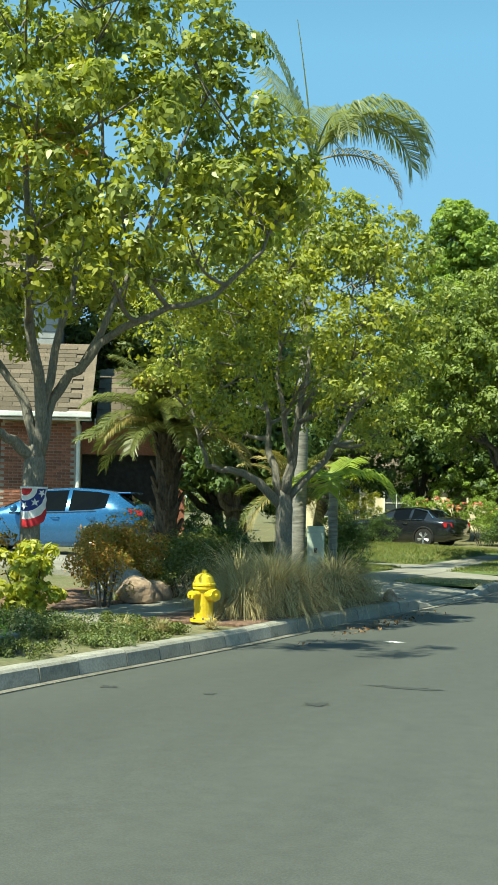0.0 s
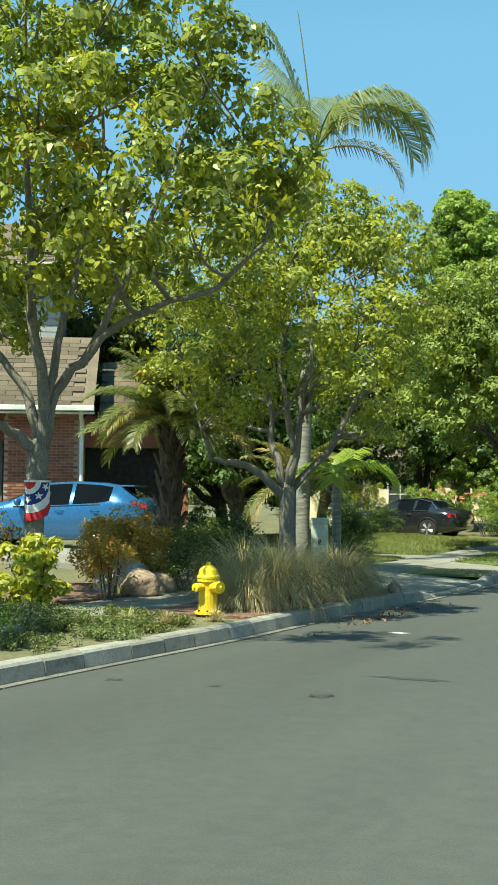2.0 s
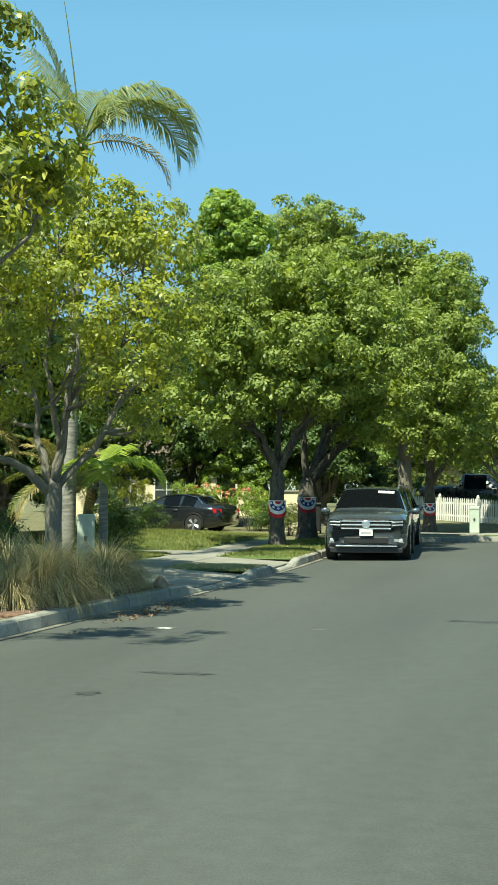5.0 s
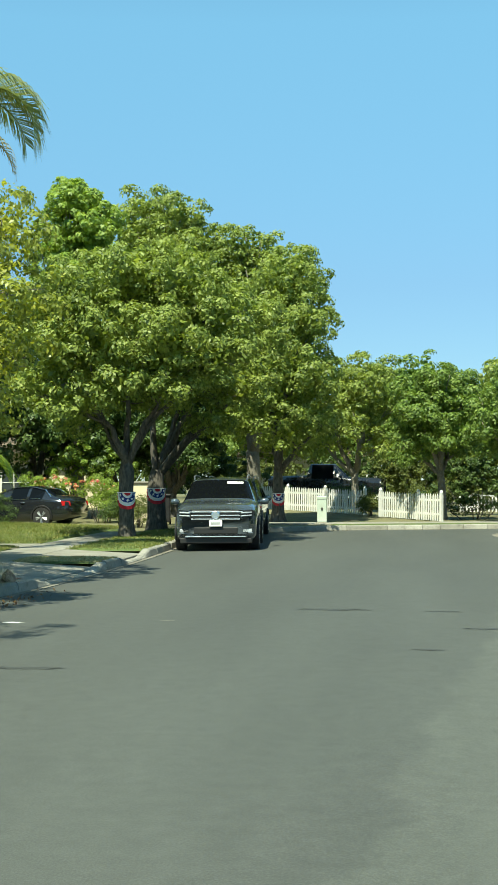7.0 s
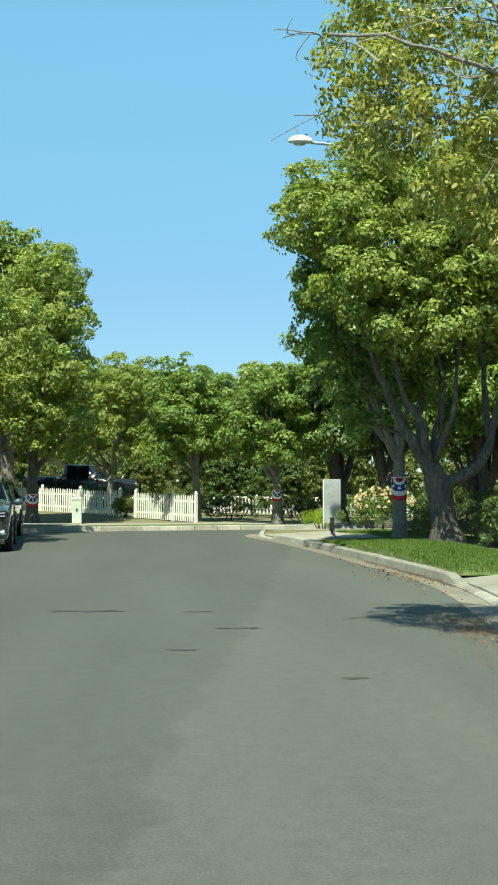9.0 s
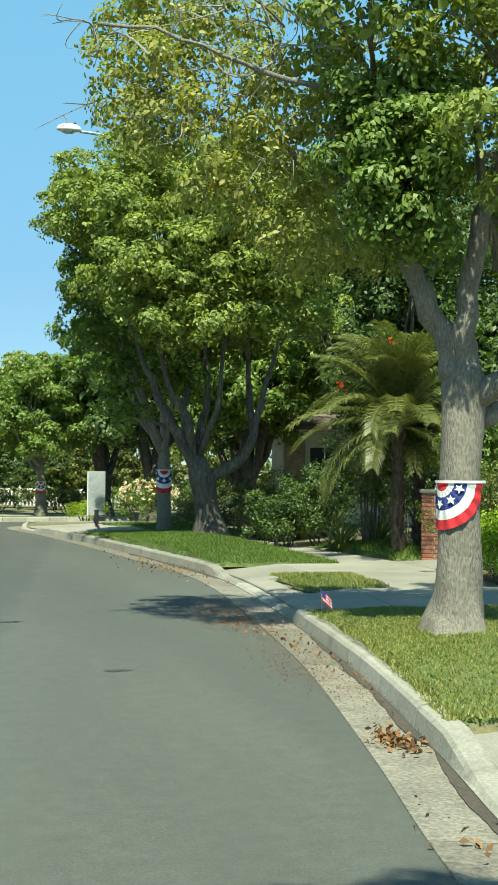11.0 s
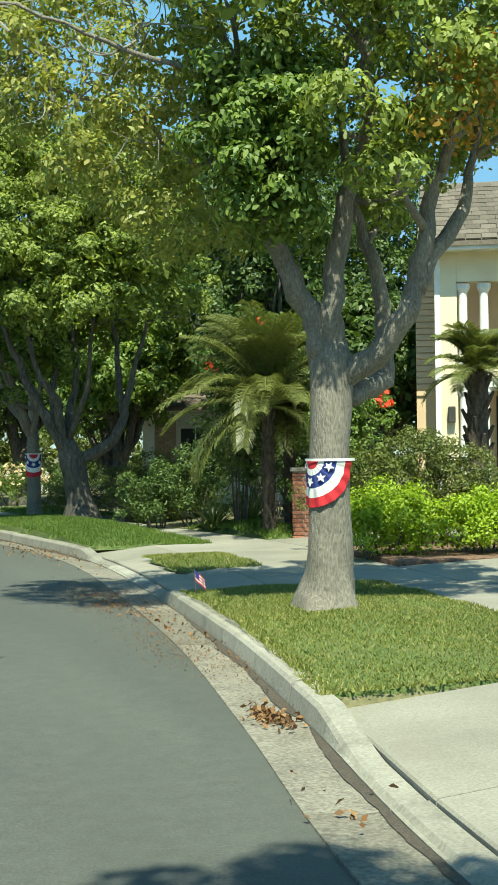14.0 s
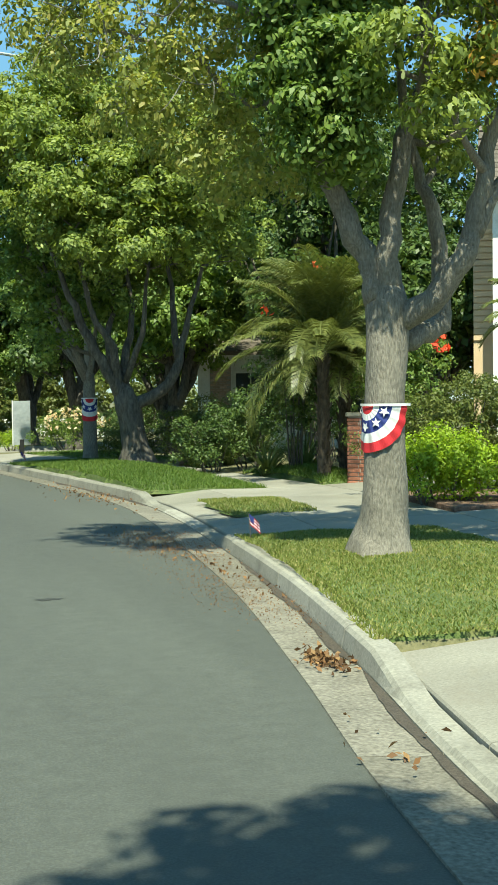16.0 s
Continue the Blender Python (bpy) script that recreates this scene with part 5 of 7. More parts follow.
bush(10.8, 27.2, "dark tall shrub in the shade behind the palm", 1.3, 1.0, 3.4, 9000, 0.09, LEAF_DARK, 89)
bush(8.8, 30.5, "olive shrub before the far house", 1.3, 0.9, 1.5, 8000, 0.07, LEAF_HEDGE, 90)
bush(6.9, 31.6, "low shrub beside the sidewalk", 0.9, 0.8, 0.9, 5000, 0.06, LEAF_HEDGE, 91)
bush(6.6, 38.2, "rose bush with cream and pink flowers", 1.1, 0.8, 1.25, 6000, 0.06, LEAF_DEEP, 92, name="rose_bush", extra=[("blossoms", [(0, -0.4, 0.95, 1.0, 0.5, 0.4)], 700, PETAL_CREAM, 0.085)])
bush(8.2, 36.4, "dark shrub beside the rose bush", 1.2, 0.9, 1.5, 6000, 0.06, LEAF_DARK, 93)
bush(5.1, 40.9, "low clipped green hedge by the corner", 0.6, 0.4, 0.6, 4000, 0.045, LEAF_LIME, 94)
for k, (x, y, rx, h) in enumerate([(2.6, 50.5, 1.7, 0.85), (5.6, 49.5, 1.4, 0.85), (8.6, 48.5, 1.5, 0.9), (-1.45, 51.4, 0.45, 0.8), (-2.6, 59, 1.6, 1.0), (5.3, 56, 2.5, 1.3), (9.5, 54, 2.5, 1.4), (1.2, 60, 2.4, 1.4), (3.2, 56.5, 2.4, 2.8), (7.6, 52.5, 2.6, 2.9), (-9.6, 60, 3.0, 2.8), (0.2, 62.5, 2.6, 2.8), (5.6, 53.8, 2.0, 2.4), (-8, 68, 3.0, 2.4), (-2.5, 68, 3.0, 2.6), (3.5, 66, 3.0, 2.6), (8.5, 62, 3.0, 2.6), (13, 57, 3.0, 2.6), (-6, 57, 2.4, 0.9)]):
    bush(x, y, "clipped hedge on the far side of the bend", rx, 0.45 if h < 2 else 0.9, h, 5200 if h < 2 else 13000, 0.065 if h < 2 else 0.13, LEAF_HEDGE if k % 2 else LEAF_DARK, 100 + k, n=7)


def feather(n, slopes, bends, length, leaflet, mats, leaflets, seed):
    g = random.Random(seed)
    return [(k * 137.5 + g.uniform(-12, 12), g.uniform(*slopes) if k % 3 else slopes[1], g.uniform(*bends), length * g.uniform(0.85, 1.1), leaflet, g.choice(mats), leaflets) for k in range(n)]


PM = (LEAF_PALM, LEAF_PALMDRY, LEAF_PALMLIT)
# king palm over the street trees: a few great fronds that arch to one side
palm("king_palm", (-9.98, 25.0, z_of(-9.98, 25.0)), "tall king palm with a smooth grey trunk above the street trees", 8.72, 0.13,
     [(24, 68, 175, 3.4, 1.15, 0, 150), (40, 60, 150, 3.0, 1.0, 0, 110), (190, 74, 12, 2.9, 0.85, 0, 60), (165, 66, 20, 2.7, 0.8, 0, 60), (100, 70, 70, 2.6, 0.7, 0, 40), (255, 60, 110, 2.6, 0.7, 0, 40), (310, 50, 125, 2.6, 0.7, 0, 40), (20, 20, 110, 2.3, 0.6, 1, 34), (200, 84, 3, 3.1, 0.1, 0, 24)],
     (LEAF_KING, LEAF_PALMDRY, LEAF_PALMLIT), PALMBARK, 71, lean=(0.2, 0.1), bulge=1.05, fine=0.034, hang=1.5)
palm("date_palm", (-11.0, 21.0, z_of(-11, 21)), "shaggy date palm with a dark rough trunk beside the driveway", 2.65, 0.2,
     feather(50, (8, 80), (60, 105), 1.75, 0.42, (0, 0, 0, 0, 0, 1), 60, 3), PM, FIBRE, 72, stubs=True, fine=0.026, hang=0.9)
palm("date_palm", (-11.7, 29.0, z_of(-11.7, 29)), "date palm in the shade behind the street tree", 1.6, 0.18, feather(22, (0, 70), (60, 100), 1.7, 0.4, (0, 0, 1), 40, 4), PM, FIBRE, 73, stubs=True, fine=0.03, hang=0.8)
palm("young_palm", (-8.95, 24.3, z_of(-8.95, 24.3)), "young palm with bright arching fronds beside the street tree", 1.9, 0.09,
     [(15, 35, 120, 1.4, 0.7, 2, 40), (-75, 40, 125, 1.2, 0.7, 2, 36), (150, 35, 90, 1.2, 0.45, 2, 26), (240, 30, 95, 1.1, 0.45, 2, 26), (80, 55, 80, 1.3, 0.45, 2, 26)], PM, PALMBARK, 74, fine=0.045, hang=0.9)
palm("pygmy_palm", (8.4, 21.9, 0.2), "pygmy date palm with a rough slim trunk in a planted bed", 2.35, 0.11, feather(60, (-20, 86), (60, 120), 2.15, 0.4, (0,), 70, 5), PM, FIBRE, 75, stubs=True, fine=0.02, hang=0.9)
palm("pygmy_palm", (9.1, 22.6, 0.2), "pygmy date palm beside the brick pillar", 2.0, 0.11, feather(28, (0, 80), (60, 105), 1.7, 0.36, (0,), 60, 6), PM, FIBRE, 76, stubs=True, fine=0.02, hang=0.9)
palm("pygmy_palm", (12.2, 20.9, 0.4), "pygmy date palm with a thick dark trunk before the cream house", 2.75, 0.19, feather(34, (-5, 78), (50, 95), 1.12, 0.34, (0, 0, 0), 54, 7), PM, FIBRE, 77, stubs=True, fine=0.022, hang=0.7)


def strap_plant(x, y, label, n, length, mat, seed, name="strap_leaf_plant", wide=0.06, z=None, category="plant", arch=(35, 85), bend=(20, 70)):
    """A tuft of long blades, each bent over in three pieces."""
    g = np.random.default_rng(seed)
    root = thing(name, (x, y, z_of(x, y) if z is None else z), label, category)
    out = []
    for k in range(n):
        a = g.uniform(0, 2 * np.pi)
        sl, bd = np.radians(g.uniform(*arch)), np.radians(g.uniform(*bend))
        L = length * g.uniform(0.6, 1.1)
        p = np.array([np.cos(a), np.sin(a), 0]) * g.uniform(0, 0.25) * length * 0.4
        w = np.array([-np.sin(a), np.cos(a), 0]) * wide * 0.5
        segs = 4
        for s in range(segs):
            e = sl - bd * (s / (segs - 1)) ** 1.3
            q = p + np.array([np.cos(a) * np.cos(e), np.sin(a) * np.cos(e), np.sin(e)]) * L / segs
            w0, w1 = w * (1 - 0.2 * s), w * (1 - 0.2 * (s + 1)) if s < segs - 1 else w * 0.05
            out.append([p - w0, p + w0, q + w1, q - w1])
            p = q
    quads("leaf_tuft", np.array(out), mat, root)
    return root


for k, (x, y, n, L) in enumerate([(7.7, 28.2, 150, 1.2), (8.6, 28.7, 150, 1.3), (9.5, 29.4, 120, 1.4), (8.0, 24.0, 90, 0.9), (8.9, 24.3, 90, 1.2)]):
    strap_plant(x, y, "clump of long strap leaves in the planted bed", n, L, LEAF_STRAP, 110 + k, wide=0.07)
# dry ornamental grass round the hydrant and the second tree
for k, (x, y, n, L) in enumerate([(-6.8, 15.15, 1500, 0.95), (-6.75, 16.0, 2200, 1.4), (-6.6, 16.9, 1500, 1.0), (-6.55, 17.9, 1900, 1.25), (-7.5, 16.6, 1700, 1.45), (-7.4, 17.9, 1300, 1.2), (-6.5, 18.8, 800, 0.7), (-7.2, 19.0, 900, 0.9), (-6.35, 15.6, 600, 0.6)]):
    strap_plant(x, y, "feathery dry straw coloured ornamental grass beside the kerb", n, L, STRAW, 120 + k, "ornamental_grass", 0.010, category="grass", arch=(30, 95), bend=(60, 165))
for k, (x, y, rx, h) in enumerate([(-7.3, 12.6, 0.5, 0.10), (-7.0, 13.2, 0.45, 0.08), (-7.7, 13.5, 0.5, 0.12), (-6.8, 11.6, 0.4, 0.09), (-7.6, 12.0, 0.5, 0.12), (-7.1, 10.6, 0.6, 0.12), (-7.9, 10.4, 0.6, 0.15), (-6.75, 12.4, 0.3, 0.06)]):
    bush(x, y, "low grey green ground cover on the shaded verge", rx, rx * 0.7, h, 2200, 0.032, LEAF_HEDGE if k % 3 else LEAF_STRAP, 140 + k, n=5, clump=0.08)
for k, (x, y) in enumerate([(-6.85, 13.0), (-7.35, 13.0), (-6.6, 13.8), (-7.9, 12.9)]):
    strap_plant(x, y, "small dry grass tuft on the verge", 220, 0.24, STRAW, 150 + k, "grass_tuft", 0.008, category="grass", arch=(20, 90), bend=(20, 90))
strap_plant(-10.3, 19.6, "spiky green plant under the palm", 120, 0.8, LEAF_STRAP, 130, wide=0.04)
strap_plant(-9.6, 20.7, "spiky green plant under the palm", 120, 1.0, LEAF_STRAP, 131, wide=0.04)
strap_plant(-9.22, 16.05, "small green tuft between the boulders", 40, 0.3, LEAF_HEDGE, 132, wide=0.03)


# ---- paving, lawns and beds ----
strip_slabs("sidewalk_left", "pale concrete sidewalk slabs in the shade of the street trees", -1, 1.75, 3.0, 6.0, 19.6, 1.5, lambda x, y: 0.175)
strip_slabs("driveway_apron_left", "pale concrete driveway apron", -1, 0.205, 1.75, 19.65, 23.6, 1.3, lambda x, y: 0.05 + 0.065 * min(1.75, abs(x - x_at(LK, y))))
strip_slabs("driveway_left", "concrete driveway that climbs to the garage", -1, 1.76, 14, 19.65, 23.6, 1.95, lambda x, y: 0.17 + max(0, abs(x - x_at(LK, y)) - 3.2) * 0.046)
strip_slabs("sidewalk_beyond_left", "concrete sidewalk slabs beside a lawn", -1, 1.9, 3.1, 23.65, 38, 1.5, lambda x, y: 0.17)
strip_slabs("apron_beyond_left", "concrete driveway apron beside the parked car", -1, 0.205, 1.88, 25.0, 27.9, 1.45, lambda x, y: 0.06 + 0.06 * min(1.75, abs(x - x_at(LK, y))))
strip_slabs("brick_walk_left", "reddish concrete walk to a house", -1, 3.12, 12, 28.6, 30.4, 1.8, lambda x, y: 0.172)
strip_slabs("driveway_apron_near", "pale concrete driveway apron with a worn joint along the kerb", 1, 0.205, 1.55, -3, 7.3, 2.06, lambda x, y: 0.05 + 0.075 * min(1.6, abs(x - x_at(RK, y))))
strip_slabs("driveway_right", "pale concrete driveway beside the mown lawn", 1, 1.562, 9, -3, 7.3, 2.06, lambda x, y: 0.167)
strip_slabs("driveway_apron_right", "pale concrete driveway crossing the sidewalk", 1, 0.205, 1.2, 13.55, 20.7, 1.78, lambda x, y: 0.05 + 0.1 * min(1.2, abs(x - x_at(RK, y))))
strip_slabs("driveway_beyond_right", "pale concrete driveway leading to the houses", 1, 1.21, 3.4, 13.0, 20.7, 1.9, lambda x, y: 0.168)
strip_slabs("driveway_inner_right", "concrete driveway past the planted beds", 1, 3.41, 11, 12.6, 15.1, 2.5, lambda x, y: 0.172 + 0.034 * max(0, abs(x - x_at(RK, y)) - 3.5))
strip_slabs("driveway_court_right", "concrete driveway past the brick pillar", 1, 3.41, 11, 18.3, 20.9, 2.6, lambda x, y: 0.172 + 0.034 * max(0, abs(x - x_at(RK, y)) - 3.5))
strip_slabs("sidewalk_right", "concrete sidewalk slabs beside the verge", 1, 2.5, 3.8, 7.35, 12.9, 1.4, lambda x, y: 0.168)
strip_slabs("walk_beyond_right", "concrete sidewalk slabs beyond the grass mound", 1, 2.2, 3.4, 20.75, 36, 1.5, lambda x, y: 0.168)
strip_slabs("apron_far_right", "concrete apron at the corner of the bend", 1, 0.205, 2.18, 31.6, 38.5, 1.7, lambda x, y: 0.06 + 0.06 * min(1.75, abs(x - x_at(RK, y))))
slab("sidewalk_far", [(-6, 44.9), (-2.6, 44.6), (0.6, 45.2), (6, 45.6), (6, 46.9), (0.6, 46.5), (-3, 46.2), (-6, 46.3)], 0.17, CONCRETE, "concrete sidewalk on the far side of the bend")
slab("verge_far", [(-2.4, 42.95), (0.6, 43.85), (6, 44.5), (14, 44.3), (14, 45.2), (6, 45.55), (0.6, 45.15), (-2.6, 44.4)], 0.155, TURF, "grass verge on the far side of the bend", "lawn")


def near_right(a, b, y0, y1, n=10):
    ys = np.linspace(y0, y1, n)
    return [(x_at(RK, y) + a, y) for y in ys] + [(x_at(RK, y) + b, y) for y in ys[::-1]]


def near_left(a, b, y0, y1, n=10):
    ys = np.linspace(y0, y1, n)
    return [(x_at(LK, y) - a, y) for y in ys] + [(x_at(LK, y) - b, y) for y in ys[::-1]]


lawn("lawn", "short mown lawn on a mound round the big street tree", near_right(0.1, 2.56, 7.31, 13.5), 0.07, 80000, BLADE, 0.032, 1, 0.08)
lawn("lawn", "small grass island in the concrete driveway", near_right(0.5, 1.75, 16.0, 18.4), 0.05, 9000, BLADE, 0.05, 2, 0.1)
lawn("lawn", "lush green grass mound round the street tree with a shade-coloured trunk", near_right(0.1, 2.26, 20.6, 31.6), 0.2, 42000, BLADE_DEEP, 0.07, 3, 0.14)
lawn("lawn", "grass verge by the corner sign", near_right(2.25, 4.5, 32, 38), 0.1, 9000, BLADE_DEEP, 0.07, 4, 0.2)
lawn("lawn", "green lawn that rises towards the black car", near_left(3.15, 11, 30.5, 41), 0.28, 60000, BLADE, 0.085, 5, 0.2)
lawn("lawn", "green lawn beside the driveway", near_left(3.15, 6.0, 24.2, 28.5), 0.16, 26000, BLADE, 0.07, 9, 0.2)
lawn("lawn", "dry grass island between two driveway aprons", near_left(0.12, 1.86, 23.55, 25.1), 0.02, 6000, STRAW, 0.035, 10, 0.1)
lawn("lawn", "grass verge round the street trees with fallen leaves", near_left(0.1, 1.95, 27.9, 40), 0.04, 14000, BLADE, 0.06, 6, 0.16)
lawn("lawn", "lush grass at the foot of the small palm", near_right(3.45, 4.7, 21.2, 25), 0.2, 9000, BLADE_DEEP, 0.09, 8, 0.14)
slab("mulch_bed", near_right(3.45, 8.5, 15.2, 18.2), 0.23, MULCH, "bed of brown bark mulch under the lime bushes", "bed", 0.2)
slab("mulch_bed", near_left(3.02, 5.4, 14.5, 19.4), 0.21, MULCH, "bed of brown bark mulch round the boulders", "bed", 0.2)
slab("mulch_bed", near_left(0.21, 1.73, 14.2, 19.5), 0.17, MULCH, "bed of dry mulch under the ornamental grass", "bed", 0.2)

# seams and patches of the road
def blot(name, label, cx, cy, rx, ry, mat, seed, lift=0.003):
    g = random.Random(seed)
    ring = []
    for k in range(34):
        a = 2 * math.pi * k / 34
        r = g.uniform(0.4, 1.25)
        ring.append((cx + rx * r * math.cos(a), cy + ry * r * math.sin(a)))
    bm = bmesh.new()
    def rz(x, y):
        a, b = x_at(LK, y) + 0.135, x_at(RK, y) - 0.36
        s = (x - a) / (b - a)
        return 0.035 * math.sin(math.pi * min(1, max(0, s))) + lift
    bm.faces.new([bm.verts.new((x, y, rz(x, y))) for x, y in ring])
    return tagged(part(name, bm, mat), label, "road patch", kind="structure")


PATCHES = [(-0.95, 16.15, 0.5, 0.16), (0.42, 16.0, 0.28, 0.07), (0.85, 14.2, 0.28, 0.09), (-3.7, 9.7, 0.11, 0.13), (-5.7, 9.85, 0.1, 0.08), (-3.35, 10.95, 0.4, 0.08), (-4.72, 9.85, 0.06, 0.06), (1.6, 10.6, 0.14, 0.08), (0.2, 12.4, 0.18, 0.06)]
for k, (x, y, a, b) in enumerate(PATCHES):
    blot("tar_patch", "dark tar patch in the worn asphalt", x, y, a, b, TAR, 200 + k)
blot("road_mark", "small white painted mark on the asphalt", -4.6, 14.6, 0.13, 0.07, WHITE, 230)
blot("road_mark", "faint white painted mark on the asphalt", -2.8, 14.8, 0.09, 0.03, CONCRETE, 231)


def fallen_leaves(x, y, label, n, spread, seed, size=0.05):
    g = np.random.default_rng(seed)
    c = np.column_stack([g.normal(0, spread[0], n), g.normal(0, spread[1], n), np.abs(g.normal(0.012, 0.02, n)) * size / 0.05 + (0.008 if size > 0.03 else 0.03)])
    root = thing("leaf_litter", (x, y, 0), label, "fallen leaves")
    tagged(root, kind="stuff")
    quads("dry_leaves", leaf_quads(c, size, g, 0, 0.55), LITTER, root)


fallen_leaves(2.86, 7.45, "small pile of dry leaves in the gutter", 240, (0.07, 0.16), 1)
fallen_leaves(3.5, 11.8, "scattered dry leaves in the gutter", 120, (0.13, 1.6), 2)
fallen_leaves(3.15, 10.2, "fine red-brown leaf dust over the asphalt beside the gutter", 1500, (0.2, 1.0), 6, 0.016)
fallen_leaves(3.5, 14.2, "fine red-brown leaf dust over the asphalt beside the gutter", 2600, (0.3, 1.0), 7, 0.018)
fallen_leaves(2.45, 5.4, "scattered dry leaves in the gutter", 16, (0.1, 0.4), 3)
fallen_leaves(4.1, 22.5, "reddish fallen leaves along the gutter", 260, (0.25, 1.6), 4)
fallen_leaves(-5.35, 16.6, "dry leaves in the gutter under the street tree", 160, (0.12, 1.2), 5)


# dark silt washed along the kerb foot
def gutter_silt(y0, y1, seed):
    g = random.Random(seed)
    n = int((y1 - y0) / 0.07)
    vs, w = [], 0.045
    for k in range(n + 1):
        y = y0 + (y1 - y0) * k / n
        w = min(0.075, max(0.015, w + g.uniform(-0.009, 0.009)))
        e = min(1, k / 6, (n - k) / 6)
        x = x_at(RK, y) - 0.006
        vs += [(x, y, 0.012), (x - w * e - 0.004, y, 0.004)]
    fs = [(2 * k, 2 * k + 1, 2 * k + 3, 2 * k + 2) for k in range(n)]
    tagged(raw("gutter_silt", vs, fs, SILT), "dark wet silt along the foot of the kerb", "silt", kind="stuff")


gutter_silt(3.2, 7.15, 4)
gutter_silt(7.35, 12.6, 5)
gutter_silt(19.8, 26.5, 6)


# ---- bunting ----
def star(bm, m, r):
    vs = [bm.verts.new(m(r * (1 if k % 2 == 0 else 0.42) * math.sin(math.pi * k / 5), r * (1 if k % 2 == 0 else 0.42) * math.cos(math.pi * k / 5))) for k in range(10)]
    bm.faces.new(vs)


def bunting(x, y, z, trunk, radius, facing, group="buntings on the trees"):
    """A pleated half fan wrapped round a trunk; facing: degrees of its middle, 0 looks to +x."""
    root = thing("bunting", (x, y, z), "pleated red, white and blue bunting with stars tied round a trunk", "bunting", group)

    def on(a, r, lift=0.0):
        u, v = r * math.cos(a), r * math.sin(a)
        w = math.radians(facing) + u / (trunk + 0.02)
        rr = trunk + 0.02 + lift + 0.007 * math.sin(a * 20) * (r / radius)
        return Vector((rr * math.cos(w), rr * math.sin(w), -v))
    for nm, r0, r1, mat in (("red_heart", 0.02, 0.2, FLAG_RED), ("white_band", 0.2, 0.33, FLAG_WHITE), ("blue_band", 0.33, 0.6, FLAG_BLUE), ("white_band", 0.6, 0.8, FLAG_WHITE), ("red_band", 0.8, 1.0, FLAG_RED)):
        bm = bmesh.new()
        n = 66
        a = [[bm.verts.new(on(math.pi * k / n, radius * (r0 + (r1 - r0) * s / 2))) for k in range(n + 1)] for s in range(3)]
        for s in range(2):
            for k in range(n):
                bm.faces.new((a[s][k], a[s][k + 1], a[s + 1][k + 1], a[s + 1][k]))
        part(nm, bm, mat, root)
    for k in range(5):
        bm = bmesh.new()
        a0, r0 = math.pi * (k + 0.5) / 5, radius * 0.46
        star(bm, lambda u, v: on(a0 + u / r0, r0 + v, 0.016), radius * 0.11)
        part("star", bm, FLAG_WHITE, root)
    bm = bmesh.new()
    n = 40
    top = [[bm.verts.new(((trunk + 0.034) * math.cos(math.radians(facing) + 6.283 * k / n), (trunk + 0.034) * math.sin(math.radians(facing) + 6.283 * k / n), z0)) for k in range(n)] for z0 in (0.012, -0.012)]
    for k in range(n):
        bm.faces.new((top[0][k], top[0][(k + 1) % n], top[1][(k + 1) % n], top[1][k]))
    part("binding", bm, FLAG_WHITE, root)
    return root


bunting(T5[0] + 0.046, T5[1] - 0.02, 1.6, 0.2, 0.44, 194)
bunting(T1[0] + 0.05, T1[1], 1.78, 0.138, 0.5, -100)
bunting(T3[0], T3[1], 1.38, 0.215, 0.45, -70)
bunting(T3B[0], T3B[1], 1.45, 0.27, 0.48, -70)
bunting(T4B[0], T4B[1], 1.75, 0.165, 0.55, 260)
bunting(T6[0], T6[1], 1.2, 0.205, 0.45, -80)
bunting(4.1, 45.6, 1.35, 0.155, 0.4, 265)


# ---- street furniture ----
def hydrant(x, y, z):
    root = thing("fire_hydrant", (x, y, z), "bright yellow cast iron fire hydrant beside dry grass", "hydrant", turn=68)
    root.scale = (1.12, 1.12, 0.98)
    part("barrel", lathe(bmesh.new(), [(0.15, 0), (0.15, 0.035), (0.105, 0.05), (0.1, 0.4), (0.125, 0.41), (0.125, 0.44), (0.11, 0.45)], 18), YELLOW, root, smooth=False)
    part("bonnet", lathe(bmesh.new(), [(0.13, 0.45), (0.13, 0.475), (0.118, 0.49), (0.1, 0.56), (0.06, 0.6), (0.03, 0.61), (0.028, 0.65)], 18), YELLOW, root)
    for nm, d, r in (("pumper_outlet", (0.0, -1.0), 0.07), ("hose_outlet", (1.0, 0.0), 0.05), ("hose_outlet", (-1.0, 0.0), 0.05)):
        bm = rod(bmesh.new(), (d[0] * 0.08, d[1] * 0.08, 0.34), (d[0] * 0.17, d[1] * 0.17, 0.34), r, r, 14)
        o = part(nm, bm, YELLOW, root)
        bm = rod(bmesh.new(), (d[0] * 0.17, d[1] * 0.17, 0.34), (d[0] * 0.2, d[1] * 0.2, 0.34), r * 1.15, r * 1.05, 8)
        part("outlet_cap", rod(bm, (d[0] * 0.2, d[1] * 0.2, 0.34), (d[0] * 0.23, d[1] * 0.23, 0.34), r * 0.3, r * 0.3, 5), YELLOW, o)
    for k in range(8):
        a = math.pi * k / 4
        part("bolt", rod(bmesh.new(), (0.135 * math.cos(a), 0.135 * math.sin(a), 0.03), (0.135 * math.cos(a), 0.135 * math.sin(a), 0.055), 0.014, 0.014, 6), IRON, root)


hydrant(-6.95, 14.3, 0.16)


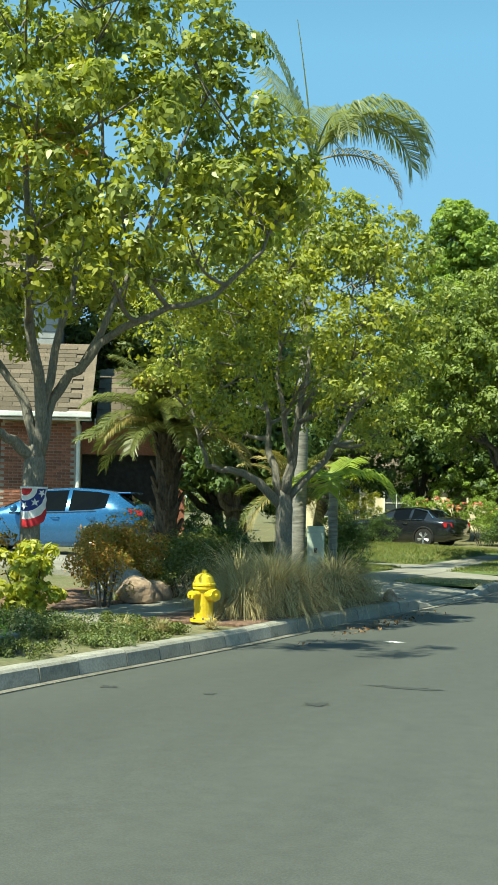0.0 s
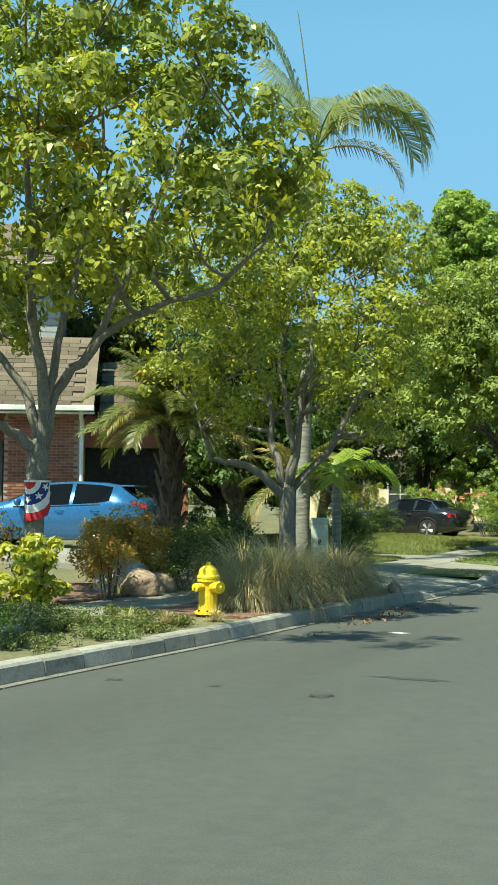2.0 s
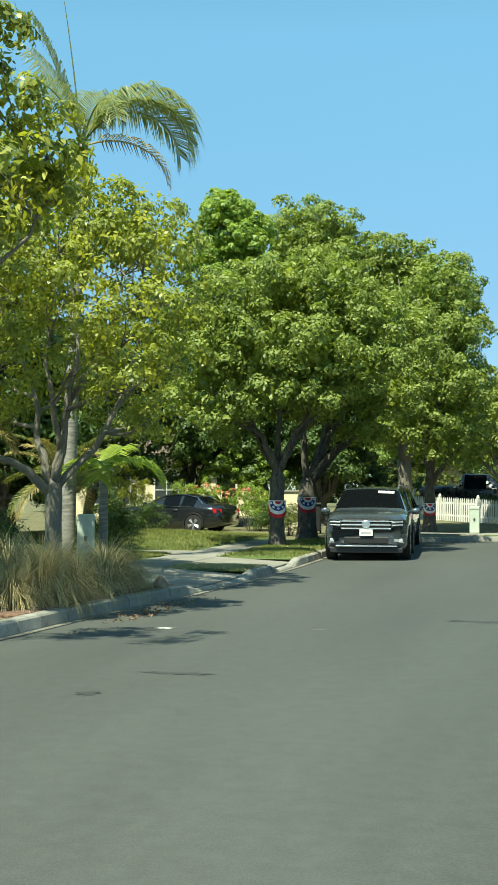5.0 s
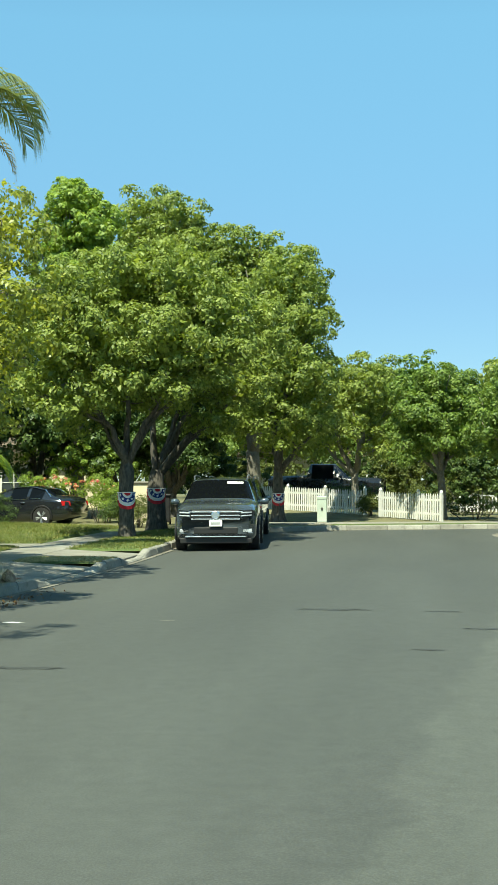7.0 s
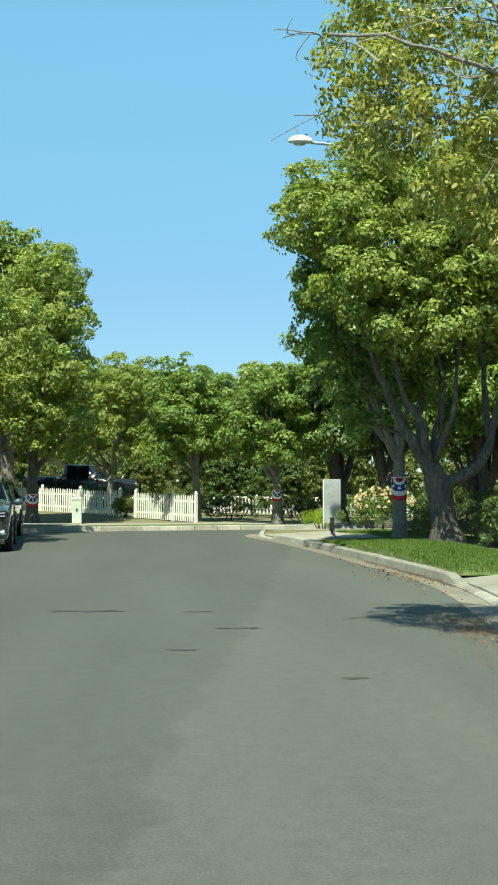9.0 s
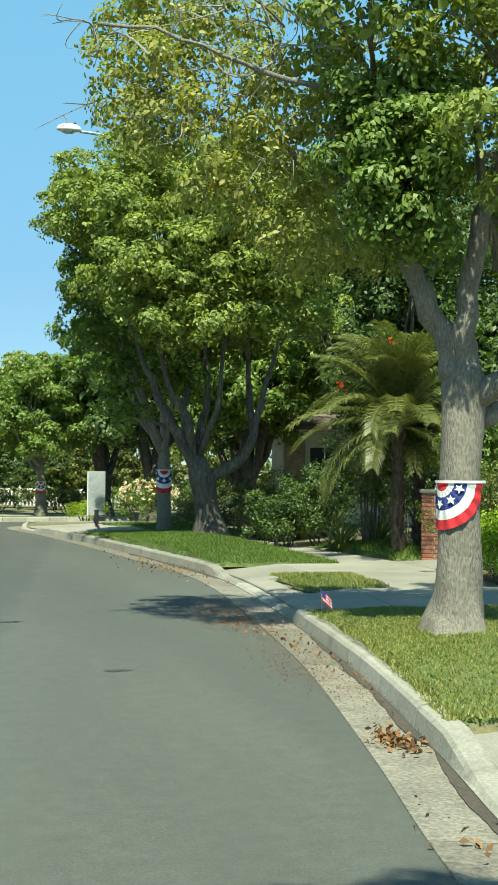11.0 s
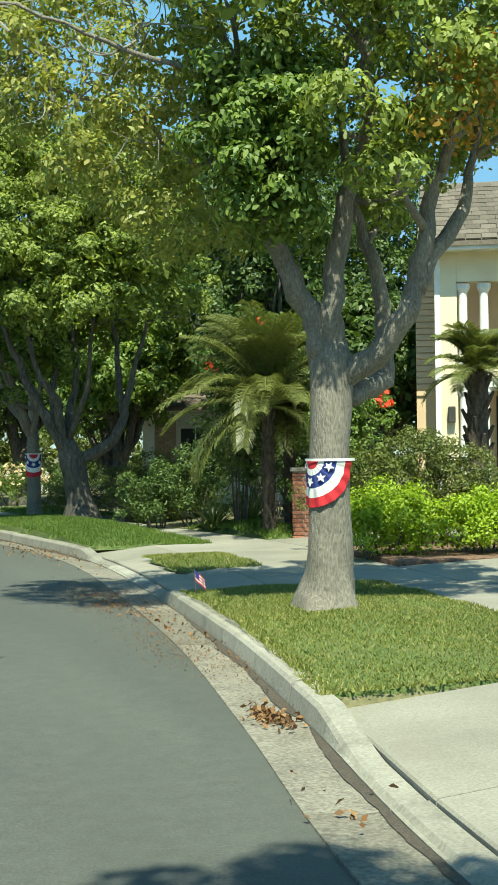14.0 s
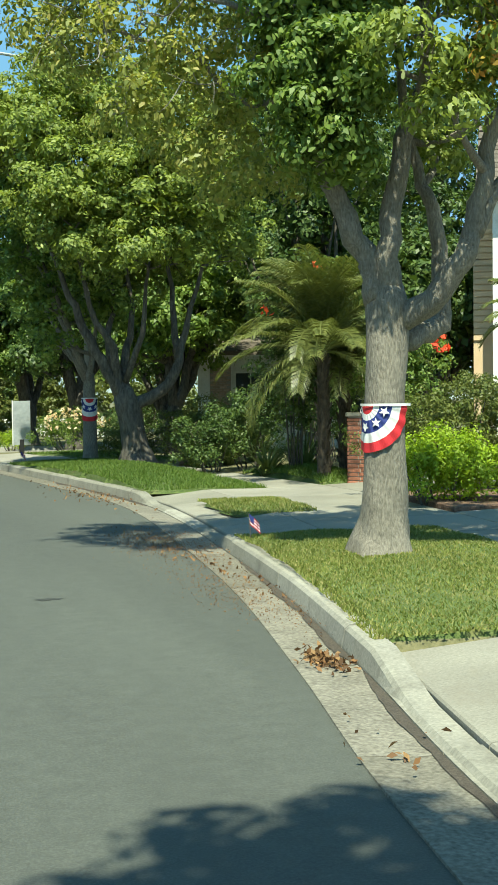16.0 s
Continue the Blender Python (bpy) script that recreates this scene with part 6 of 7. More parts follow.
def boulder(x, y, label, size, mat, seed, z=0.2):
    bm = bmesh.new()
    bmesh.ops.create_icosphere(bm, subdivisions=4, radius=1)
    for v in bm.verts:
        d = v.co.normalized()
        k = 1 + 0.22 * noise.noise(d * 1.3 + Vector((seed, 0, 0))) + 0.09 * noise.noise(d * 3.7 + Vector((0, seed, 0))) + 0.03 * noise.noise(d * 9)
        v.co = Vector((d.x * size[0] * k, d.y * size[1] * k, max(-0.35, d.z * k) * size[2]))
    ob = part("boulder", bm, mat, smooth=True)
    ob.matrix_basis = pose(x, y, z, 0, 0, seed * 40)
    tagged(ob, label, "rock")


boulder(-9.45, 16.5, "grey boulder in the mulch bed", (0.42, 0.34, 0.42), ROCK_GREY, 1, 0.3)
boulder(-9.05, 16.8, "rusty brown boulder in the mulch bed", (0.36, 0.28, 0.24), ROCK_BROWN, 2, 0.25)
boulder(-8.98, 16.25, "rusty brown boulder in the mulch bed", (0.36, 0.28, 0.26), ROCK_BROWN, 3, 0.28)
boulder(-5.98, 18.8, "small dark stone on the kerb", (0.1, 0.1, 0.14), ROCK_BROWN, 4, 0.2)
boulder(7.75, 29.0, "tan boulder in the planted bed", (0.4, 0.3, 0.25), ROCK_BROWN, 5, 0.2)


def utility_box(x, y, z, w, h, turn):
    root = thing("utility_box", (x, y, z), "pale green enamelled utility pedestal on the verge", "utility box", "utility boxes", turn)
    boxed("base", (-w * 0.55, -w * 0.5, -0.05), (w * 0.55, w * 0.5, 0.06), CONCRETE, root, bevel=0.01)
    boxed("cabinet", (-w / 2, -w * 0.42, 0.05), (w / 2, w * 0.42, h), PALEGREEN, root, bevel=0.025)
    boxed("lid", (-w * 0.53, -w * 0.46, h - 0.1), (w * 0.53, w * 0.46, h + 0.03), PALEGREEN, root, bevel=0.03)
    boxed("latch", (-0.03, -w * 0.49, h * 0.5), (0.03, -w * 0.43, h * 0.6), IRON, root, bevel=0.004)


utility_box(-9.2, 24.0, z_of(-9.2, 24.0), 0.34, 1.0, 20)
utility_box(-3.0, 45.6, 0.14, 0.34, 0.95, 0)


def sign_board(x, y):
    root = thing("sign_board", (x, y, 0.12), "blank grey back of a sign board on a short dark post", "sign", turn=8)
    boxed("post", (-0.07, -0.04, -0.05), (0.07, 0.04, 0.45), BLACKPLASTIC, root)
    boxed("panel", (-0.27, -0.035, 0.28), (0.27, 0.0, 1.6), SIGNGREY, root, bevel=0.012)
    boxed("edge_strip", (-0.285, -0.04, 0.27), (-0.262, 0.01, 1.61), WHITE, root, bevel=0.004)


sign_board(5.12, 38.5)


def street_lamp():
    root = thing("street_lamp", (6.15, 33.1, 0.12), "street lamp with a pale cobra head above the tree", "street lamp")
    part("pole", rod(bmesh.new(), (0, 0, -0.1), (0, 0, 9.9), 0.11, 0.06, 14), CONCRETE, root)
    vs, fs = tube(curve_points((0, 0, 9.8), (-2.3, -0.2, 10.35), (0.1, 0, 0.25), 8), [0.04] * 9, 8)
    raw("arm", vs, fs, SIGNGREY, root)
    bm = bmesh.new()
    bmesh.ops.create_uvsphere(bm, u_segments=20, v_segments=10, radius=1)
    for v in bm.verts:
        v.co = Vector((v.co.x * 0.33 - 2.58, v.co.y * 0.16 - 0.22, (v.co.z * 0.17 if v.co.z > 0 else v.co.z * 0.06) + 10.37))
    part("lamp_head", bm, WHITE, root, smooth=True)
    bm = bmesh.new()
    bmesh.ops.create_uvsphere(bm, u_segments=16, v_segments=8, radius=1)
    for v in bm.verts:
        v.co = Vector((v.co.x * 0.2 - 2.6, v.co.y * 0.12 - 0.22, min(0, v.co.z) * 0.09 + 10.35))
    part("lens", bm, LAMPGLASS, root, smooth=True)
    part("photocell", rod(bmesh.new(), (-2.43, -0.22, 10.45), (-2.43, -0.22, 10.56), 0.04, 0.035, 10), BLACKPLASTIC, root)


street_lamp()


def mini_flag(x, y, z):
    root = thing("garden_flag", (x, y, z), "tiny striped flag on a stick beside the kerb", "flag", "tiny flags")
    part("stick", rod(bmesh.new(), (0, 0, -0.1), (-0.03, 0, 0.3), 0.005, 0.004, 6), BARK_SHADED_DARK, root)
    for k in range(7):
        bm = bmesh.new()
        row = [[bm.verts.new((-0.03 + 0.02 * s + 0.002 * k, 0.012 * math.sin(s * 1.4), 0.3 - 0.017 * (k + e) - 0.018 * s)) for s in range(7)] for e in (0, 1)]
        for s in range(6):
            bm.faces.new((row[0][s], row[0][s + 1], row[1][s + 1], row[1][s]))
        part("stripe", bm, FLAG_RED if k % 2 == 0 else FLAG_WHITE, root)
    bm = bmesh.new()
    row = [[bm.verts.new((-0.031 + 0.018 * s, 0.012 * math.sin(s * 1.3) - 0.004, 0.302 - e - 0.016 * s)) for s in range(4)] for e in (0, 0.07)]
    for s in range(3):
        bm.faces.new((row[0][s], row[0][s + 1], row[1][s + 1], row[1][s]))
    part("canton", bm, FLAG_BLUE, root)


mini_flag(4.12, 12.9, 0.16)
mini_flag(4.25, 32.0, 0.16)


# ---- vehicles ----
def car_shell(stations, glass_side, screens, paint, root):
    """Body and panes from cross sections along y (front at -y).
    A station is (y, z_low, z_belt, z_top, half width, half width at the top)."""
    rings = []
    for y, zb, zt, zr, w, wr in stations:
        half = [(0.0, zb), (w * 0.9, zb), (w * 0.985, zb + 0.12), (w, (zb + zt) * 0.52), (w * 0.995, zt - 0.12), (w * 0.965, zt), (wr, zr - 0.045), (wr - 0.09, zr - 0.004), (wr * 0.45, zr + 0.012), (0.0, zr + 0.016)]
        rings.append([(x, y, z) for x, z in half] + [(-x, y, z) for x, z in half[-2:0:-1]])
    m, h = len(rings[0]), 10
    flat = [v for r in rings for v in r]

    def col(c):                       # the half-profile column of a ring column
        return c if c < h - 1 else m - 1 - c
    body, panes = [], {}
    for i in range(len(rings) - 1):
        for c in range(m):
            f = (i * m + c, i * m + (c + 1) % m, (i + 1) * m + (c + 1) % m, (i + 1) * m + c)
            k = col(c)
            if k == 5 and i in glass_side:
                panes.setdefault(("side_window", i, c), []).append(f)
            elif k >= 6 and i in screens:
                panes.setdefault((screens[i], 0, 0), []).append(f)
            else:
                body.append(f)
    body += [tuple(range(m)), tuple(range((len(rings) - 1) * m, len(rings) * m))]
    b = raw("body", flat, body, paint, root, smooth=True)
    for (nm, i, c), fs in panes.items():
        used = sorted({v for f in fs for v in f})
        k = {v: n for n, v in enumerate(used)}
        raw(nm, [flat[v] for v in used], [tuple(k[v] for v in f) for f in fs], AUTOGLASS, root, "dark tinted glass")
    return b


def wheel(root, x, y, r, width, side):
    tyre = part("wheel", lathe(bmesh.new(), [(r * 0.66, -width / 2), (r * 0.94, -width / 2), (r, -width * 0.36), (r, width * 0.36), (r * 0.94, width / 2), (r * 0.66, width / 2)], 28), RUBBER, root, "black tyre on an alloy rim")
    tyre.matrix_basis = pose(x, y, r, 0, 90 * side, 0)
    part("rim", lathe(bmesh.new(), [(r * 0.67, width * 0.3), (r * 0.67, width * 0.46), (r * 0.62, width * 0.47), (r * 0.6, width * 0.36), (0.02, width * 0.3)], 28), BLACKPLASTIC, tyre)
    for k in range(5):
        a = 2 * math.pi * k / 5
        bm = bmesh.new()
        for d in (-0.16, 0.16):
            rod(bm, (r * 0.1 * math.cos(a), r * 0.1 * math.sin(a), width * 0.45), (r * 0.64 * math.cos(a + d), r * 0.64 * math.sin(a + d), width * 0.44), 0.02, 0.024, 6)
        part("spoke", bm, ALLOY, tyre)
    part("hub_cap", rod(bmesh.new(), (0, 0, width * 0.38), (0, 0, width * 0.5), r * 0.15, r * 0.12, 14), ALLOY, tyre)
    bm = bmesh.new()
    n = 24
    ring = [[bm.verts.new((side * (0.003 + e), y + rr * math.cos(math.pi * 1.16 * (k / n) - 0.25), r + rr * math.sin(math.pi * 1.16 * (k / n) - 0.25))) for k in range(n + 1)] for rr, e in ((r * 1.03, -0.12), (r * 1.06, 0.004), (r * 1.17, 0.006), (r * 1.2, -0.02))]
    for p, q in zip(ring, ring[1:]):
        for k in range(n):
            bm.faces.new((p[k], p[k + 1], q[k + 1], q[k]))
    arch = part("wheel_arch", bm, BLACKPLASTIC, root)
    arch.location.x = x + side * width * 0.5


def wheels(root, track, ys, r, width=0.22):
    for y in ys:
        for s in (-1, 1):
            wheel(root, s * (track - width * 0.42), y, r, width, s)


def mirrors(root, w, y, z, mat):
    for s in (-1, 1):
        bm = bmesh.new()
        bmesh.ops.create_uvsphere(bm, u_segments=12, v_segments=8, radius=1)
        for v in bm.verts:
            v.co = Vector((s * (w + 0.13) + v.co.x * 0.12, y + v.co.y * 0.08, z + v.co.z * 0.085))
        part("mirror", bm, mat, root, smooth=True)


def plate(root, y, z, back=1, tilt=0):
    p = boxed("number_plate", (-0.155, y - 0.012, z), (0.155, y + 0.006, z + 0.15), WHITE, root, "white number plate", bevel=0.004)
    boxed("plate_bar", (-0.11, y - 0.012 - 0.004 * back, z + 0.045), (0.11, y + 0.006 + 0.004 * (1 - back), z + 0.1), GREYWOOD, p, bevel=0)


def big_suv(x, y, turn, paint, label, detail=True):
    root = thing("suv", (x, y, 0), label, "car", turn=turn)
    W = 0.985
    st = [(-2.44, 0.42, 0.82, 0.98, 0.8, 0.72), (-2.36, 0.3, 0.92, 1.06, 0.9, 0.8), (-2.2, 0.26, 0.97, 1.1, 0.95, 0.85), (-1.6, 0.26, 1.04, 1.16, W, 0.88), (-1.12, 0.26, 1.08, 1.2, W, 0.88),
          (-1.06, 0.26, 1.09, 1.23, W, 0.86), (-0.38, 0.26, 1.1, 1.68, W, 0.7), (-0.3, 0.26, 1.1, 1.7, W, 0.7), (0.55, 0.26, 1.11, 1.75, W, 0.71), (0.63, 0.26, 1.11, 1.75, W, 0.71), (1.5, 0.26, 1.12, 1.73, W, 0.7),
          (1.58, 0.26, 1.12, 1.73, W, 0.7), (2.2, 0.26, 1.12, 1.69, W * 0.98, 0.68), (2.3, 0.28, 1.12, 1.66, W * 0.97, 0.66), (2.52, 0.34, 1.08, 1.18, W * 0.94, 0.78), (2.58, 0.45, 0.95, 1.05, 0.86, 0.72)]
    car_shell(st, {6, 7, 9, 11}, {5: "windscreen", 13: "rear_window"}, paint, root)
    wheels(root, W, (-1.52, 1.46), 0.38, 0.25)
    mirrors(root, W, -0.75, 1.16, paint)
    for s in (-1, 1):
        vs, fs = tube([(s * 0.66, -0.25, 1.71), (s * 0.67, -0.1, 1.79), (s * 0.68, 0.7, 1.82), (s * 0.67, 1.9, 1.78), (s * 0.66, 2.05, 1.71)], [0.02] * 5, 8)
        raw("roof_rail", vs, fs, ALLOY, root)
    # the face of the car
    boxed("grille", (-0.56, -2.475, 0.72), (0.56, -2.42, 0.985), BLACKPLASTIC, root, bevel=0.02)
    for k, z in enumerate((0.755, 0.84, 0.925)):
        boxed("grille_bar", (-0.58 - 0.03 * k, -2.492, z), (0.58 + 0.03 * k, -2.465, z + 0.028), CHROME, root, "chrome bar", bevel=0.006)
    b = part("badge", lathe(bmesh.new(), [(0.1, 0), (0.1, 0.02), (0.085, 0.028), (0.08, 0.018), (0.01, 0.018)], 24), CHROME, root, "plain round chrome badge")
    b.matrix_basis = pose(0, -2.485, 0.865, 90)
    for s in (-1, 1):
        bm = bmesh.new()
        p = [(s * 0.58, -2.475, 0.79), (s * 0.86, -2.36, 0.8), (s * 0.925, -2.24, 0.92), (s * 0.86, -2.34, 0.985), (s * 0.58, -2.46, 0.965)]
        bm.faces.new([bm.verts.new(v) for v in p])
        r = bmesh.ops.extrude_face_region(bm, geom=list(bm.faces))
        for v in r["geom"]:
            if isinstance(v, bmesh.types.BMVert):
                v.co.y -= 0.03
        bmesh.ops.recalc_face_normals(bm, faces=bm.faces)
        lamp = part("headlight", bm, BLACKPLASTIC, root, "dark headlight with bright bars")
        for z in (0.845, 0.915):
            bm = rod(bmesh.new(), (s * 0.61, -2.51, z), (s * 0.85, -2.405, z + 0.012), 0.018, 0.014, 8)
            part("light_bar", bm, LAMPGLASS, lamp)
        boxed("fog_lamp", (s * 0.74 - 0.11, -2.44, 0.455), (s * 0.74 + 0.11, -2.37, 0.54), LAMPGLASS, root, bevel=0.015)
        boxed("fog_trim", (s * 0.74 - 0.14, -2.43, 0.435), (s * 0.74 + 0.14, -2.36, 0.452), CHROME, root, bevel=0.004)
    boxed("lower_intake", (-0.52, -2.455, 0.42), (0.52, -2.38, 0.58), BLACKPLASTIC, root, bevel=0.02)
    boxed("bumper_strip", (-0.72, -2.45, 0.345), (0.72, -2.37, 0.375), CHROME, root, "bright bumper strip", bevel=0.008)
    boxed("lower_valance", (-0.85, -2.38, 0.2), (0.85, -2.2, 0.33), BLACKPLASTIC, root, bevel=0.02)
    plate(root, -2.49, 0.6)
    bm = bmesh.new()
    bm.faces.new([bm.verts.new(v) for v in ((0.18, -0.53, 1.6), (0.58, -0.53, 1.59), (0.58, -0.44, 1.645), (0.18, -0.44, 1.66))])
    part("sun_strip", bm, WHITE, root, "white strip behind the windscreen")
    return root


def low_car(name, x, y, z, turn, paint, label, kind):
    """A hatchback or a coupe."""
    root = thing(name, (x, y, z), label, "car", turn=turn)
    W = 0.9
    if kind == "hatch":
        st = [(-2.2, 0.35, 0.58, 0.68, 0.66, 0.5), (-2.1, 0.25, 0.68, 0.8, 0.8, 0.62), (-1.7, 0.22, 0.78, 0.9, 0.88, 0.7), (-1.0, 0.2, 0.88, 0.99, W, 0.74), (-0.78, 0.2, 0.9, 1.04, W, 0.72), (-0.02, 0.2, 0.92, 1.4, W, 0.55), (0.06, 0.2, 0.93, 1.41, W, 0.55),
              (0.62, 0.2, 0.95, 1.44, W, 0.56), (0.7, 0.2, 0.955, 1.44, W, 0.56), (1.25, 0.2, 0.99, 1.41, W, 0.55), (1.5, 0.2, 1.03, 1.37, W, 0.54), (1.72, 0.22, 1.05, 1.33, 0.885, 0.53), (2.08, 0.27, 1.0, 1.1, 0.86, 0.62), (2.2, 0.32, 0.85, 1.0, 0.8, 0.62), (2.25, 0.42, 0.72, 0.84, 0.74, 0.58)]
        car_shell(st, {5, 6, 8, 9}, {4: "windscreen", 11: "rear_window"}, paint, root)
        bm = box(bmesh.new(), (-0.5, 1.66, 1.335), (0.5, 1.95, 1.365), 0.012)
        part("roof_spoiler", bm, paint, root)
        tail = [(0.84, 2.02, 0.9), (0.66, 2.235, 0.88), (0.64, 2.225, 0.98), (0.85, 1.98, 1.02)]
    else:
        st = [(-2.32, 0.32, 0.56, 0.64, 0.66, 0.5), (-2.22, 0.22, 0.64, 0.76, 0.8, 0.64), (-1.7, 0.2, 0.76, 0.86, 0.88, 0.72), (-0.9, 0.18, 0.86, 0.95, W, 0.74), (-0.65, 0.18, 0.87, 0.99, W, 0.72), (0.12, 0.18, 0.89, 1.33, W, 0.54), (0.2, 0.18, 0.89, 1.34, W, 0.54),
              (0.75, 0.18, 0.91, 1.37, W, 0.54), (0.85, 0.18, 0.91, 1.37, W, 0.54), (1.35, 0.18, 0.93, 1.27, W, 0.52), (1.72, 0.2, 0.94, 1.06, W, 0.58), (2.1, 0.24, 0.9, 1.01, 0.87, 0.66), (2.28, 0.3, 0.82, 0.95, 0.8, 0.62), (2.33, 0.42, 0.7, 0.8, 0.74, 0.56)]
        car_shell(st, {5, 6, 8}, {4: "windscreen", 9: "rear_window"}, paint, root)
        tail = [(0.86, 2.1, 0.72), (0.66, 2.31, 0.72), (0.66, 2.29, 0.86), (0.87, 2.05, 0.88)]
    wheels(root, W, (-1.38, 1.36), 0.325 if kind == "hatch" else 0.335, 0.21)
    mirrors(root, W, -0.45, 1.0, paint)
    for s in (-1, 1):
        bm = bmesh.new()
        bm.faces.new([bm.verts.new((s * a, b, c)) for a, b, c in tail])
        r = bmesh.ops.extrude_face_region(bm, geom=list(bm.faces))
        for v in r["geom"]:
            if isinstance(v, bmesh.types.BMVert):
                v.co += Vector((s * 0.03, 0.03, 0))
        bmesh.ops.recalc_face_normals(bm, faces=bm.faces)
        part("tail_light", bm, REDLENS, root, "red tail light")
        for y0 in ((0.32, 1.1) if kind == "hatch" else (0.55,)):
            vs, fs = tube([(s * (W + 0.002), y0, 0.82), (s * (W + 0.03), y0 + 0.04, 0.825), (s * (W + 0.03), y0 + 0.15, 0.825), (s * (W + 0.002), y0 + 0.19, 0.82)], [0.012] * 4, 6)
            raw("door_handle", vs, fs, paint if kind == "hatch" else CHROME, root)
        if kind != "hatch":
            vs, fs = tube([(s * 0.7, -0.62, 0.99), (s * 0.555, 0.12, 1.31), (s * 0.55, 0.5, 1.345), (s * 0.55, 0.85, 1.345), (s * 0.54, 1.35, 1.25), (s * 0.7, 1.62, 1.02)], [0.016] * 6, 6)
            raw("roof_trim", vs, fs, CHROME, root, "bright trim along the roof edge")
        vs, fs = tube([(s * 0.875, -0.6, 0.9), (s * 0.875, 0.3, 0.915), (s * 0.875, 1.3, 0.955)], [0.011] * 3, 6)
        raw("window_trim", vs, fs, CHROME if kind != "hatch" else BLACKPLASTIC, root)
    plate(root, 2.24 if kind == "hatch" else 2.3, 0.62, 0)
    return root


big_suv(-4.68, 32.25, 5.0, GREY_PAINT, "slate grey sport utility vehicle parked at the kerb")
big_suv(-5.2, 38.0, 3.0, GREY_PAINT, "grey sport utility vehicle parked behind the first")
low_car("hatchback", -15.3, 23.75, z_of(-15, 23.7) + 0.03, -76, BLUE_PAINT, "bright metallic blue hatchback parked on the driveway", "hatch")
low_car("coupe", -13.4, 43.2, 0.16, -101, BLACK_PAINT, "glossy black coupe parked beside a lawn", "coupe")


def pickup(x, y, turn):
    root = thing("pickup_truck", (x, y, z_of(x, y)), "dark pickup truck parked behind the white fence", "truck", turn=turn)
    st = [(-2.8, 0.45, 0.9, 1.08, 0.85, 0.75), (-2.7, 0.38, 1.0, 1.15, 0.95, 0.82), (-1.3, 0.38, 1.1, 1.22, 0.98, 0.85), (-1.2, 0.38, 1.12, 1.26, 0.98, 0.82), (-0.6, 0.38, 1.14, 1.82, 0.98, 0.68), (-0.5, 0.38, 1.14, 1.84, 0.98, 0.68), (0.55, 0.38, 1.15, 1.86, 0.98, 0.68), (0.65, 0.38, 1.15, 1.86, 0.98, 0.68), (0.8, 0.38, 1.15, 1.3, 0.98, 0.9), (2.6, 0.4, 1.15, 1.28, 0.98, 0.9), (2.7, 0.5, 1.1, 1.2, 0.92, 0.85)]
    car_shell(st, {5}, {3: "windscreen", 7: "rear_window"}, PICKUP_PAINT, root)
    wheels(root, 0.98, (-1.85, 1.75), 0.38, 0.26)
    mirrors(root, 0.98, -0.9, 1.25, PICKUP_PAINT)


pickup(-3.9, 62.5, 83)


# ---- fences ----
def picket_fence(a, b, label, gap_at=None, h=1.0, step=0.135, group="white fences"):
    a, b = Vector((*a, 0)), Vector((*b, 0))
    L = (b - a).length
    root = thing("picket_fence", (a.x, a.y, 0.12), label, "fence", group)
    za, zb = z_of(a.x, a.y), z_of(b.x, b.y)
    root.matrix_basis = pose(a.x, a.y, za - 0.04, 0, math.degrees(math.atan2(za - zb, L)), math.degrees(math.atan2(b.y - a.y, b.x - a.x)))
    bm = bmesh.new()
    pts = [(-0.038, 0), (0.038, 0), (0.038, h - 0.09), (0.0, h), (-0.038, h - 0.09)]
    lo, hi = [bm.verts.new((x, -0.01, z + 0.06)) for x, z in pts], [bm.verts.new((x, 0.01, z + 0.06)) for x, z in pts]
    bm.faces.new(lo), bm.faces.new(hi[::-1])
    for k in range(5):
        bm.faces.new((lo[(k + 1) % 5], lo[k], hi[k], hi[(k + 1) % 5]))
    first = part("picket", bm, WHITE, root)
    n = int(L / step)
    for k in range(1, n):
        o = new("picket", first.data)
        o.parent = root
        o.location = (k * step, 0, 0.006 * math.sin(k * 1.7))
        o.rotation_euler = (0, 0.012 * math.sin(k * 2.3), 0)
    for z in (0.26, 0.78):
        boxed("rail", (-0.04, 0.012, z), (L, 0.05, z + 0.08), WHITE, root, bevel=0.004)
    for k in range(int(L / 2.4) + 2):
        x = min(k * 2.4, L)
        p = boxed("post", (x - 0.055, 0.01, -0.1), (x + 0.055, 0.12, h + 0.1), WHITE, root, bevel=0.006)
        part("post_cap", lathe(bmesh.new(), [(0.085, h + 0.1), (0.085, h + 0.13), (0.03, h + 0.2)], 4, (x, 0.065, 0)), WHITE, p)


picket_fence((-6.9, 57.0), (-1.75, 52.0), "white painted picket fence along the bend")
picket_fence((-1.1, 51.0), (1.2, 48.0), "white painted picket fence ending beside a driveway")
picket_fence((2.5, 62), (11, 56), "low white fence behind the far hedges", h=0.8, step=0.2)


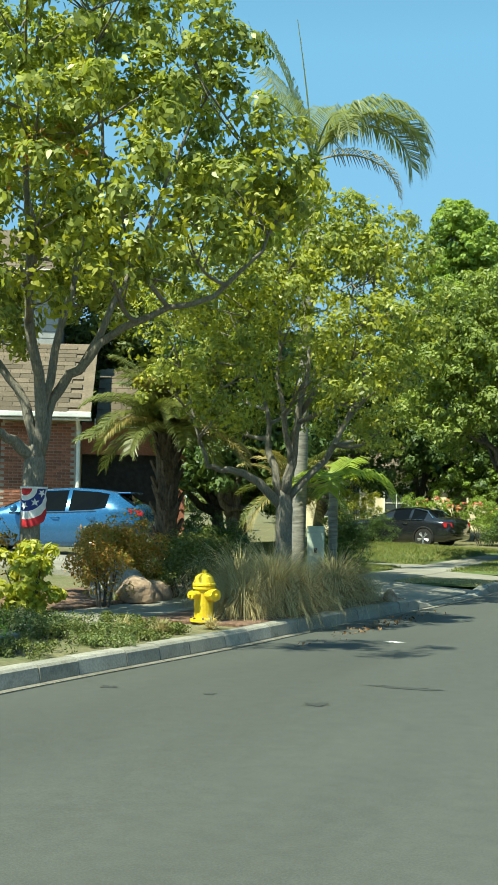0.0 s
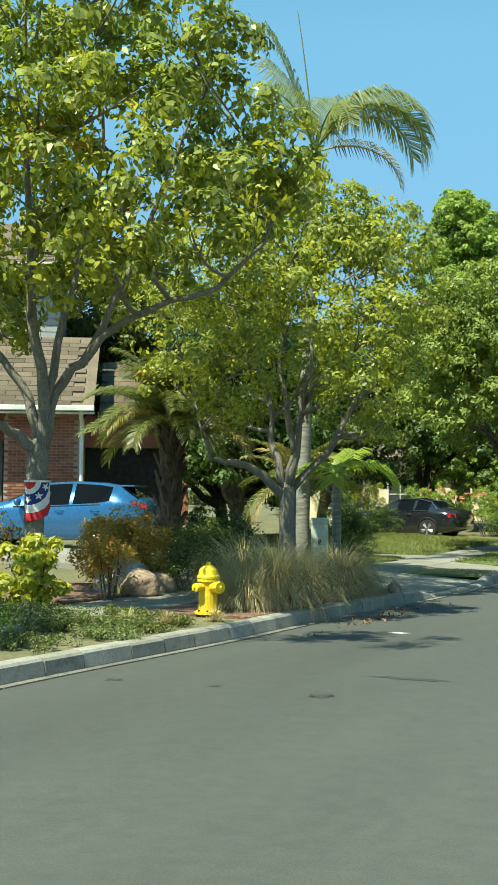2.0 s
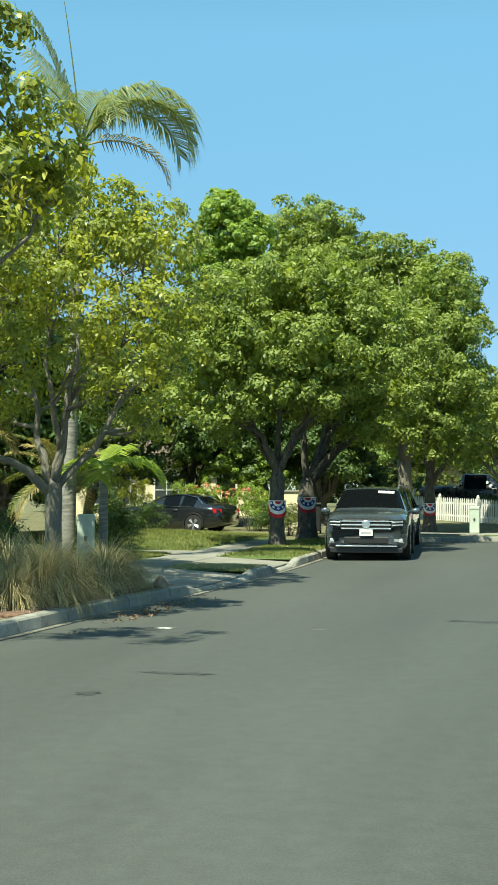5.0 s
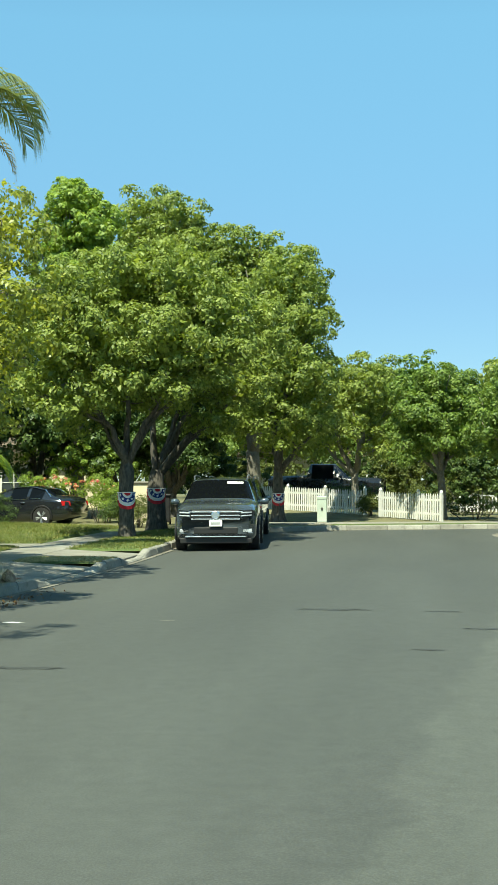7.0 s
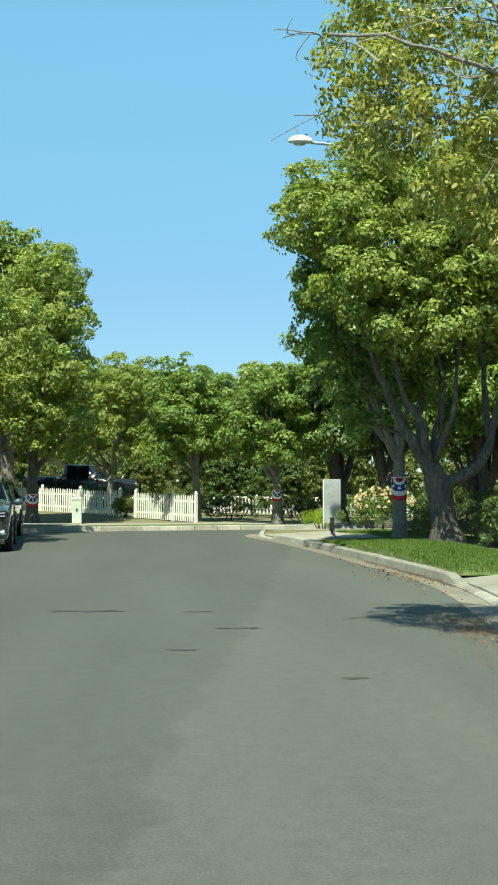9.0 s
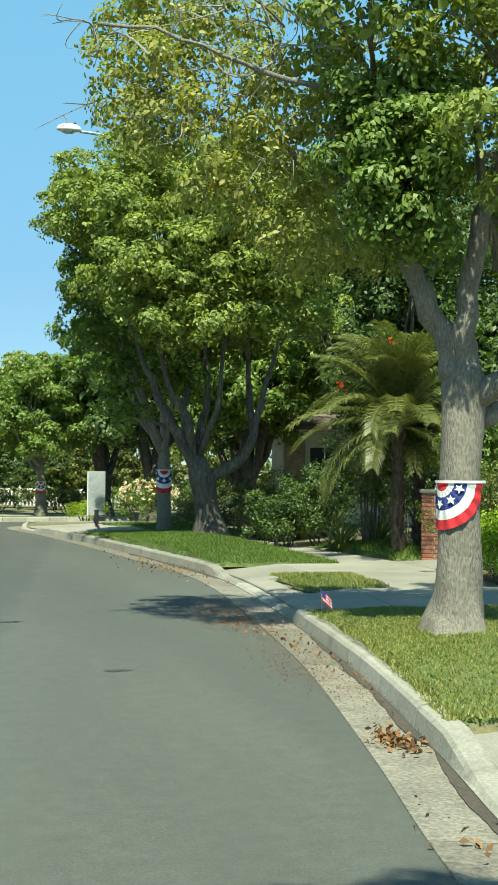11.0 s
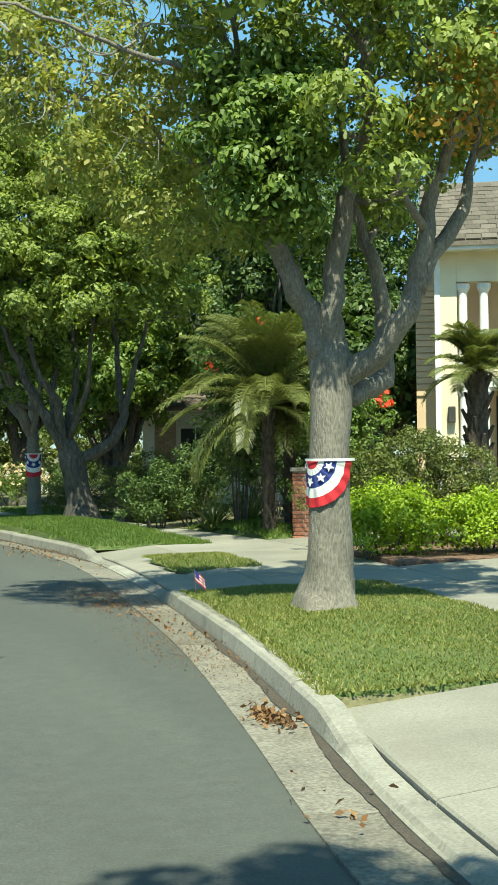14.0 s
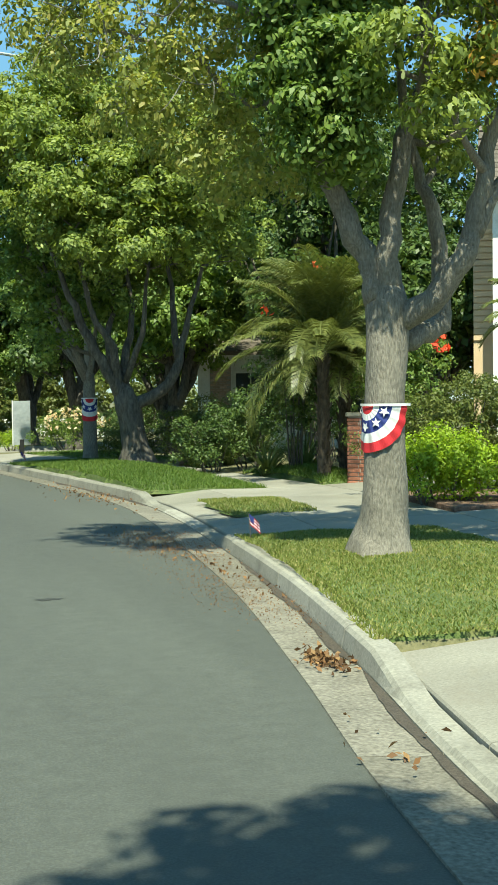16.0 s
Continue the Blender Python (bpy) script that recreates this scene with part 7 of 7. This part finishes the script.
# ---- houses ----
def pane_window(root, x0, x1, z0, z1, y, mullions=1, arch=False):
    """A framed window in the wall plane y, looking to -y."""
    w = boxed("window", (x0, y - 0.02, z0), (x1, y + 0.05, z1), HOUSEGLASS, root, "dark glass", bevel=0)
    for lo, hi in (((x0 - 0.07, y - 0.06, z0 - 0.07), (x1 + 0.07, y + 0.02, z0)), ((x0 - 0.07, y - 0.06, z1), (x1 + 0.07, y + 0.02, z1 + 0.07)), ((x0 - 0.07, y - 0.06, z0), (x0, y + 0.02, z1)), ((x1, y - 0.06, z0), (x1 + 0.07, y + 0.02, z1))):
        boxed("frame", lo, hi, WHITE, w, bevel=0.006)
    for k in range(mullions):
        x = x0 + (x1 - x0) * (k + 1) / (mullions + 1)
        boxed("mullion", (x - 0.02, y - 0.045, z0), (x + 0.02, y + 0.0, z1), WHITE, w, bevel=0.004)
    boxed("mullion", (x0, y - 0.044, (z0 + z1) / 2 - 0.02), (x1, y + 0.0, (z0 + z1) / 2 + 0.02), WHITE, w, bevel=0.004)


def tiled_roof(root, x0, x1, y0, z0, y1, z1, mat, course=0.36, width=0.33, most=300):
    """A sloping roof: a deck, and overlapping courses of tiles."""
    d = Vector((0, y1 - y0, z1 - z0))
    L = d.length
    d.normalize()
    up = Vector((0, -d.z, d.y))
    deck = raw("roof", [(x0, y0, z0), (x1, y0, z0), (x1, y1, z1), (x0, y1, z1), (x0, y0, z0 - 0.1), (x1, y0, z0 - 0.1), (x1, y1, z1 - 0.1), (x0, y1, z1 - 0.1)], [(0, 1, 2, 3), (7, 6, 5, 4), (0, 4, 5, 1), (1, 5, 6, 2), (2, 6, 7, 3), (3, 7, 4, 0)], mat, root)
    bm = bmesh.new()
    p = [(0, 0, 0.012), (width - 0.012, 0, 0.012), (width - 0.012, course * 1.08, 0.0), (0, course * 1.08, 0.0)]
    lo = [bm.verts.new((x, y, z + 0.004)) for x, y, z in p]
    hi = [bm.verts.new((x, y, z + 0.034)) for x, y, z in p]
    bm.faces.new(lo[::-1]), bm.faces.new(hi)
    for k in range(4):
        bm.faces.new((lo[k], lo[(k + 1) % 4], hi[(k + 1) % 4], hi[k]))
    me = bpy.data.meshes.new("roof_tile")
    bm.to_mesh(me)
    bm.free()
    me.materials.append(mat)
    g = random.Random(5)
    n = 0
    for r in range(int(L / course)):
        for c in range(int((x1 - x0) / width)):
            if n >= most:
                return
            if (c + (1.5 if r % 2 else 1)) * width > x1 - x0 + 0.06:
                continue
            q = Vector((x0 + (c + (0.5 if r % 2 else 0)) * width, y0, z0)) + d * (r * course) + up * g.uniform(0, 0.006)
            o = new("roof_tile", me)
            o.parent = deck
            o.matrix_basis = Matrix.Translation(q) @ pose(0, 0, 0, math.degrees(math.atan2(d.z, d.y)) + g.uniform(-0.5, 0.5))
            n += 1


def brick_panel(root, x0, x1, z0, z1, y, most=300, size=(0.215, 0.075), material=None):
    """Bricks proud of their mortar, in the plane y, looking to -y."""
    back = boxed("brick_wall", (x0, y, z0), (x1, y + 0.2, z1), MORTAR, root, bevel=0)
    me = bpy.data.meshes.new("brick")
    bm = box(bmesh.new(), (0, -0.012, 0), (size[0] - 0.012, 0.05, size[1] - 0.012))
    bm.to_mesh(me)
    bm.free()
    me.materials.append(material or BRICK)
    g = random.Random(9)
    n = 0
    for r in range(int((z1 - z0) / size[1])):
        for c in range(int((x1 - x0) / size[0])):
            if n >= most:
                return back
            o = new("brick", me)
            o.parent = back
            x = x0 + (c + (0.45 if r % 2 else 0.02)) * size[0]
            if x + size[0] > x1 + 0.02:
                continue
            o.location = (x, y + g.uniform(-0.005, 0.003), z0 + r * size[1] + 0.006)
            n += 1
    return back


def brick_house():
    gz = 0.5
    root = thing("house", (-16.85, 27.3, gz), "two-storey house with a red brick garage and brown tile roof", "house", turn=29)
    boxed("garage_wall", (-7.5, 0.21, -0.3), (-1.85, 6, 3.1), BRICK, root, bevel=0)
    boxed("garage_side", (-1.86, 0.215, -0.3), (0.0, 6, 3.1), STUCCO_TAN, root, bevel=0)
    door = boxed("garage_door", (-6.8, 0.12, -0.1), (-1.9, 0.22, 2.4), BARK_SHADED_DARK, root, "dark brown garage door in shade", bevel=0.01)
    for k in range(4):
        boxed("door_panel", (-6.7, 0.09, 0.0 + 0.6 * k), (-2.0, 0.125, 0.55 + 0.6 * k), BARK_SHADED_DARK, door, bevel=0.012)
    brick_panel(root, -1.86, -0.02, 0.3, 3.0, 0.0)
    boxed("fascia", (-7.9, -0.62, 3.05), (0.35, -0.5, 3.27), WHITE, root, bevel=0.01)
    boxed("soffit", (-7.9, -0.5, 3.1), (0.35, 0.3, 3.14), WHITE, root, bevel=0)
    boxed("gutter", (-7.9, -0.74, 3.12), (0.37, -0.625, 3.25), WHITE, root, bevel=0.02)
    part("downspout", rod(rod(bmesh.new(), (0.04, -0.05, -0.2), (0.04, -0.05, 2.85), 0.05, 0.05, 8), (0.04, -0.05, 2.85), (0.04, -0.66, 3.14), 0.05, 0.05, 8), WHITE, root)
    tiled_roof(root, -7.9, 0.35, -0.66, 3.2, 4.2, 5.5, ROOFTILE, 0.34, 0.55)
    # the recessed wing; a solid dark box paints the shade in its open bay
    boxed("wing_wall", (0.0, 2.6, 2.35), (2.8, 2.8, 3.2), BRICK, root, bevel=0)
    boxed("wing_wall", (2.3, 2.6, -0.3), (2.8, 2.8, 2.35), BRICK, root, bevel=0)
    boxed("bay_shade_box", (0.02, 2.9, -0.3), (2.35, 6, 2.5), BAY_SHADE_AND_DOOR, root, "solid dark box painted as the shade in an open garage bay", bevel=0)
    boxed("wing_fascia", (0.36, 2.0, 3.05), (3.2, 2.12, 3.27), WHITE, root, bevel=0.01)
    tiled_roof(root, 0.4, 3.2, 1.96, 3.2, 5.2, 4.9, ROOFTILE, most=100)
    # upper storey behind
    boxed("upper_wall", (-9, 4.2, 3.0), (-0.8, 10, 7.4), GREYWOOD, root, bevel=0)
    for k in range(14):
        boxed("siding_board", (-9, 4.17, 4.7 + 0.19 * k), (-0.8, 4.2, 4.7 + 0.19 * k + 0.165), GREYWOOD, root, bevel=0)
    pane_window(root, -3.4, -2.0, 5.4, 6.7, 4.15)
    pane_window(root, -6.4, -5.0, 5.4, 6.7, 4.15)
    boxed("upper_fascia", (-9.4, 3.6, 7.3), (-0.4, 3.72, 7.5), WHITE, root, bevel=0.01)
    tiled_roof(root, -9.4, -0.4, 3.55, 7.4, 7.2, 9.3, ROOFTILE, most=200)


brick_house()


def cream_house():
    root = thing("house", (13.45, 24.7, 0.35), "cream stucco house with white columns and a grey tile roof", "house", turn=-29)
    boxed("front_wall", (0, 0.0, -0.3), (0.42, 0.25, 5.7), STUCCO, root, bevel=0.01)
    boxed("front_wall", (0.42, 0.0, 2.75), (7, 0.25, 3.3), STUCCO, root, bevel=0.01)
    boxed("front_wall", (0.42, 0.0, 5.0), (7, 0.25, 5.7), STUCCO, root, bevel=0.01)
    boxed("porch_back", (0.0, 1.9, -0.3), (7, 2.1, 5.7), STUCCO_TAN, root, bevel=0)
    boxed("side_wall", (-0.5, 1.2, -0.3), (0.0, 6, 5.6), STUCCO_TAN, root, bevel=0)
    for k in range(18):
        boxed("siding_board", (-0.5, 1.16, 2.6 + 0.14 * k), (-0.002, 1.2, 2.6 + 0.14 * k + 0.115), STUCCO_TAN, root, bevel=0.006)
    boxed("corner_trim", (-0.06, -0.03, -0.3), (0.06, 0.0, 5.7), WHITE, root, bevel=0.006)
    boxed("porch_floor", (0.0, -0.9, -0.3), (7, 1.9, 0.35), CONCRETE, root, bevel=0.02)
    boxed("balcony_floor", (0.42, -0.1, 2.7), (7, 1.9, 2.9), WHITE, root, bevel=0.01)
    d = boxed("door", (1.3, 1.82, 0.35), (2.6, 1.9, 2.6), BAY_SHADE_AND_DOOR, root, "dark panelled door", bevel=0.01)
    for k in range(3):
        boxed("door_panel", (1.4, 1.8, 0.5 + 0.7 * k), (2.5, 1.83, 1.05 + 0.7 * k), BARK_SHADED_DARK, d, bevel=0.015)
    for x in (0.55, 1.0, 2.4, 2.85):
        for z0, z1, mat in ((2.9, 4.95, WHITE), (0.35, 2.7, WHITE)):
            c = part("column", lathe(bmesh.new(), [(0.13, z0), (0.13, z0 + 0.1), (0.1, z0 + 0.14), (0.092, z1 - 0.2), (0.12, z1 - 0.14), (0.15, z1 - 0.1), (0.15, z1)], 14, (x, 0.05, 0)), mat, root, smooth=False)
    for k in range(16):
        boxed("shutter_slat", (0.62, 1.8, 0.6 + 0.12 * k), (1.15, 1.86, 0.69 + 0.12 * k), BARK_SHADED_DARK, root, bevel=0.004)
    lan = boxed("wall_lantern", (0.2, -0.16, 1.95), (0.36, -0.02, 2.3), IRON, root, "dark iron wall lantern", bevel=0.02)
    boxed("fascia", (-0.4, -0.55, 5.62), (7.5, -0.45, 5.85), WHITE, root, bevel=0.015)
    boxed("soffit", (-0.4, -0.45, 5.66), (7.5, 0.3, 5.7), WHITE, root, bevel=0)
    tiled_roof(root, -0.4, 7.5, -0.6, 5.8, 3.6, 7.9, ROOFGREY, 0.34, 0.34)
    rail = part("stair_rail", rod(bmesh.new(), (3.0, -1.6, 0.6), (1.9, -0.6, 1.1), 0.025, 0.025, 8), IRON, root)
    part("rail_post", rod(bmesh.new(), (1.9, -0.6, 0.0), (1.9, -0.6, 1.1), 0.02, 0.02, 8), IRON, root)


cream_house()


def far_house(x, y, turn, label, brick=False, w=8.0, wall=WHITE, h=2.9):
    root = thing("house", (x, y, 0.12), label, "house", "far houses", turn)
    boxed("wall", (0, 0.02, -0.2), (w, 6, h), wall, root, bevel=0)
    boxed("corner_trim", (-0.05, -0.06, -0.2), (0.3, 0.02, h), WHITE, root, bevel=0.01)
    if brick:
        brick_panel(root, 0.34, 1.0, 0.5, h - 0.25, -0.03, 140, material=PALEBRICK)
        boxed("lintel", (0.3, -0.07, h - 0.25), (w, 0.0, h), WHITE, root, bevel=0.01)
    pane_window(root, 1.15, 3.0, 0.9, 2.4, 0.0, 3)
    pane_window(root, 4.2, 5.8, 0.9, 2.2, 0.0, 2)
    boxed("fascia", (-0.5, -0.5, h), (w + 0.5, -0.4, h + 0.2), WHITE, root, bevel=0.01)
    tiled_roof(root, -0.5, w + 0.5, -0.55, h + 0.15, 3.2, h + 1.6, ROOFGREY if brick else ROOFTILE, 0.42, 0.42, 170)


far_house(10.75, 38.9, -15, "single-storey house with white trim and a brick panel behind the trees", True, w=7)
far_house(-9.5, 76, 0, "low white house glimpsed behind the far trees")
far_house(-22.5, 56, 12, "pale house glimpsed behind the yards", wall=STUCCO, w=9)
gate = thing("garden_wall", (-10.0, 46.2, 0.1), "short cream garden wall beside a dark bin", "wall", turn=8)
boxed("wall_body", (0, 0, -0.1), (0.9, 0.3, 1.5), STUCCO, gate, bevel=0.02)
boxed("coping", (-0.05, -0.05, 1.5), (0.95, 0.35, 1.58), CONCRETE, gate, bevel=0.015)


def brick_pillar(x, y):
    root = thing("brick_pillar", (x, y, 0.15), "square brick pillar at the edge of the driveway", "pillar", turn=-22)
    core = boxed("core", (-0.2, -0.2, -0.1), (0.2, 0.2, 1.2), MORTAR, root, bevel=0)
    me = bpy.data.meshes.new("brick")
    bm = box(bmesh.new(), (-0.096, -0.05, -0.03), (0.096, 0.05, 0.03), 0.004)
    bm.to_mesh(me)
    bm.free()
    me.materials.append(BRICK)
    for r in range(16):
        for s in range(4):
            for c in (-1, 1):
                o = new("brick", me)
                o.parent = core
                o.matrix_basis = pose(0, 0, 0.02 + r * 0.075, 0, 0, 90 * s) @ pose(c * 0.104 + (0.03 if r % 2 else -0.03) * 0.6, -0.165, 0)
    boxed("cap", (-0.25, -0.25, 1.2), (0.25, 0.25, 1.27), CONCRETE, root, bevel=0.015)


brick_pillar(8.85, 21.3)


def bin_box(x, y):
    root = thing("wheeled_bin", (x, y, 0.15), "dark wheeled bin standing beside a cream wall", "bin", turn=10)
    boxed("bin_body", (-0.3, -0.32, 0.08), (0.3, 0.32, 1.0), BLACKPLASTIC, root, bevel=0.04)
    boxed("bin_lid", (-0.33, -0.36, 1.0), (0.33, 0.36, 1.08), BLACKPLASTIC, root, bevel=0.03)
    for s in (-1, 1):
        part("bin_wheel", rod(bmesh.new(), (s * 0.25, 0.3, 0.1), (s * 0.32, 0.3, 0.1), 0.1, 0.1, 14), RUBBER, root)


bin_box(-8.6, 44.6)
post = thing("marker_post", (-8.05, 41.2, 0.12), "short white marker post beside the hedge", "post")
boxed("post_body", (-0.05, -0.05, -0.05), (0.05, 0.05, 0.75), WHITE, post, bevel=0.01)
boxed("post_head", (-0.07, -0.07, 0.75), (0.07, 0.07, 0.82), WHITE, post, bevel=0.015)
